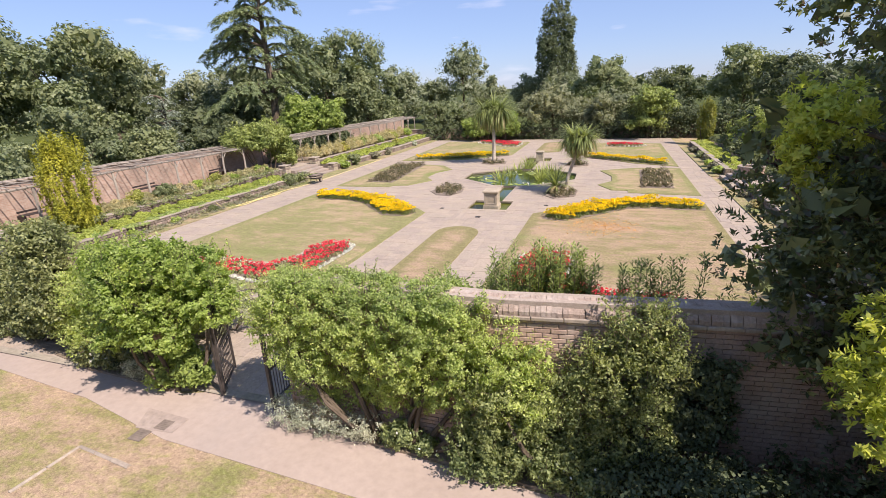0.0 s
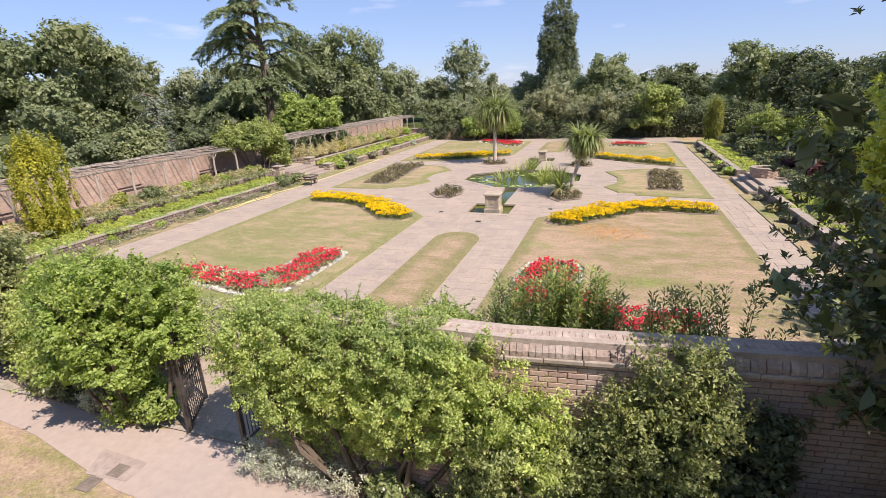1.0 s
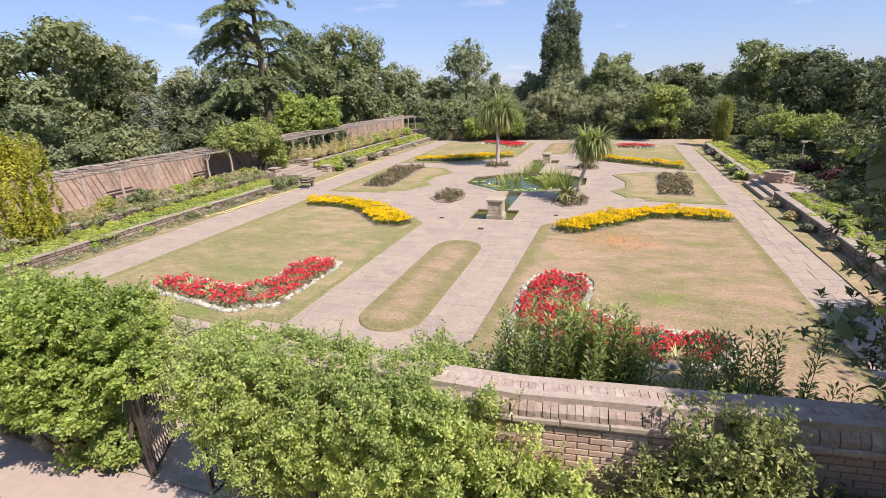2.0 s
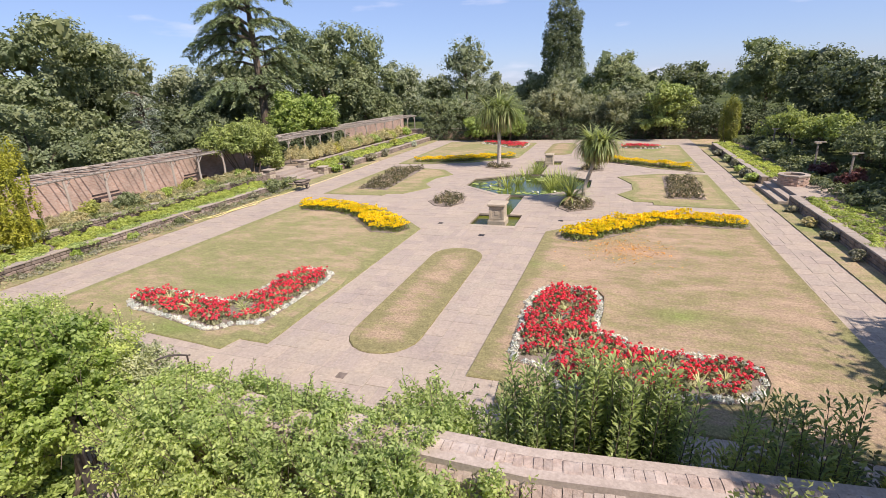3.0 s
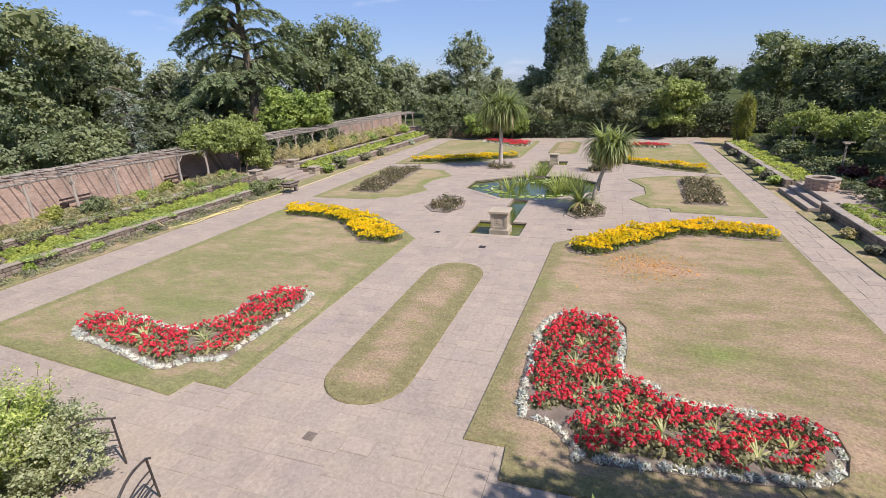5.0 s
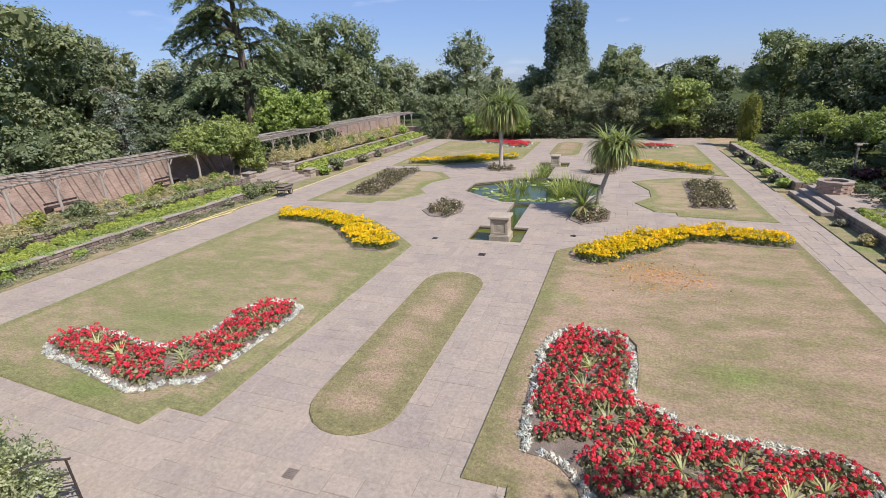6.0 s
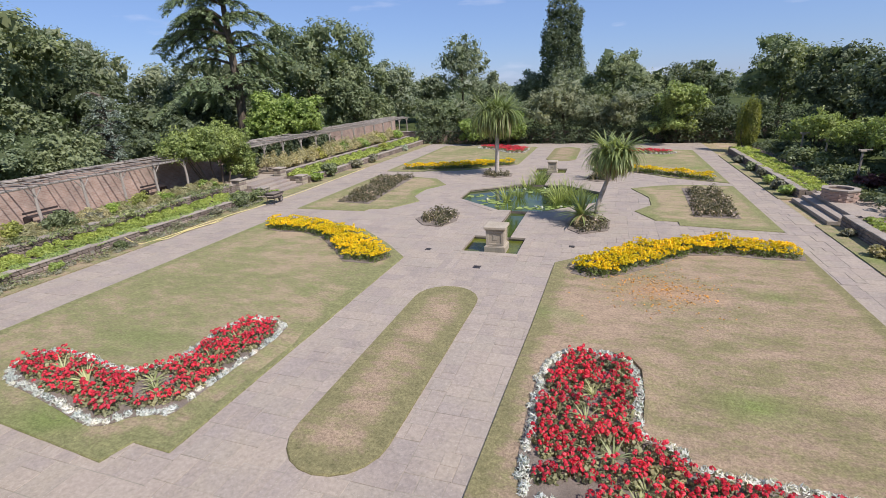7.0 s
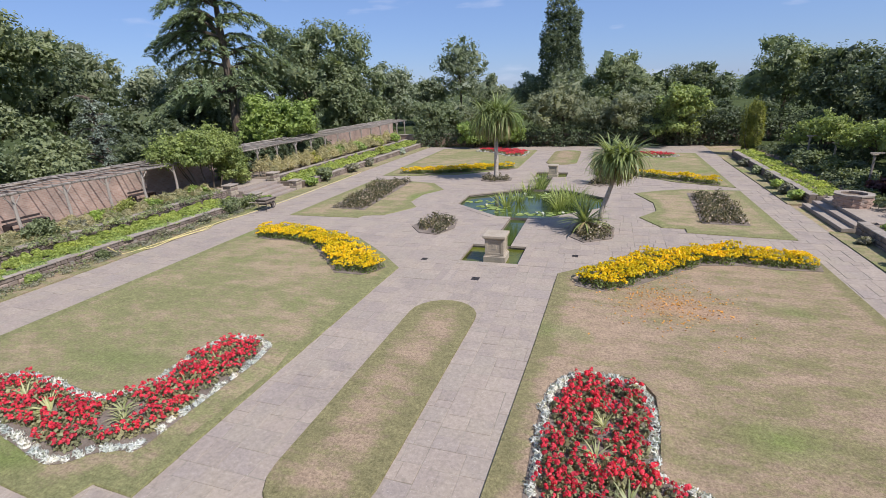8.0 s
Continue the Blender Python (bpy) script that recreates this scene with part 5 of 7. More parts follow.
r1 = np.random.default_rng(61)
climber = []
for x in np.arange(0.7, 5.0, 0.33):
    low = 1.5 if x < 2.6 else 1.2 if x < 3.4 else 0.95
    rows = max(2, round((2.48 - low) / 0.36)) + 1
    for z in np.linspace(low, 2.42 if x < 4.6 else 2.0, rows):
        climber.append((x + r1.normal() * 0.1, 6.58 - 0.12 * math.sin((z - 0.9) * 1.5) + r1.normal() * 0.07, z + 0.1 * math.sin(x * 2.1), 0.42 * r1.uniform(0.65, 1.25), 0.3 * r1.uniform(0.75, 1.2), 0.33 * r1.uniform(0.65, 1.2)))
climber = [q for q in climber if not (q[0] < 1.05 and q[2] < 1.75)]
climber += [(x, 6.64, z, 0.35, 0.12, 0.3) for x in np.arange(1.0, 2.9, 0.3) for z in (0.85, 1.2)]
over = [(x + r1.normal() * 0.05, y + r1.normal() * 0.04, 2.7 + r1.normal() * 0.04 - 0.05 * max(0, x - 2.6), 0.24, 0.21, 0.15) for x in np.arange(0.7, 3.8, 0.24) for y in (6.62, 6.85, 7.08)]
shrub("coping_climber", "tangle of yellow-green shoots lying over the wall coping", "climber", over, 60000, 0.047, 0.022, M["hedge"], 622, 0, 0.5, 0.7, 0.6, sprays=260, shoots=24, reach=1.3, loose=0.16)
shrub("climbing_shrub", "dense yellow-green climbing shrub over the brick wall", "climber", climber, 150000, 0.05, 0.024, M["hedge"], 62, 14, 0.55, 0.7, 0.6, sprays=900, shoots=22, reach=1.42, loose=0.1)
wall_plants = [(x, 6.42 + 0.114 * max(0.0, x - 4.55) + r1.normal() * 0.08, z, 0.34 * r1.uniform(0.7, 1.2), 0.26, 0.34 * r1.uniform(0.7, 1.2)) for x in np.arange(4.3, 6.75, 0.3) for z in np.arange(0.3, 2.75, 0.38) if z < (1.75 if x < 5.0 else 1.6 if x < 5.6 else 1.6 + 1.5 * (x - 5.6))]
shrub("wall_climber", "straggling leafy climber at the brick wall's foot", "climber", wall_plants, 56000, 0.055, 0.028, M["ivy"], 63, 10, 0.6, 0.75, sprays=900, reach=1.3)
big = heap(r1, (-2.3, 6.98, 1.95), (1.65, 0.85, 1.2), 62, 0.38, -0.7, 0.82)
big = [q for q in big if q[2] - q[5] > 0.72 and not (q[0] > -1.55 and q[2] < 1.7)]
big += [(-1.85 + r1.normal() * 0.12, 6.72 + r1.normal() * 0.1, z, 0.34, 0.3, 0.3) for z in np.arange(1.25, 2.3, 0.2)]
shrub("rounded_shrub", "large rounded bright green shrub beside the gate", "shrub", big, 100000, 0.068, 0.04, M["shrub"], 64, 10, 0.45, 0.55, 0.5, sprays=700, shoots=30, reach=1.14, loose=0.09)
shrub("low_shrub", "low leafy bush at the path's edge by the gate", "shrub", row_blobs(r1, -2.7, -1.75, 6.85, 7.1, 0.25, 0.75, 18, 0.3), 15000, 0.085, 0.05, M["lime_tree"], 65, 4)
shrub("loose_shrub", "loose yellow-green bush spilling towards the path", "shrub", [(q[0], q[1] - 0.2 * (q[0] + 1.2), *q[2:]) for q in row_blobs(r1, -6.0, -3.7, 6.5, 6.75, 0.45, 2.0, 36, 0.42)], 36000, 0.08, 0.04, M["hedge"], 66, 8, sprays=500)
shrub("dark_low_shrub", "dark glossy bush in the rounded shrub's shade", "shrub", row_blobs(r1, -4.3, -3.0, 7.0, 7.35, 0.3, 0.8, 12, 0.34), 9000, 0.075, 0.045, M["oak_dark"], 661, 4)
shrub("variegated_shrub", "tall dark grey-green variegated shrub", "shrub", heap(r1, (-6.2, 7.55, 1.85), (1.0, 0.5, 1.7), 34, 0.42, -0.8), 34000, 0.085, 0.05, M["privet"], 67, 8, sprays=300)
shrub("variegated_shrub", "low grey-green shrub against the outer wall", "shrub", heap(r1, (-8.5, 7.95, 1.5), (1.3, 0.5, 1.5), 20, 0.5, -0.8), 18000, 0.085, 0.05, M["privet"], 68, 6)
shrub("grey_fringe", "low grey-green plants fringing the path", "plant", row_blobs(r1, -9.4, -6.6, 7.45, 7.8, 0.2, 0.7, 18, 0.32), 12000, 0.075, 0.04, M["privet"], 681, 4)
shrub("shrub", "yellow-green leafy mass inside the wall", "shrub", row_blobs(r1, -5.6, -3.2, 8.0, 9.1, 0.5, 1.8, 20, 0.5), 36000, 0.055, 0.028, M["hedge"], 69, 8, sprays=300)
shrub("grey_shrub", "grey-green shrub against the iron rail", "shrub", row_blobs(r1, -3.9, -2.6, 8.7, 9.6, 0.35, 1.15, 22, 0.36), 28000, 0.055, 0.034, M["grey_leaf"], 70, 6, sprays=200)
shrub("grey_shrub", "taller yellow-green shrub inside the wall", "shrub", row_blobs(r1, -8.2, -5.2, 8.4, 9.9, 0.4, 1.7, 24, 0.5), 28000, 0.06, 0.03, M["hedge"], 71, 6)
silver = [(x, min(6.93 - 0.2 * (x - 0.42), 6.5) + r1.normal() * 0.03, 0.2 + r1.uniform(0, 0.12), 0.26, 0.24, 0.24) for x in np.arange(0.55, 2.5, 0.13)]
for bl, sd in ((silver, 84), (row_blobs(r1, -3.75, -2.75, 6.88, 7.05, 0.16, 0.32, 10, 0.26), 78)):
    shrub("silver_mound", "low silver-grey cushion plant edging the path", "plant", bl, 11000 if sd > 80 else 7000, 0.045, 0.014, M["silver"], sd, 0, 0.25, 0.5, 0.2, None, "silver edging plants")
shrub("white_flowered_plant", "low plants with small white flowers", "plant", row_blobs(r1, -5.2, -4.0, 6.98, 7.2, 0.15, 0.5, 12, 0.24), 7000, 0.06, 0.035, M["privet"], 73, 0, extra=(M["white"], 0.02, 0.06))
shrub("low_plant", "low leafy plants at the climber's foot", "plant", row_blobs(r1, 2.7, 3.5, 6.42, 6.55, 0.12, 0.35, 8, 0.2), 6000, 0.06, 0.035, M["ivy"], 74, 0, extra=(M["white"], 0.004, 0.05))
shrub("low_plant", "leafy plants with white blooms at the wall's foot", "plant", row_blobs(r1, 3.9, 6.2, 6.2, 6.45, 0.15, 0.6, 18, 0.26), 12000, 0.06, 0.035, M["ivy"], 741, 0, extra=(M["white"], 0.004, 0.05), sprays=200)

def upright(x, y, h, n, label, mat, seed, r=0.42):
    """Many upright leafy shoots from one root."""
    rng = np.random.default_rng(seed)
    t = root("upright_shrub", x, y, 0.0, label, "shrub", "upright shrubs inside the wall")
    pos, nr, al = [], [], []
    bm = bmesh.new()
    for _ in range(n):
        a, q = rng.uniform(0, math.tau), r * math.sqrt(rng.random())
        b = np.array([q * 0.6 * math.cos(a), q * 0.6 * math.sin(a), 0.0])
        e = np.array([q * 1.5 * math.cos(a) + rng.normal() * 0.1, q * 0.6 * math.sin(a) + rng.normal() * 0.05, h * (1.04 - 0.5 * rng.random() ** 1.5)])
        tube(bm, [tuple(b), tuple((b + e) / 2), tuple(e)], [0.01, 0.007, 0.002], 4)
        k = int(130 * h / 2)
        s = np.sort(rng.uniform(0.3, 1.0, k))
        ang = np.arange(k) * 2.4 + rng.uniform(0, 6)
        out = np.stack([np.cos(ang), np.sin(ang), np.full(k, 0.75)], 1)
        pos.append(b + (e - b) * s[:, None] + out * 0.055 + rng.normal(size=(k, 3)) * 0.05 * (1 - s[:, None]))
        nr.append(np.stack([-np.cos(ang) * 0.7, -np.sin(ang) * 0.7, np.full(k, 0.8)], 1) + rng.normal(size=(k, 3)) * 0.2)
        al.append(out)
    link_mesh("foliage", leaf_mesh("upright", np.concatenate(pos), np.concatenate(nr), 0.08, 0.026, rng, np.concatenate(al)), mat, t)
    part("branchwork", bm, M["bark"], t)
    return t

for i, (x, y, h, n) in enumerate(((4.15, 7.7, 2.6, 34), (4.55, 7.75, 2.95, 52), (4.95, 7.85, 3.2, 60), (5.35, 7.85, 3.25, 60), (5.75, 7.95, 2.95, 34), (6.1, 7.85, 2.45, 12), (6.45, 7.8, 2.8, 20), (6.75, 7.85, 2.6, 12), (7.05, 7.85, 2.95, 16), (7.5, 7.95, 2.35, 10), (7.9, 8.0, 2.25, 8))):
    upright(x, y - 0.14, h if x < 6 else 1.1 * h, n, "upright leafy shrub rising above the wall coping" if h > 2.65 else "low leafy shrub just topping the wall coping", M["laurel"], 80 + i, 0.42 if n > 30 else 0.3)
shrub("shrub", "yellow-green twiggy bush inside the wall", "shrub", row_blobs(r1, 2.75, 3.9, 7.5, 8.1, 0.5, 2.4, 24, 0.32), 20000, 0.065, 0.028, M["hedge"], 95, 8, sprays=520)

# growth in the wall's black shade, its shade also put into the leaf colour
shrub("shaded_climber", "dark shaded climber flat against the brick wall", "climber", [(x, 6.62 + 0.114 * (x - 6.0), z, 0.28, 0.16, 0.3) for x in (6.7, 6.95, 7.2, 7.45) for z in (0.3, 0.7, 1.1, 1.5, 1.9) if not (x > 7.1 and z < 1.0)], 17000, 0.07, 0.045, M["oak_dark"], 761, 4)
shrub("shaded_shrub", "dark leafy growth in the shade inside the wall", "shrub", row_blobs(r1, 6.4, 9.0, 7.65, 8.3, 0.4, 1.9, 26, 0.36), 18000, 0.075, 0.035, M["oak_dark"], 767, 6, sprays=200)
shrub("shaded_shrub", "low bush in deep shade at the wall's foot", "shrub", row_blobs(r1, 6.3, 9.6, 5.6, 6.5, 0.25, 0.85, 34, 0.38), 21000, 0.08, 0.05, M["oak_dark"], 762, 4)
# never in view: added to keep bounced light off the shaded wall
shrub("unseen_shrub", "unseen dark shrub added across the path to cut bounce light", "shrub", heap(r1, (9.9, 3.5, 1.15), (1.7, 0.8, 1.0), 22, 0.5, -0.6), 8000, 0.14, 0.09, M["oak_dark"], 766, 6)
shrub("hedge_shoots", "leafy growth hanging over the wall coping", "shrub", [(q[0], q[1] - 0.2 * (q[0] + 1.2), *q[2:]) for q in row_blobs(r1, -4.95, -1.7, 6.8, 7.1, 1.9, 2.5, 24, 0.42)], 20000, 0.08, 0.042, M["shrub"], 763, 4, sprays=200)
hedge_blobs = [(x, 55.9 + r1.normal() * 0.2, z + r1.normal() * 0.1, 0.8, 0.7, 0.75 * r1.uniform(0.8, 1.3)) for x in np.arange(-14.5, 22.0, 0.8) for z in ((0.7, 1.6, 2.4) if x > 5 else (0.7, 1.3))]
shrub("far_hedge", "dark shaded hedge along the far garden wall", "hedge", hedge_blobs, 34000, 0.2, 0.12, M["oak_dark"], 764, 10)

# glossy evergreen tree beside the wall: leaves in rosettes at the shoot tips
def rosettes(blobs, n, rng, leaf, name, mat, parent, reach=1.15, each=8):
    b = np.asarray(blobs, dtype=float)
    w = b[:, 3] ** 2
    k = rng.choice(len(b), size=n, p=w / w.sum())
    d = unit(rng.normal(size=(n, 3)))
    c = b[k, :3] + d * b[k, 3:6] * rng.uniform(0.6, reach, (n, 1))
    axis = unit(d * 0.7 + rng.normal(size=(n, 3)) * 0.45 + np.array([0, 0, 0.45]))
    side = unit(np.cross(axis, rng.normal(size=(n, 3))))
    other = np.cross(axis, side)
    pos, nrm, way = [], [], []
    for j in range(each):
        t = j * 2.4
        rad = side * math.cos(t) + other * math.sin(t)
        lean = 0.25 + 0.75 * (1 - j / each)
        way.append(rad * lean + axis * (0.95 - 0.55 * lean))
        pos.append(c + way[-1] * leaf * 0.5 - axis * leaf * 0.45 * (1 - j / each))
        nrm.append(axis * lean - rad * 0.35 + rng.normal(size=(n, 3)) * 0.2)
    return link_mesh(name, leaf_mesh(name, np.concatenate(pos), np.concatenate(nrm), leaf, leaf * 0.4, rng, np.concatenate(way)), mat, parent)

rt = np.random.default_rng(97)
mag = []
while len(mag) < 270:
    x, y, z = rt.uniform(7.7, 13.2), rt.uniform(4.6, 9.0), rt.uniform(0.5, 9.0)
    size = rt.uniform(0.4, 0.72)
    left = 7.35 + 0.3 * max(0.0, z - 4.6) + (1.35 if z < 2.2 else 0.7 * max(0.0, 3.2 - z)) + size * 0.9
    across = 0.41 * x + 0.91 * y
    if x > left and x - 0.765 * (z - 2.7) > 5.5 and 8.8 + size * (0.9 if z > 3.0 else 0.6) < across < 13.2 and ((x - 10.6) / 3.1) ** 2 + ((z - 4.6) / 4.7) ** 2 < 1.05 and z - size > 0.2:
        mag.append((x, y, z, size, size, size * 0.85))
while len(mag) < 335:
    x, y, z, size = rt.uniform(9.3, 12.4), rt.uniform(4.2, 6.2), rt.uniform(3.4, 9.0), rt.uniform(0.6, 0.8)
    if 0.41 * x + 0.91 * y > 8.9 + size * 0.8 and x - 0.765 * (z - 2.7) > 5.5:
        mag.append((x, y, z, size, size, size * 0.85))
for _ in range(46):
    x, z, size = rt.uniform(7.95, 9.0), rt.uniform(2.1, 4.7), rt.uniform(0.28, 0.42)
    mag.append((x + 0.1 * abs(z - 3.2), rt.uniform(6.5, 7.3), z, size, size, size))
for _ in range(26):
    size = rt.uniform(0.35, 0.5)
    mag.append((rt.uniform(8.9, 10.6), rt.uniform(5.3, 6.3), rt.uniform(0.5, 2.6), size, size, size))
# clumps of the bright leaf copy, set where the crown looks sunlit
young = [(rt.uniform(8.15, 8.9), rt.uniform(4.85, 5.4), rt.uniform(2.6, 4.7), 0.26, 0.26, 0.3) for _ in range(16)] + [(rt.uniform(7.95, 8.4), rt.uniform(6.7, 7.3), rt.uniform(4.4, 5.4), 0.24, 0.24, 0.26) for _ in range(9)]
for _ in range(34):
    size = rt.uniform(0.6, 0.85)
    mag.append((rt.uniform(10.2, 13.2), rt.uniform(8.3, 9.8), rt.uniform(3.0, 7.4), size, size, size))
evergreen = root("evergreen_tree", 10.4, 6.6, 0.0, "dark glossy-leaved evergreen tree overhanging the wall", "tree")
off = Matrix.Translation(-evergreen.location)
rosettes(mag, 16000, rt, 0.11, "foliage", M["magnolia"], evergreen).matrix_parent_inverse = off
rosettes(mag[:160], 700, rt, 0.115, "sunlit_foliage", M["magnolia_new_sunlit"], evergreen, 1.25).matrix_parent_inverse = off
rosettes(young, 1300, rt, 0.085, "young_foliage", M["magnolia_new_sunlit"], evergreen).matrix_parent_inverse = off
p, nr, size_in = core_cards(mag, 2600, rt, 0.3)
link_mesh("inner_foliage", leaf_mesh("inner", p, nr, size_in, size_in * 0.6, rt), M["magnolia"], evergreen).matrix_parent_inverse = off
bm = bmesh.new()
tube(bm, [(10.4, 6.7, -0.1), (10.5, 6.7, 1.4), (10.3, 6.6, 4.0), (10.5, 6.6, 7.8)], [0.26, 0.2, 0.13, 0.03], 9)
for q in mag[::9] + young[::3]:
    h0 = max(0.9, q[2] - 1.3)
    tube(bm, [(10.42, 6.65, h0), ((10.4 + q[0]) / 2, (6.65 + q[1]) / 2, (h0 + q[2]) / 2 + 0.2), q[:3]], [0.07, 0.045, 0.01], 6)
part("branchwork", bm, M["bark"], evergreen).matrix_parent_inverse = off

# ---------------------------------------------------------------- iron gates and rails
def gate_leaf(hx, hy, ang, w, h, label):
    g = root("iron_gate", hx, hy, 0.02, label, "gate", "pair of iron gates")
    g.rotation_euler = (0, 0, ang)
    bm = bmesh.new()
    for x in (0.0, w):
        box(bm, x - 0.022, x + 0.022, -0.022, 0.022, 0.03, h + (0.12 if x == 0 else 0))
    for z in (0.1, h * 0.42, h * 0.5, h):
        box(bm, 0, w, -0.014, 0.014, z - 0.02, z + 0.02)
    part("frame", bm, M["iron"], g)
    n = 11
    for i in range(1, n):
        x = w * i / n
        bm = bmesh.new()
        tube(bm, [(x, 0, 0.1), (x, 0, h + 0.1)], 0.009, 6)
        tube(bm, [(x, 0, h + 0.1), (x, 0, h + 0.2)], [0.02, 0.001], 6)
        part("bar", bm, M["iron"], g)
    bm = bmesh.new()
    for i in range(5):
        cx = w * (i + 0.5) / 5
        tube(bm, [(cx + 0.07 * math.cos(k * math.tau / 14), 0.0, h * 0.46 + 0.06 * math.sin(k * math.tau / 14)) for k in range(15)], 0.008, 5)
    part("scrollwork", bm, M["iron"], g)
    return g

gate_leaf(-1.17, 6.95, radians(119), 0.95, 1.86, "black wrought iron gate leaf standing open inwards")
gate_leaf(0.1, 6.82, radians(93), 0.9, 1.86, "black wrought iron gate leaf folded back open")
for x, lab in ((-1.2, "dark iron gate post on the shrub side"), (0.14, "dark iron gate post on the climber side")):
    g = root("gate_post", x, 6.92 if x < 0 else 6.8, 0.0, lab, "gate post")
    part("post", box(bmesh.new(), -0.03, 0.03, -0.03, 0.03, 0, 1.95, 0.006), M["iron"], g)
    part("finial", tube(bmesh.new(), [(0, 0, 1.95), (0, 0, 1.99), (0, 0, 2.03), (0, 0, 2.1)], [0.03, 0.045, 0.04, 0.002], 8), M["iron"], g)

def iron_rail(foot, head, tail, label):
    """A curved iron handrail with nested bent bars below it."""
    r = root("iron_railing", foot[0], foot[1], 0.0, label, "railing")
    f = Vector((0, 0, 0))
    hd = Vector((head[0] - foot[0], head[1] - foot[1], head[2]))
    tl = Vector((tail[0] - foot[0], tail[1] - foot[1], tail[2]))
    part("post", tube(bmesh.new(), [f, hd * 0.5, hd, hd + Vector((0.05, 0.03, 0.0))], 0.017, 6), M["iron"], r)
    for k, s in enumerate((1.0, 0.72, 0.55, 0.4)):
        pts = []
        a, b = hd * s, Vector((tl.x, tl.y, tl.z * (0.35 + 0.65 * s) if k else tl.z))
        for i in range(9):
            t = i / 8
            p = a.lerp(b, t)
            p.z += 0.16 * math.sin(t * math.pi) * s - 0.25 * t * t * (1 - s)
            pts.append(p)
        part("handrail" if k == 0 else "bar", tube(bmesh.new(), pts, 0.018 if k == 0 else 0.012, 6), M["iron"], r)
    part("brace", tube(bmesh.new(), [Vector((tl.x, tl.y, 0)), tl], 0.016, 6), M["iron"], r)
    return r

iron_rail((-1.45, 9.5), (-1.13, 9.26, 1.0), (-0.75, 8.35, 0.78), "curved black iron handrail beside the gate path")
iron_rail((-2.55, 9.85), (-2.4, 9.75, 1.0), (-2.95, 9.1, 0.85), "black iron handrail half hidden by a shrub")

# ---------------------------------------------------------------- west pergola
def west_pergola(y0, y1, step, label, seed):
    rng = random.Random(seed)
    p = root("pergola", -18.2, (y0 + y1) / 2, 0.55, label, "pergola")
    off = Matrix.Translation(-p.location)
    def add(name, bm):
        ob = part(name, bm, M["wood"], p)
        ob.matrix_parent_inverse = off
    n = round((y1 - y0) / step)
    for i in range(n + 1):
        y = y0 + (y1 - y0) * i / n + rng.uniform(-0.06, 0.06)
        a = rng.uniform(-0.04, 0.04)
        add("post", tube(bmesh.new(), [(-18.2, y, 0.5), (-18.2 + a, y + a, 1.5), (-18.2, y, 2.36)], [0.07, 0.062, 0.055], 8))
        for s in (-1, 1):
            add("brace", tube(bmesh.new(), [(-18.2, y, 1.95), (-18.2, y + s * 0.3, 2.34)], 0.025, 5))
    add("beam", tube(bmesh.new(), [(-18.2 + rng.uniform(-0.05, 0.05), y0 - 0.3 + (y1 - y0 + 0.6) * k / 12, 2.41 + rng.uniform(-0.03, 0.03)) for k in range(13)], 0.055, 7))
    m = round((y1 - y0) / 0.42)
    for i in range(m + 1):
        y = y0 + (y1 - y0) * i / m + rng.uniform(-0.05, 0.05)
        add("rafter", tube(bmesh.new(), [(-17.75 + rng.uniform(-0.1, 0.1), y, 2.49), (-20.35, y + rng.uniform(-0.2, 0.2), 2.56 + rng.uniform(-0.03, 0.03))], rng.uniform(0.014, 0.03), 6))
    for x in (-18.6, -20.1):
        y = y0 - 0.3
        while y < y1:
            e = min(y + rng.uniform(2.4, 4.2), y1 + 0.3)
            add("lath", tube(bmesh.new(), [(x + rng.uniform(-0.1, 0.1), y, 2.58), (x + rng.uniform(-0.12, 0.12), (y + e) / 2, 2.61 + rng.uniform(-0.02, 0.03)), (x + rng.uniform(-0.1, 0.1), e, 2.58)], rng.uniform(0.014, 0.024), 5))
            y = e - 0.3
    return p

west_pergola(12.8, 28.2, 1.9, "weathered grey timber pergola against the brick wall", 3)
west_pergola(33.0, 60.5, 2.1, "long weathered far timber pergola against the wall", 4)
for y, L, lab in ((21.5, 1.5, "dark wooden bench under the pergola"), (27.2, 1.2, "dark wooden bench in the pergola's shade"), (15.5, 1.5, "dark wooden bench against the brick wall")):
    b = root("bench", -19.6, y, 0.55, lab, "bench", "benches under the pergola")
    for i in range(4):
        part("slat", box(bmesh.new(), -0.25 + i * 0.13, -0.14 + i * 0.13, -L / 2, L / 2, 0.42, 0.45, 0.006), M["dark_wood"], b)
    part("back_slat", box(bmesh.new(), -0.3, -0.27, -L / 2, L / 2, 0.52, 0.61, 0.006), M["dark_wood"], b)
    for s in (-1, 1):
        part("end_frame", box(bmesh.new(), -0.3, 0.26, s * L / 2 - 0.03, s * L / 2 + 0.03, 0, 0.42), M["dark_wood"], b)
mass = heap(r1, (-18.3, 30.4, 2.75), (1.55, 2.7, 1.05), 48, 0.6, -0.5, 0.85) + row_blobs(r1, -18.6, -17.3, 31.6, 33.0, 0.9, 2.4, 12, 0.55)
shrub("climber_mass", "leafy green climber smothering the pergola", "climber", mass, 46000, 0.14, 0.085, M["vine"], 101, 8, 0.4, 0.45, 0.4, sprays=200, shoots=40, reach=1.12)

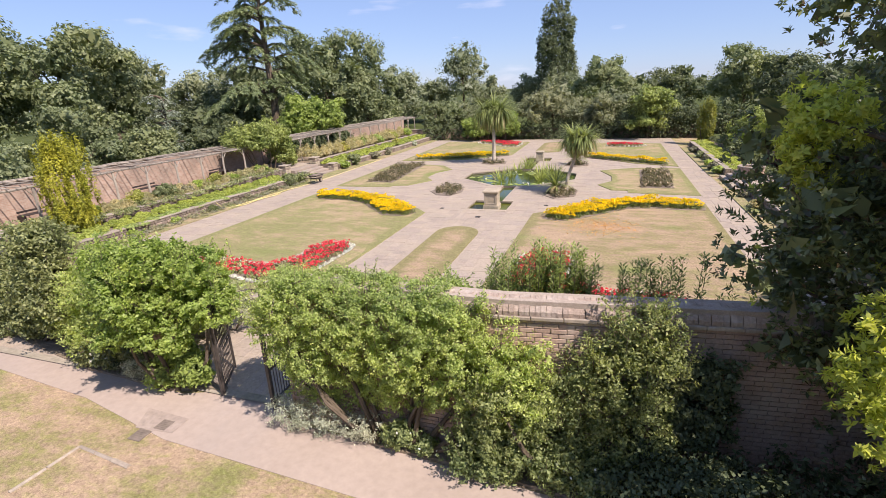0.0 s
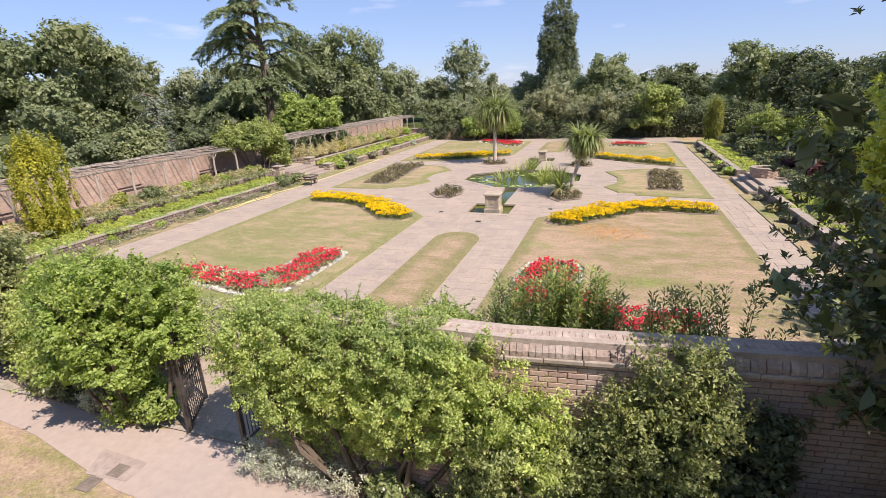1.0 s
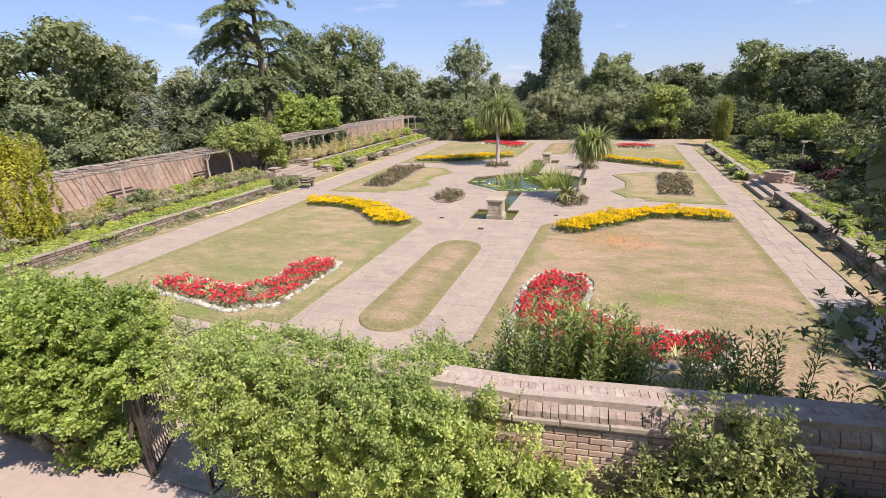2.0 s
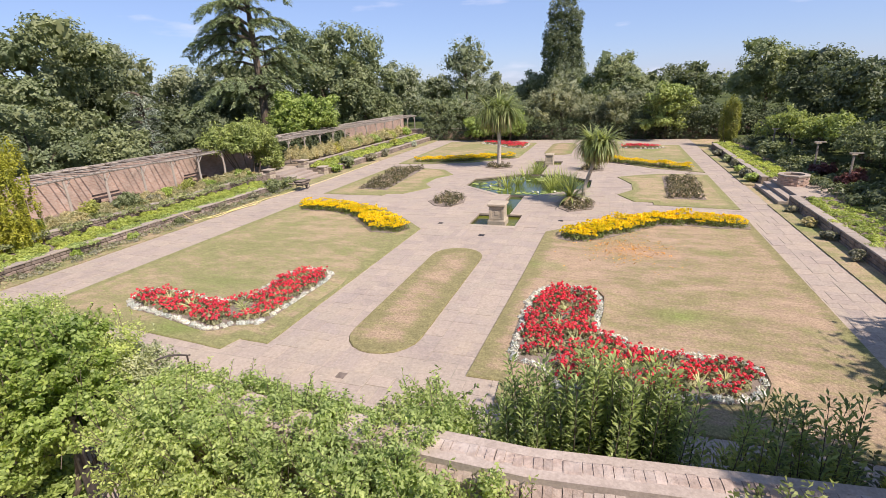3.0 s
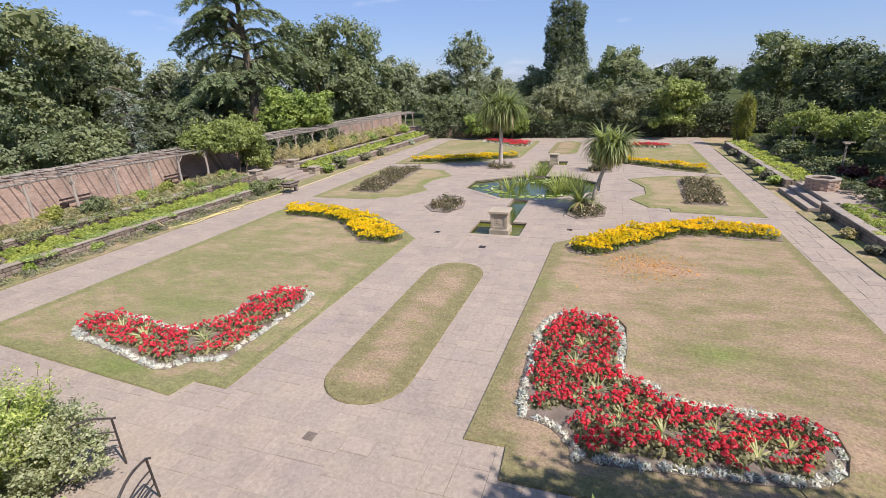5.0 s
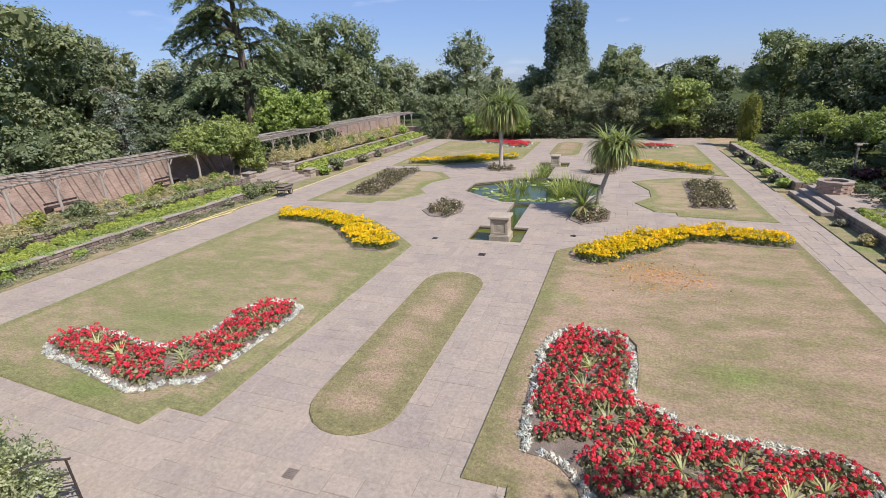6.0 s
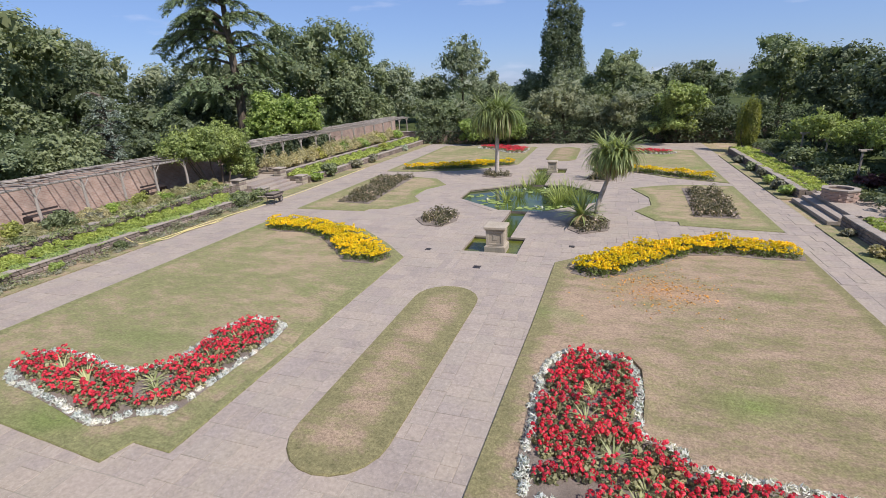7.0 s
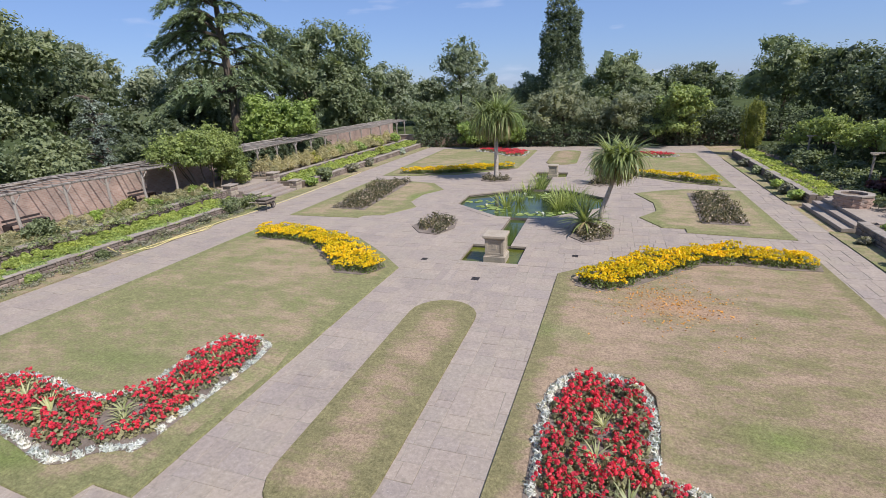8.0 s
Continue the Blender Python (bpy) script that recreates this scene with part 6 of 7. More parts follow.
# ---------------------------------------------------------------- beds on the west terrace
def bed_row(name, label, cat, x0, x1, y0, y1, z, h, spacing, n, leaf, width, mat, seed, **kw):
    """Low plants in a strip; one object, since no one could count them."""
    rng = np.random.default_rng(seed)
    blobs = []
    y = y0
    while y < y1:
        for x in np.arange(x0, x1, spacing):
            hh = h * rng.uniform(0.55, 1.15)
            blobs.append((x + rng.normal() * 0.12, y + rng.normal() * 0.15, z + hh * 0.35, spacing * rng.uniform(0.4, 0.7), spacing * rng.uniform(0.4, 0.7), hh * 0.6))
        y += spacing
    r = root(name, (x0 + x1) / 2, (y0 + y1) / 2, z, label, cat, kind="stuff")
    p, nr = cloud_local(blobs, n, rng)
    ok = p[:, 2] > z - 0.02
    ob = link_mesh("foliage", leaf_mesh(name, p[ok], nr[ok], leaf, width, rng), mat, r)
    ob.matrix_parent_inverse = Matrix.Translation(-r.location)
    return r

def cloud_local(blobs, n, rng):
    b = np.asarray(blobs)
    pick = rng.integers(0, len(b), n)
    d = unit(rng.normal(size=(n, 3)))
    d[:, 2] = np.abs(d[:, 2])
    p = b[pick, :3] + d * b[pick, 3:6] * rng.uniform(0.6, 1.1, (n, 1))
    nr = d + rng.normal(size=d.shape) * 0.5
    nr[:, 2] += 0.3
    return p, nr

bed_row("lime_bedding", "strip of lime-green low bedding plants", "bedding plants", -15.9, -14.7, 12, 28.5, 0.38, 0.24, 0.3, 38000, 0.115, 0.045, M["lime"], 111)
bed_row("far_bedding", "mixed yellow-green plants in the far raised bed", "bedding plants", -16.0, -14.7, 34.6, 56, 0.38, 0.4, 0.55, 12000, 0.2, 0.08, M["lime"], 112)
bed_row("dry_perennials", "dry straw-coloured perennials below the pergola", "perennials", -17.8, -16.7, 12, 29.2, 0.62, 0.5, 0.45, 32000, 0.24, 0.032, M["straw"], 113)
bed_row("tall_perennials", "tall straw and green perennials along the far pergola", "perennials", -17.9, -16.7, 34.6, 56, 0.62, 1.15, 0.55, 20000, 0.28, 0.04, M["straw"], 114)
bed_row("foot_plants", "sparse low plants at the retaining wall's foot", "plants", -14.15, -13.75, 12, 29, 0.04, 0.2, 0.4, 8000, 0.08, 0.03, M["lavender"], 115)
bed_row("foot_greens", "low green plants against the retaining wall", "plants", -14.15, -13.9, 12, 29, 0.04, 0.24, 1.2, 3000, 0.08, 0.035, M["privet"], 116)
bed_row("trailing_plants", "plants trailing over the low wall coping", "plants", -14.5, -14.25, 12, 29, 0.36, 0.2, 0.55, 9000, 0.09, 0.04, M["hedge"], 117)
bed_row("trailing_perennials", "straw and grey plants falling over the upper wall", "plants", -16.5, -16.1, 12, 29, 0.5, 0.35, 0.5, 12000, 0.13, 0.03, M["straw"], 119)
bed_row("green_perennials", "green perennials mixed through the upper bed", "perennials", -17.8, -16.2, 12, 29.2, 0.62, 0.34, 0.8, 10000, 0.14, 0.05, M["privet"], 118)
rb = random.Random(9)
SPOTS = ((-17.1, 13.5, 0.62, 0.55, "yellow_shrub"), (-16.9, 16.2, 0.62, 0.6, "lime"), (-17.2, 18.6, 0.62, 0.75, "yellow_shrub"), (-17.0, 20.4, 0.62, 0.85, "oak"), (-16.8, 21.6, 0.62, 0.5, "lavender"), (-17.2, 22.9, 0.62, 0.6, "shrub"),
         (-17.3, 24.4, 0.62, 0.7, "yellow_shrub"), (-17.0, 25.6, 0.62, 0.55, "shrub"), (-17.4, 26.9, 0.62, 0.6, "straw"), (-17.2, 28.6, 0.62, 0.65, "lime_tree"), 
         (-14.05, 15.6, 0.04, 0.3, "shrub"), (-14.0, 18.0, 0.04, 0.32, "hedge"), (-14.0, 20.4, 0.04, 0.35, "privet"), (-14.05, 23.2, 0.04, 0.38, "lavender"), (-14.0, 25.6, 0.04, 0.45, "lavender"), (-14.2, 27.6, 0.04, 0.62, "oak"), (-14.1, 28.7, 0.04, 0.55, "privet"),
         (-14.0, 30.1, 0.0, 0.35, "shrub"), (-14.0, 34.6, 0.04, 0.5, "shrub"), (-14.0, 36.6, 0.04, 0.75, "oak"), (-14.0, 40.0, 0.04, 0.55, "lavender"), (-14.0, 43.0, 0.04, 0.5, "lavender"), (-15.2, 47.5, 0.38, 0.5, "yellow_shrub"), (-14.2, 50.0, 0.04, 0.5, "silver"),
         (-17.0, 37.0, 0.62, 0.8, "straw"), (-17.0, 40.2, 0.62, 0.9, "yellow_shrub"), (-17.2, 43.5, 0.62, 0.95, "lime_tree"), (-17.0, 46.8, 0.62, 1.0, "hedge"), (-17.0, 50.5, 0.62, 1.0, "yellow_shrub"), (-16.8, 54.0, 0.62, 1.1, "shrub"))
WORDS = {"yellow_shrub": "rounded yellow-leaved shrub", "lime": "lime-green leafy clump", "oak": "dark green rounded bush", "lavender": "grey-mauve lavender clump", "shrub": "fresh green leafy bush", "straw": "dry straw-coloured clump", "lime_tree": "bright green leafy shrub", "hedge": "yellow-green leafy bush", "privet": "grey-green small-leaved bush", "silver": "silver-grey clump", "purple": "purple-leaved shrub", "willow": "soft grey-green shrub"}
def spot(x, y, z, s, key, seed):
    rng = np.random.default_rng(seed)
    s *= 0.68 if -18 < x < -16.5 else 0.66 if -14.3 < x < -13.9 and y < 27 else 0.65 if 12 < x < 13 else 0.85
    b = heap(rng, (x, y, z + s * 0.7), (s * 0.95, s * 1.05, s * 0.7), 9, s * 0.48, -0.4)
    far = 1.0 if y < 32 else 1.6
    shrub("garden_shrub", WORDS[key] + (" in the raised bed" if z > 0.2 else " at the low wall's foot"), "shrub", b, int(2200 * s / 0.6 / far), 0.13 * far * (0.8 + s * 0.3), 0.06 * far, M[key], seed, 0)
for i, (x, y, z, s, key) in enumerate(SPOTS):
    spot(x, y, z, s, key, 200 + i)

# east side: bedding, shrubs, pergola with climbers
bed_row("lime_bedding", "lime-green bedding plants behind the east wall", "bedding plants", 13.15, 14.5, 13, 28.4, 0.36, 0.16, 0.42, 11000, 0.12, 0.04, M["lime"], 121)
bed_row("far_bedding", "lime-green bedding plants along the far east wall", "bedding plants", 13.15, 14.4, 33.6, 49, 0.36, 0.16, 0.45, 9000, 0.14, 0.05, M["lime"], 122)
EAST = ((12.35, 25.0, 0.05, 0.36, "straw"), (12.35, 23.2, 0.05, 0.36, "lavender"), (12.35, 27.2, 0.05, 0.3, "lavender"), (12.4, 21.0, 0.05, 0.35, "lavender"), (12.35, 33.9, 0.05, 0.48, "hedge"), (12.35, 35.2, 0.05, 0.5, "lavender"), (12.35, 36.6, 0.05, 0.5, "hedge"), (12.4, 38.6, 0.05, 0.45, "lavender"), (12.4, 41.0, 0.05, 0.5, "privet"), (12.4, 44.0, 0.05, 0.5, "lavender"),
        (15.6, 33.8, 0.34, 0.6, "purple"), (15.6, 29.2, 0.34, 0.6, "privet"), (15.8, 31.2, 0.34, 0.7, "purple"), (15.4, 36.0, 0.34, 0.7, "oak"), (15.2, 38.6, 0.34, 0.8, "privet"), (15.0, 41.5, 0.34, 0.9, "oak"), (15.0, 44.5, 0.34, 0.9, "oak_dark"), (15.3, 26.5, 0.34, 0.8, "oak_dark"), (15.3, 23.5, 0.34, 0.9, "oak"), (15.2, 20.0, 0.34, 0.9, "oak"))
WORDS["oak_dark"] = "very dark green bush"
for i, (x, y, z, s, key) in enumerate(EAST):
    spot(x, y, z, s, key, 260 + i)
ep = root("pergola", 15.6, 38, 0.34, "pale timber posts of a pergola under climbers", "pergola")
for y in (31.0, 35.4, 39.6, 43.4):
    for nm, bx in (("post", (15.56, 15.64, y - 0.04, y + 0.04, 0.3, 1.9, 0.01)), ("capital", (15.48, 15.72, y - 0.08, y + 0.08, 1.9, 1.96, 0.01)), ("beam_end", (15.4, 15.95, y - 0.03, y + 0.03, 1.96, 2.02, 0.008))):
        ob = part(nm, box(bmesh.new(), *bx), M["pedestal"] if nm == "capital" else M["wood"], ep)
        ob.matrix_parent_inverse = Matrix.Translation(-ep.location)
for i, (x, y, z, rx, ry, rz, key) in enumerate(((16.6, 44.6, 2.2, 1.7, 2.2, 0.8, "vine"), (16.9, 38.2, 2.3, 1.7, 2.2, 0.9, "vine"), (17.2, 33.0, 2.0, 1.7, 2.4, 1.1, "oak"), (17.4, 27.5, 2.0, 1.7, 2.6, 1.2, "oak"), (17.0, 21.5, 1.9, 1.8, 3.0, 1.4, "oak"), (19.3, 36.0, 1.5, 1.6, 3.5, 1.3, "oak_dark"), (19.0, 44.0, 1.4, 1.6, 3.8, 1.2, "oak_dark"), (18.6, 50.5, 1.5, 2.2, 2.6, 1.3, "oak_dark"))):
    rng = np.random.default_rng(300 + i)
    shrub("pergola_climber", "spreading green climber heaped over the pergola", "climber", heap(rng, (x, y, z), (rx, ry, rz), 26, 0.5, -0.4), 6500, 0.2, 0.09, M[key], 310 + i, 6, sprays=120)

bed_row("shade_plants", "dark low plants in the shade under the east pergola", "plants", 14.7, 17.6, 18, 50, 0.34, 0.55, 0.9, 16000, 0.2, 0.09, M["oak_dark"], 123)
# leaves added over the lit brick to stand for the dark behind the pergola
shrub("wall_darkening_row", "dark climber leaves added to darken the wall behind the far pergola", "climber", [(-20.0 + r1.normal() * 0.08, y, 1.3 + r1.normal() * 0.25, 0.4, 0.8, 0.75) for y in np.arange(34.0, 47.5, 0.9)], 12000, 0.2, 0.12, M["oak_dark"], 765, 0)
petals = root("fallen_petals", 5.75, 20.9, 0.05, "scatter of orange fallen petals on the lawn", "petals", kind="stuff")
pr = np.random.default_rng(8)
pp = np.stack([pr.normal(0, 0.75, 420), pr.normal(0, 0.85, 420), pr.uniform(0.004, 0.02, 420)], 1)
pn = pr.normal(size=pp.shape) * 0.3
pn[:, 2] += 1
M["petal"] = foliage("orange_petals", (0.55, 0.25, 0.06), (0.70, 0.36, 0.10), 0.2, 0.1, 1.5, lift=1.0)
link_mesh("petal_scatter", leaf_mesh("petals", pp, pn, 0.06, 0.045, pr), M["petal"], petals)

# fastigiate golden yews
def yew(x, y, h, r, label, seed, n, mat):
    rng = np.random.default_rng(seed)
    b = []
    for k in range(16):
        a, q = rng.uniform(0, math.tau), r * math.sqrt(rng.random()) * 0.75
        hh = h * rng.uniform(0.86, 1.0) * (1 - 0.08 * q / r)
        b.append((x + q * math.cos(a), y + q * math.sin(a), hh * 0.52, r * 0.4, r * 0.4, hh * 0.49))
    return shrub("golden_yew", label, "yew", b, int(n * 0.7), 0.13, 0.045, mat, seed, 4, 0.3, 0.4, 0.5, shoots=60, reach=1.02, loose=0.06)

yew(-16.3, 15.0, 5.0, 1.05, "columnar golden yew with upright clipped stems", 321, 46000, M["yew"])
yew(14.0, 50.0, 4.3, 0.95, "columnar golden yew at the walk's far end", 322, 22000, M["yew_dull"])

# wheelbarrow, hose, labels
wb = root("wheelbarrow", -12.75, 28.55, 0.0, "dark loaded wheelbarrow standing on the walk", "wheelbarrow")
bm = bmesh.new()
tray = [(-0.32, -0.45), (0.32, -0.45), (0.34, 0.42), (-0.34, 0.42)]
lo = [bm.verts.new((x * 0.62, y * 0.7, 0.34)) for x, y in tray]
hi = [bm.verts.new((x, y, 0.62)) for x, y in tray]
for i in range(4):
    bm.faces.new((lo[i], lo[(i + 1) % 4], hi[(i + 1) % 4], hi[i]))
bm.faces.new(lo[::-1])
part("tray", bm, M["iron"], wb)
part("load", prism([(x * 0.9, y * 0.9) for x, y in tray], 0.45, 0.6), M["soil"], wb)
w = new("wheel")
w.location = (0, 0.5, 0.19)
w["label"] = "black rubber wheel"
w.parent = wb
bmw = bmesh.new()
tube(bmw, [(0, 0.15 * math.cos(k * math.tau / 16), 0.15 * math.sin(k * math.tau / 16)) for k in range(17)], 0.045, 8, False)
part("tyre", bmw, M["iron"], w)
part("rim", tube(bmesh.new(), [(-0.03, 0, 0), (0.03, 0, 0)], 0.12, 12), M["cap"], w)
for s in (-1, 1):
    part("handle", tube(bmesh.new(), [(s * 0.05, 0.5, 0.19), (s * 0.22, 0.1, 0.36), (s * 0.29, -0.95, 0.6)], 0.02, 6), M["cap"], wb)
    part("leg", tube(bmesh.new(), [(s * 0.23, -0.3, 0.4), (s * 0.25, -0.38, 0.0)], 0.018, 6), M["iron"], wb)

M["hose"] = grain("yellow_hose", (0.60, 0.50, 0.19), (0.70, 0.60, 0.28), 10, 0.5, 0.4, 0.1, 0.002)
hose = root("garden_hose", -13.4, 24, 0.05, "pale yellow garden hose lying along the verge", "hose")
hp = [(-13.9, 20.6, 0.46), (-13.75, 21.0, 0.07), (-13.5, 21.5, 0.07), (-13.15, 21.9, 0.07), (-13.25, 23.0, 0.07), (-13.1, 24.4, 0.07), (-13.35, 25.6, 0.07), (-13.2, 27.4, 0.03), (-13.05, 31, 0.03), (-13.15, 35, 0.03), (-13.25, 40, 0.03)]
hq = [(-13.5, 21.6, 0.07), (-13.3, 23.4, 0.07), (-13.05, 24.6, 0.05), (-13.3, 25.2, 0.07), (-13.45, 24.0, 0.07), (-13.4, 22.6, 0.07)]
for pts in (hp, hq):
    dense = []
    for i in range(len(pts) - 1):
        p0, p1, p2, p3 = (Vector(pts[max(i - 1, 0)]), Vector(pts[i]), Vector(pts[i + 1]), Vector(pts[min(i + 2, len(pts) - 1)]))
        for k in range(5):
            t = k / 5
            dense.append(0.5 * (2 * p1 + (p2 - p0) * t + (2 * p0 - 5 * p1 + 4 * p2 - p3) * t * t + (3 * p1 - p0 - 3 * p2 + p3) * t ** 3))
    dense.append(Vector(pts[-1]))
    ob = part("hose", tube(bmesh.new(), dense, 0.017, 6), M["hose"], hose)
    ob.matrix_parent_inverse = Matrix.Translation(-hose.location)
for x, y in ((-14.0, 19.3), (-14.05, 21.9)):
    s = root("plant_label", x, y, 0.05, "small blank white plant label on a stake", "label", "plant labels")
    part("stake", tube(bmesh.new(), [(0, 0, 0), (0, 0, 0.22)], 0.01, 6), M["wood"], s)
    part("plate", box(bmesh.new(), -0.01, 0.01, -0.07, 0.07, 0.16, 0.28, 0.003), M["cap"], s)

# ---------------------------------------------------------------- trees beyond the walls
TREES = (
    ("broadleaf_tree", "large spreading broadleaved tree behind the west wall", -37.5, 31, 13.2, 5.7, "oak", 16000, 0.42, 0.06),
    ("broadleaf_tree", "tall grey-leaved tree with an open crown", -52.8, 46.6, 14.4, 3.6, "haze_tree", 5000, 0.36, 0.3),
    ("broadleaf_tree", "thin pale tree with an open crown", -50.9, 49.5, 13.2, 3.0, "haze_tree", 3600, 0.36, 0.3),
    ("broadleaf_tree", "dark tree filling in behind the wall", -45, 42, 9.5, 6.0, "oak_dark", 11000, 0.42, 0.05),
    ("broadleaf_tree", "dark tree at the garden's near corner", -40, 22, 9.5, 5.5, "oak", 11000, 0.42, 0.05),
    ("broadleaf_tree", "leafy young tree close behind the wall", -26.5, 22.5, 5.2, 3.3, "oak", 13000, 0.28, 0.05),
    ("broadleaf_tree", "leafy bush-like tree behind the pergola", -24.6, 26.5, 4.0, 2.8, "oak", 12000, 0.28, 0.03),
    ("broadleaf_tree", "low dark leafy tree behind the pergola", -24.5, 33.5, 4.1, 2.8, "oak_dark", 10000, 0.28, 0.03),
    ("broadleaf_tree", "leafy tree behind the wall's near end", -26.0, 15.5, 5.0, 3.3, "oak", 11000, 0.28, 0.04),
    ("broadleaf_tree", "dense dark undergrowth tree", -33.0, 40.0, 5.5, 4.5, "oak_dark", 10000, 0.36, 0.03),
    ("broadleaf_tree", "huge rounded oak behind the cedar", -31.0, 62.0, 13.9, 7.4, "oak", 20000, 0.46, 0.08),
    ("broadleaf_tree", "lower spreading oak bough tree", -24.5, 60.0, 8.5, 4.8, "oak", 11000, 0.44, 0.05),
    ("broadleaf_tree", "bright green sunlit tree behind the pergola", -21.5, 42.5, 6.4, 3.5, "lime_tree", 13000, 0.32, 0.04),
    ("broadleaf_tree", "dense dark tree close behind the cedar", -42.0, 58.0, 10.5, 5.6, "oak_dark", 12000, 0.4, 0.03),
    ("broadleaf_tree", "grey-green tree filling in beside the cedar", -41.5, 49.5, 9.6, 4.6, "haze_tree", 9000, 0.4, 0.04),
    ("broadleaf_tree", "low dark tree below the cedar", -33.5, 44.5, 7.6, 3.6, "oak_dark", 8000, 0.38, 0.03),
    ("broadleaf_tree", "dark tree in the distance", -33.0, 50.0, 5.5, 4.0, "oak_dark", 10000, 0.44, 0.03),
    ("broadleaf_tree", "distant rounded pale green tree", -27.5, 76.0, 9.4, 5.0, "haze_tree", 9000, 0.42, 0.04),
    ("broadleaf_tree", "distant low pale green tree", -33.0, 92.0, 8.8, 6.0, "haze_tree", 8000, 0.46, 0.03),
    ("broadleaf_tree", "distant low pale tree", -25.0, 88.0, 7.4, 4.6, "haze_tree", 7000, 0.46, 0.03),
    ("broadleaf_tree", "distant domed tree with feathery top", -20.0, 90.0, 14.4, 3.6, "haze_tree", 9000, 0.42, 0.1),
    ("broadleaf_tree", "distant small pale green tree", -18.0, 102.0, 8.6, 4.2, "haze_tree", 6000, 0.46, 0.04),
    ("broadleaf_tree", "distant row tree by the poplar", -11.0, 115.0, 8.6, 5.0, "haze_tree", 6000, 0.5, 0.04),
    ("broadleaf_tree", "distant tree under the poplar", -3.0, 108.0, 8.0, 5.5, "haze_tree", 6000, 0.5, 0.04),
    ("willow_tree", "soft grey-green willow over the far wall", -0.3, 58.0, 6.0, 4.0, "willow", 14000, 0.26, 0.06),
    ("willow_tree", "low grey-green willow beside the far wall", 4.6, 57.5, 5.0, 3.4, "willow", 11000, 0.26, 0.06),
    ("broadleaf_tree", "far rounded green tree", 5.5, 82.0, 10.0, 5.8, "oak", 11000, 0.42, 0.05),
    ("broadleaf_tree", "far low round tree", 14.8, 85.0, 8.0, 5.4, "oak_dark", 10000, 0.42, 0.05),
    ("broadleaf_tree", "sunlit large-leaved tree by the far wall", 9.7, 55.6, 5.3, 2.7, "vine", 10000, 0.34, 0.02),
    ("broadleaf_tree", "dark bushy tree at the far corner", 12.3, 58.5, 4.2, 2.8, "oak_dark", 8000, 0.3, 0.03),
    ("broadleaf_tree", "broad dark tree east of the garden", 20.2, 66.0, 9.4, 4.8, "oak", 12000, 0.38, 0.04),
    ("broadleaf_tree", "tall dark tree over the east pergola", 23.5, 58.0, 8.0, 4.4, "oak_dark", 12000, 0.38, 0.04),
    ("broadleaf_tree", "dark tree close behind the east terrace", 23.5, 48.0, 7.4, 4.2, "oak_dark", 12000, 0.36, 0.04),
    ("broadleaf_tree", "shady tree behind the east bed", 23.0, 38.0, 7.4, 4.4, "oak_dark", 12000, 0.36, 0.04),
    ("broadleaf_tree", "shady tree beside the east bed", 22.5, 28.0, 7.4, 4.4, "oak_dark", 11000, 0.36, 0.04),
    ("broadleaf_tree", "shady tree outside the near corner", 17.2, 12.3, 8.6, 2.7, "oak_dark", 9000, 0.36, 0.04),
    ("broadleaf_tree", "leafy bush-tree at the far wall", -13.5, 58.5, 4.7, 3.0, "oak", 9000, 0.3, 0.03),
    ("broadleaf_tree", "lime-green shrub tree at the far wall", -8.6, 54.9, 2.7, 1.7, "lime_tree", 5000, 0.26, 0.03),
    ("broadleaf_tree", "lime-green low tree by the palm", -5.2, 55.0, 3.1, 1.9, "lime_tree", 5000, 0.26, 0.03),
    ("broadleaf_tree", "grey-green bush in the far corner", -10.8, 60.5, 4.0, 2.6, "willow", 7000, 0.28, 0.03),
)
# out-of-view trees, added to block low sky and darken the shaded wall
TREES += tuple(("broadleaf_tree", "unseen tree added close behind the outer path to cut sky light", x, y, h, 4.0, "oak_dark", 9000, 0.5, 0.05) for x, y, h in ((16.5, -1.2, 9.2), (10.5, -5.0, 8.5), (18.5, 5.2, 9.5)))
TREES += tuple(("broadleaf_tree", "unseen broad tree added behind the outer path to block low sky", x, y, h, 4.6, "oak_dark", 5000, 0.6, 0.08) for x, y, h in ((19.5, 2.5, 9.5), (21.0, -6.5, 10.0), (13.0, -12.0, 10.0), (3.0, -17.0, 10.0), (-9.0, -15.0, 9.0)))
for i, (name, label, x, y, h, rad, key, n, leaf, low) in enumerate(TREES):
    tree(name, label, x, y, h, rad, M[key], 400 + i, int(n * 1.02), leaf * 1.06, 0.05 * rad + 0.05, low)

# poplar: several narrow upright columns of leaves
rp = np.random.default_rng(501)
pop = root("poplar_tree", -6.0, 110.0, 0.0, "very tall slender dark poplar with twin tops", "tree")
cols = []
for dx, top, w in ((-1.6, 19.5, 1.5), (-0.2, 23.2, 1.7), (1.0, 20.5, 1.6), (2.2, 22.2, 1.5), (3.1, 19.0, 1.3), (-2.6, 15.0, 1.3), (3.6, 13.0, 1.5), (0.6, 17.0, 2.4)):
    for z in np.arange(4.0, top, 1.5):
        k = 1.0 - max(0.0, (z - top * 0.82) / (top * 0.18)) * 0.45
        cols.append((dx + rp.normal() * 0.25, rp.normal() * 0.6, z, w * k * rp.uniform(0.7, 1.1), w * k, 1.5 * rp.uniform(0.8, 1.3)))
p, nr = cloud(cols, 46000, rp, 0.4, 0.45, 0.3, shoots=50, reach=1.1)
link_mesh("crown", leaf_mesh("poplar", p, nr, 0.34, 0.26, rp, corners=3), M["poplar"], pop)
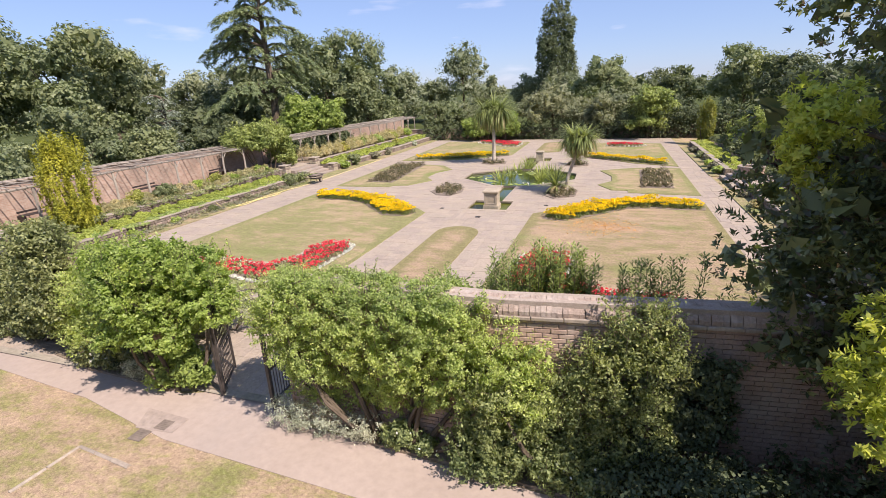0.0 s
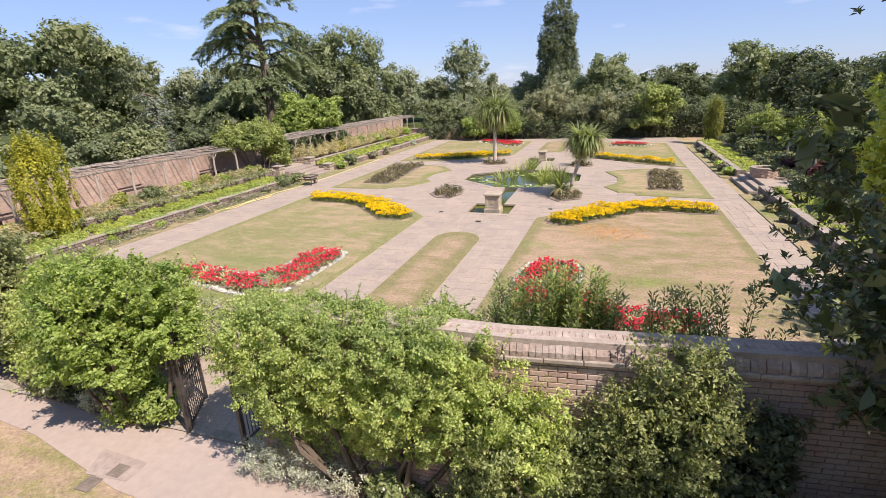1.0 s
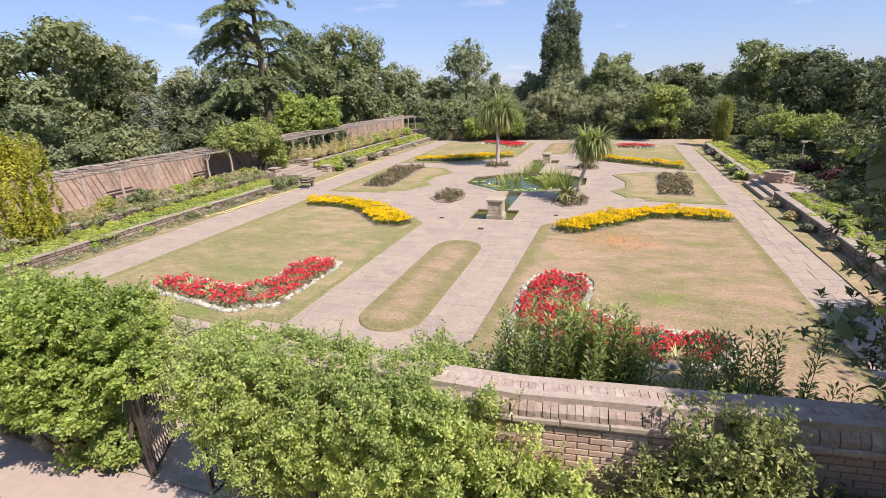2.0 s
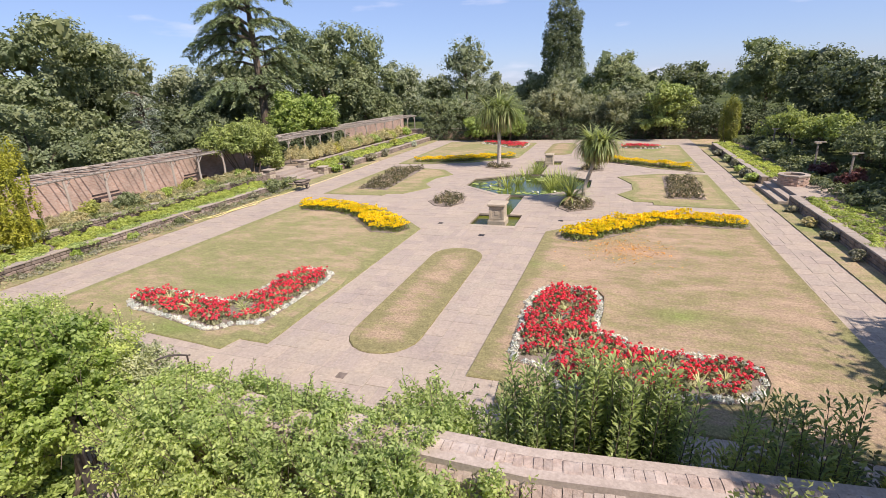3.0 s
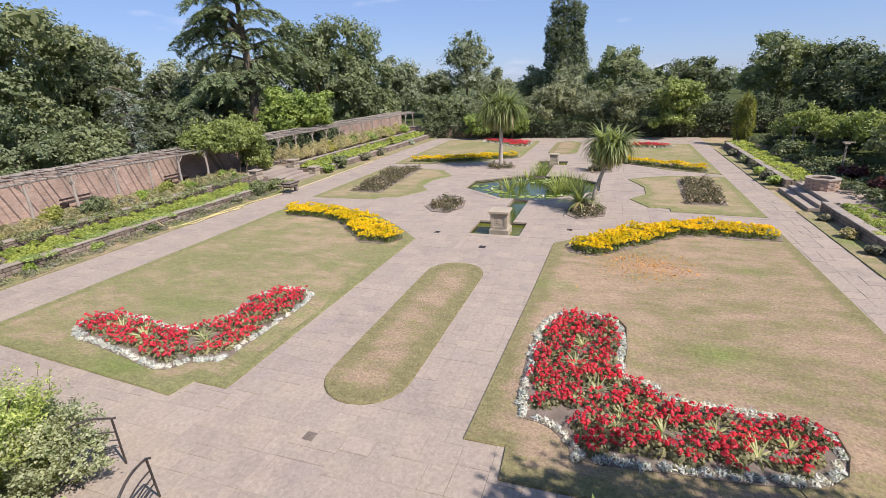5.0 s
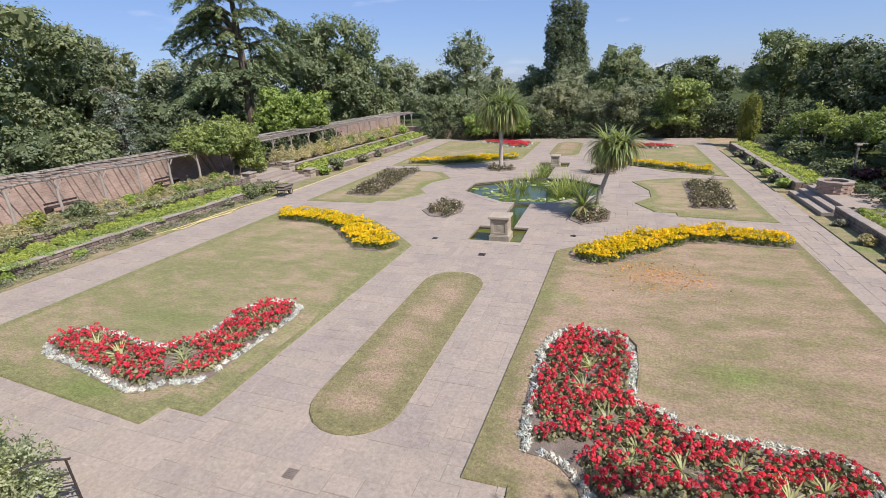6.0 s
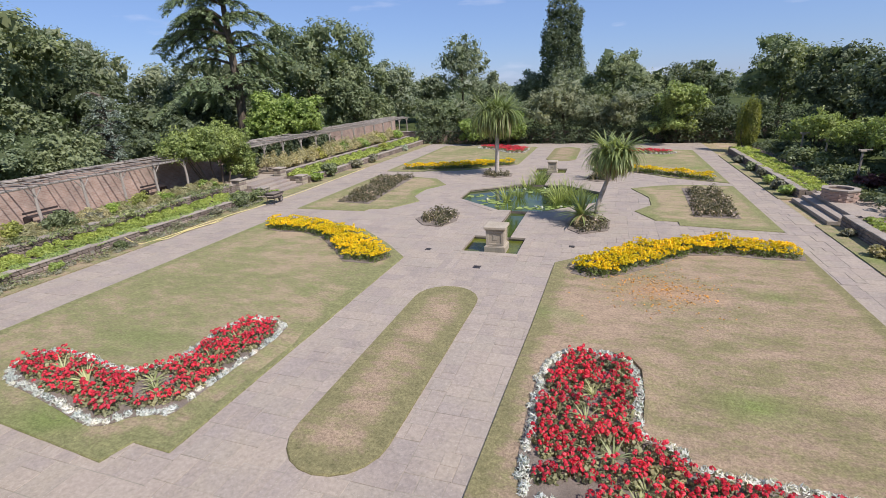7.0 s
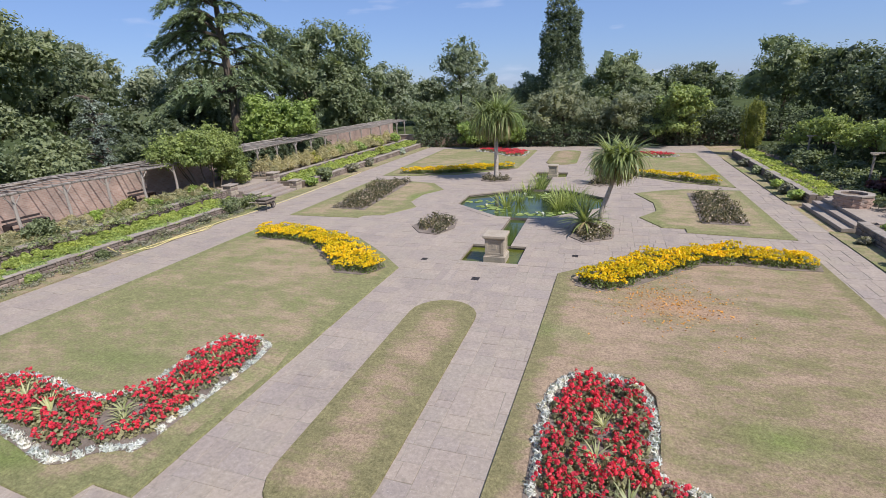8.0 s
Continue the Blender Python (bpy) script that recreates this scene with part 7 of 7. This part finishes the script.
part("trunk", tube(bmesh.new(), [(0, 0, -0.1), (0, 0, 10), (0, 0, 20)], [0.5, 0.35, 0.05], 8), M["bark"], pop)

# cedar: tiers of boughs whose side sprays droop at their tips
def cedar(x, y, h, reach, mat, label, seed, tiers, n, leaf, trunk, low):
    rng = np.random.default_rng(seed)
    t = root("cedar_tree", x, y, 0.0, label, "tree")
    part("trunk", tube(bmesh.new(), [(0, 0, -0.1), (0.1, 0, h * 0.3), (-0.1, 0.1, h * 0.65), (0, 0, h)], [trunk, trunk * 0.8, trunk * 0.5, 0.04], 10), M["bark"], t)
    limbs = bmesh.new()
    pos, nrm, way = [], [], []
    for k in range(tiers):
        u = k / (tiers - 1)
        z0 = h * (low + (0.98 - low) * u)
        R = reach * (1 - 0.62 * u ** 2.2) * rng.uniform(0.75, 1.1)
        for j in range(5):
            a = j * math.tau / 5 + rng.uniform(-0.5, 0.5) + k * 0.9
            L = R * rng.uniform(0.5, 1.15) * (1.0 - 0.3 * math.cos(a - 0.3)) * (1.0 - 0.7 * max(0.0, math.cos(a + 0.9)))
            z = z0 + rng.uniform(-0.5, 0.5) * h / tiers
            d = np.array([math.cos(a), math.sin(a), 0.0])
            w = np.array([-d[1], d[0], 0.0])
            lift, fall = rng.uniform(0.15, 0.4) * L, rng.uniform(0.7, 1.2) * L
            at = lambda s: d * L * s + np.array([0, 0, z + lift * s * (2 - s) - fall * max(0.0, s - 0.45) ** 1.5])
            tube(limbs, [tuple(at(s)) for s in (0, 0.3, 0.6, 0.85, 1.0)], [0.13, 0.1, 0.06, 0.03, 0.01], 5)
            m = max(7, int(L * 3.4))
            for q in range(m):
                s = 0.2 + 0.8 * q / (m - 1)
                side = 1 if q % 2 else -1
                l2 = (0.45 + 0.24 * L * (1.1 - s) ** 0.6) * rng.uniform(0.7, 1.3)
                c = at(s)
                out = d * rng.uniform(0.5, 0.9) + w * side * rng.uniform(0.5, 1.0)
                out /= np.linalg.norm(out)
                cnt = max(5, int(n * l2))
                v = rng.uniform(0.0, 1.0, cnt)
                hang = -rng.uniform(0.45, 0.9) * l2
                pp = c + out * (l2 * v)[:, None] + np.stack([rng.normal(0, 0.1, cnt), rng.normal(0, 0.1, cnt), hang * v ** 2 + rng.normal(0, 0.05, cnt)], 1)
                pos.append(pp)
                ww = out + np.stack([np.zeros(cnt), np.zeros(cnt), 2 * hang / l2 * v], 1) + rng.normal(size=(cnt, 3)) * 0.35
                way.append(ww)
                nrm.append(np.array([0, 0, 1.0]) + out * 0.5 * v[:, None] + rng.normal(size=(cnt, 3)) * 0.3)
    link_mesh("foliage", leaf_mesh("cedar", np.concatenate(pos), np.concatenate(nrm), leaf, leaf * 0.34, rng, np.concatenate(way), corners=3), mat, t)
    part("bough_work", limbs, M["bark"], t)
    return t

cedar(-25.4, 41.9, 17.6, 6.9, M["cedar"], "tall cedar with tiered drooping boughs", 511, 12, 82, 0.28, 0.46, 0.3)
cedar(-30.8, 34.0, 6.0, 2.3, M["blue_cedar"], "small blue-grey cedar with drooping boughs", 512, 8, 40, 0.2, 0.2, 0.2)

# far woodland that closes the view all round
woods = root("far_woods", 0, 0, 0, "continuous distant woodland beyond the gardens", "woods", kind="stuff")
rw = np.random.default_rng(601)
wb_ = []
for a in np.arange(0, 360, 2.2):
    R = rw.uniform(125, 160) if not (150 < a < 210) else rw.uniform(60, 80)
    hh = rw.uniform(4.0, 6.5)
    wb_.append((R * math.sin(radians(a)), 25 + R * math.cos(radians(a)), hh * 0.55, 4.2, 4.2, hh * 0.55))
p, nr = cloud(wb_, 26000, rw, 0.4, 0.5, 0.4)
# haze over the far woods comes from the leaf colour
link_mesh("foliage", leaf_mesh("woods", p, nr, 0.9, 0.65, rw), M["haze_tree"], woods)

# ---------------------------------------------------------------- pieces last: bricks, coping bricks, slabs
facing(wall_mid, 0.84, 4.5, 0.02, 2.5, (0, 0, 0, 0))
facing(wall_right, 4.6, 10.0, 0.02, 2.5, (4.75, 6.6, 1.5, 2.5))
facing(wall_left, -7.0, -2.4, 0.02, 2.5, (0, 0, 0, 0))
coping(wall_mid, 3.0, 4.5)
coping(wall_right, 4.52, 9.5)
for wall, spans in ((wall_mid, ((0.72, 3.0),)), (wall_right, ((9.5, 16.0),)), (wall_left, ((-16.0, -2.35),))):
    core = bmesh.new()
    for xa, xb in spans:
        x = xa + 0.05
        while x < xb - 0.05:
            box(core, x - 0.035, x + 0.035, 6.66, 7.07, 2.575, 2.78 + random.uniform(-0.008, 0.008), 0.012)
            x += 0.08
    ob = part("far_coping", core, M["cap_brick"], wall)
    ob["kind"] = "stuff"

def split(r, rng, out):
    x0, x1, y0, y1 = r
    w, d = x1 - x0, y1 - y0
    lim = rng.choice((0.5, 0.68, 0.9))
    if w <= lim and d <= lim:
        out.append(r)
        return
    if w > d * rng.uniform(0.7, 1.3):
        k = x0 + w * rng.choice((0.4, 0.5, 0.6)) if w < 2 else x0 + round(w * rng.uniform(0.4, 0.6) / 0.15) * 0.15
        split((x0, k, y0, y1), rng, out)
        split((k, x1, y0, y1), rng, out)
    else:
        k = y0 + d * rng.choice((0.4, 0.5, 0.6)) if d < 2 else y0 + round(d * rng.uniform(0.4, 0.6) / 0.15) * 0.15
        split((x0, x1, y0, k), rng, out)
        split((x0, x1, k, y1), rng, out)

srng = random.Random(77)
slabs = []
split((-13.35, 11.85, 7.1, 55.5), srng, slabs)
lawn_polys = list(LAWNS.values()) + list(STRIPS.values())
rest, count = bmesh.new(), 0
for x0, x1, y0, y1 in slabs:
    c = ((x0 + x1) / 2, (y0 + y1) / 2)
    cs = ((x0, y0), (x1, y0), (x1, y1), (x0, y1))
    if any(inside(c, L) and all(inside(q, L) for q in cs) for L in lawn_polys):
        continue
    g = 0.004
    j = lambda: srng.uniform(-0.003, 0.004)
    poly = [(x0 + g + j(), y0 + g + j()), (x1 - g + j(), y0 + g + j()), (x1 - g + j(), y1 - g + j()), (x0 + g + j(), y1 - g + j())]
    top = 0.014 + srng.uniform(-0.006, 0.006)
    for q in cut([poly]):
        if len(q) < 3:
            continue
        if count < 300 and 7.5 < c[1] < 14.5 and -5.5 < c[0] < 3.6:
            part("slab", prism(q, -0.01, top, None, 0.006), M["slab"], paving)
            count += 1
        else:
            prism(q, -0.01, top, rest, 0.006)
ob = part("slabs", rest, M["slab"], paving)
ob["kind"] = "stuff"
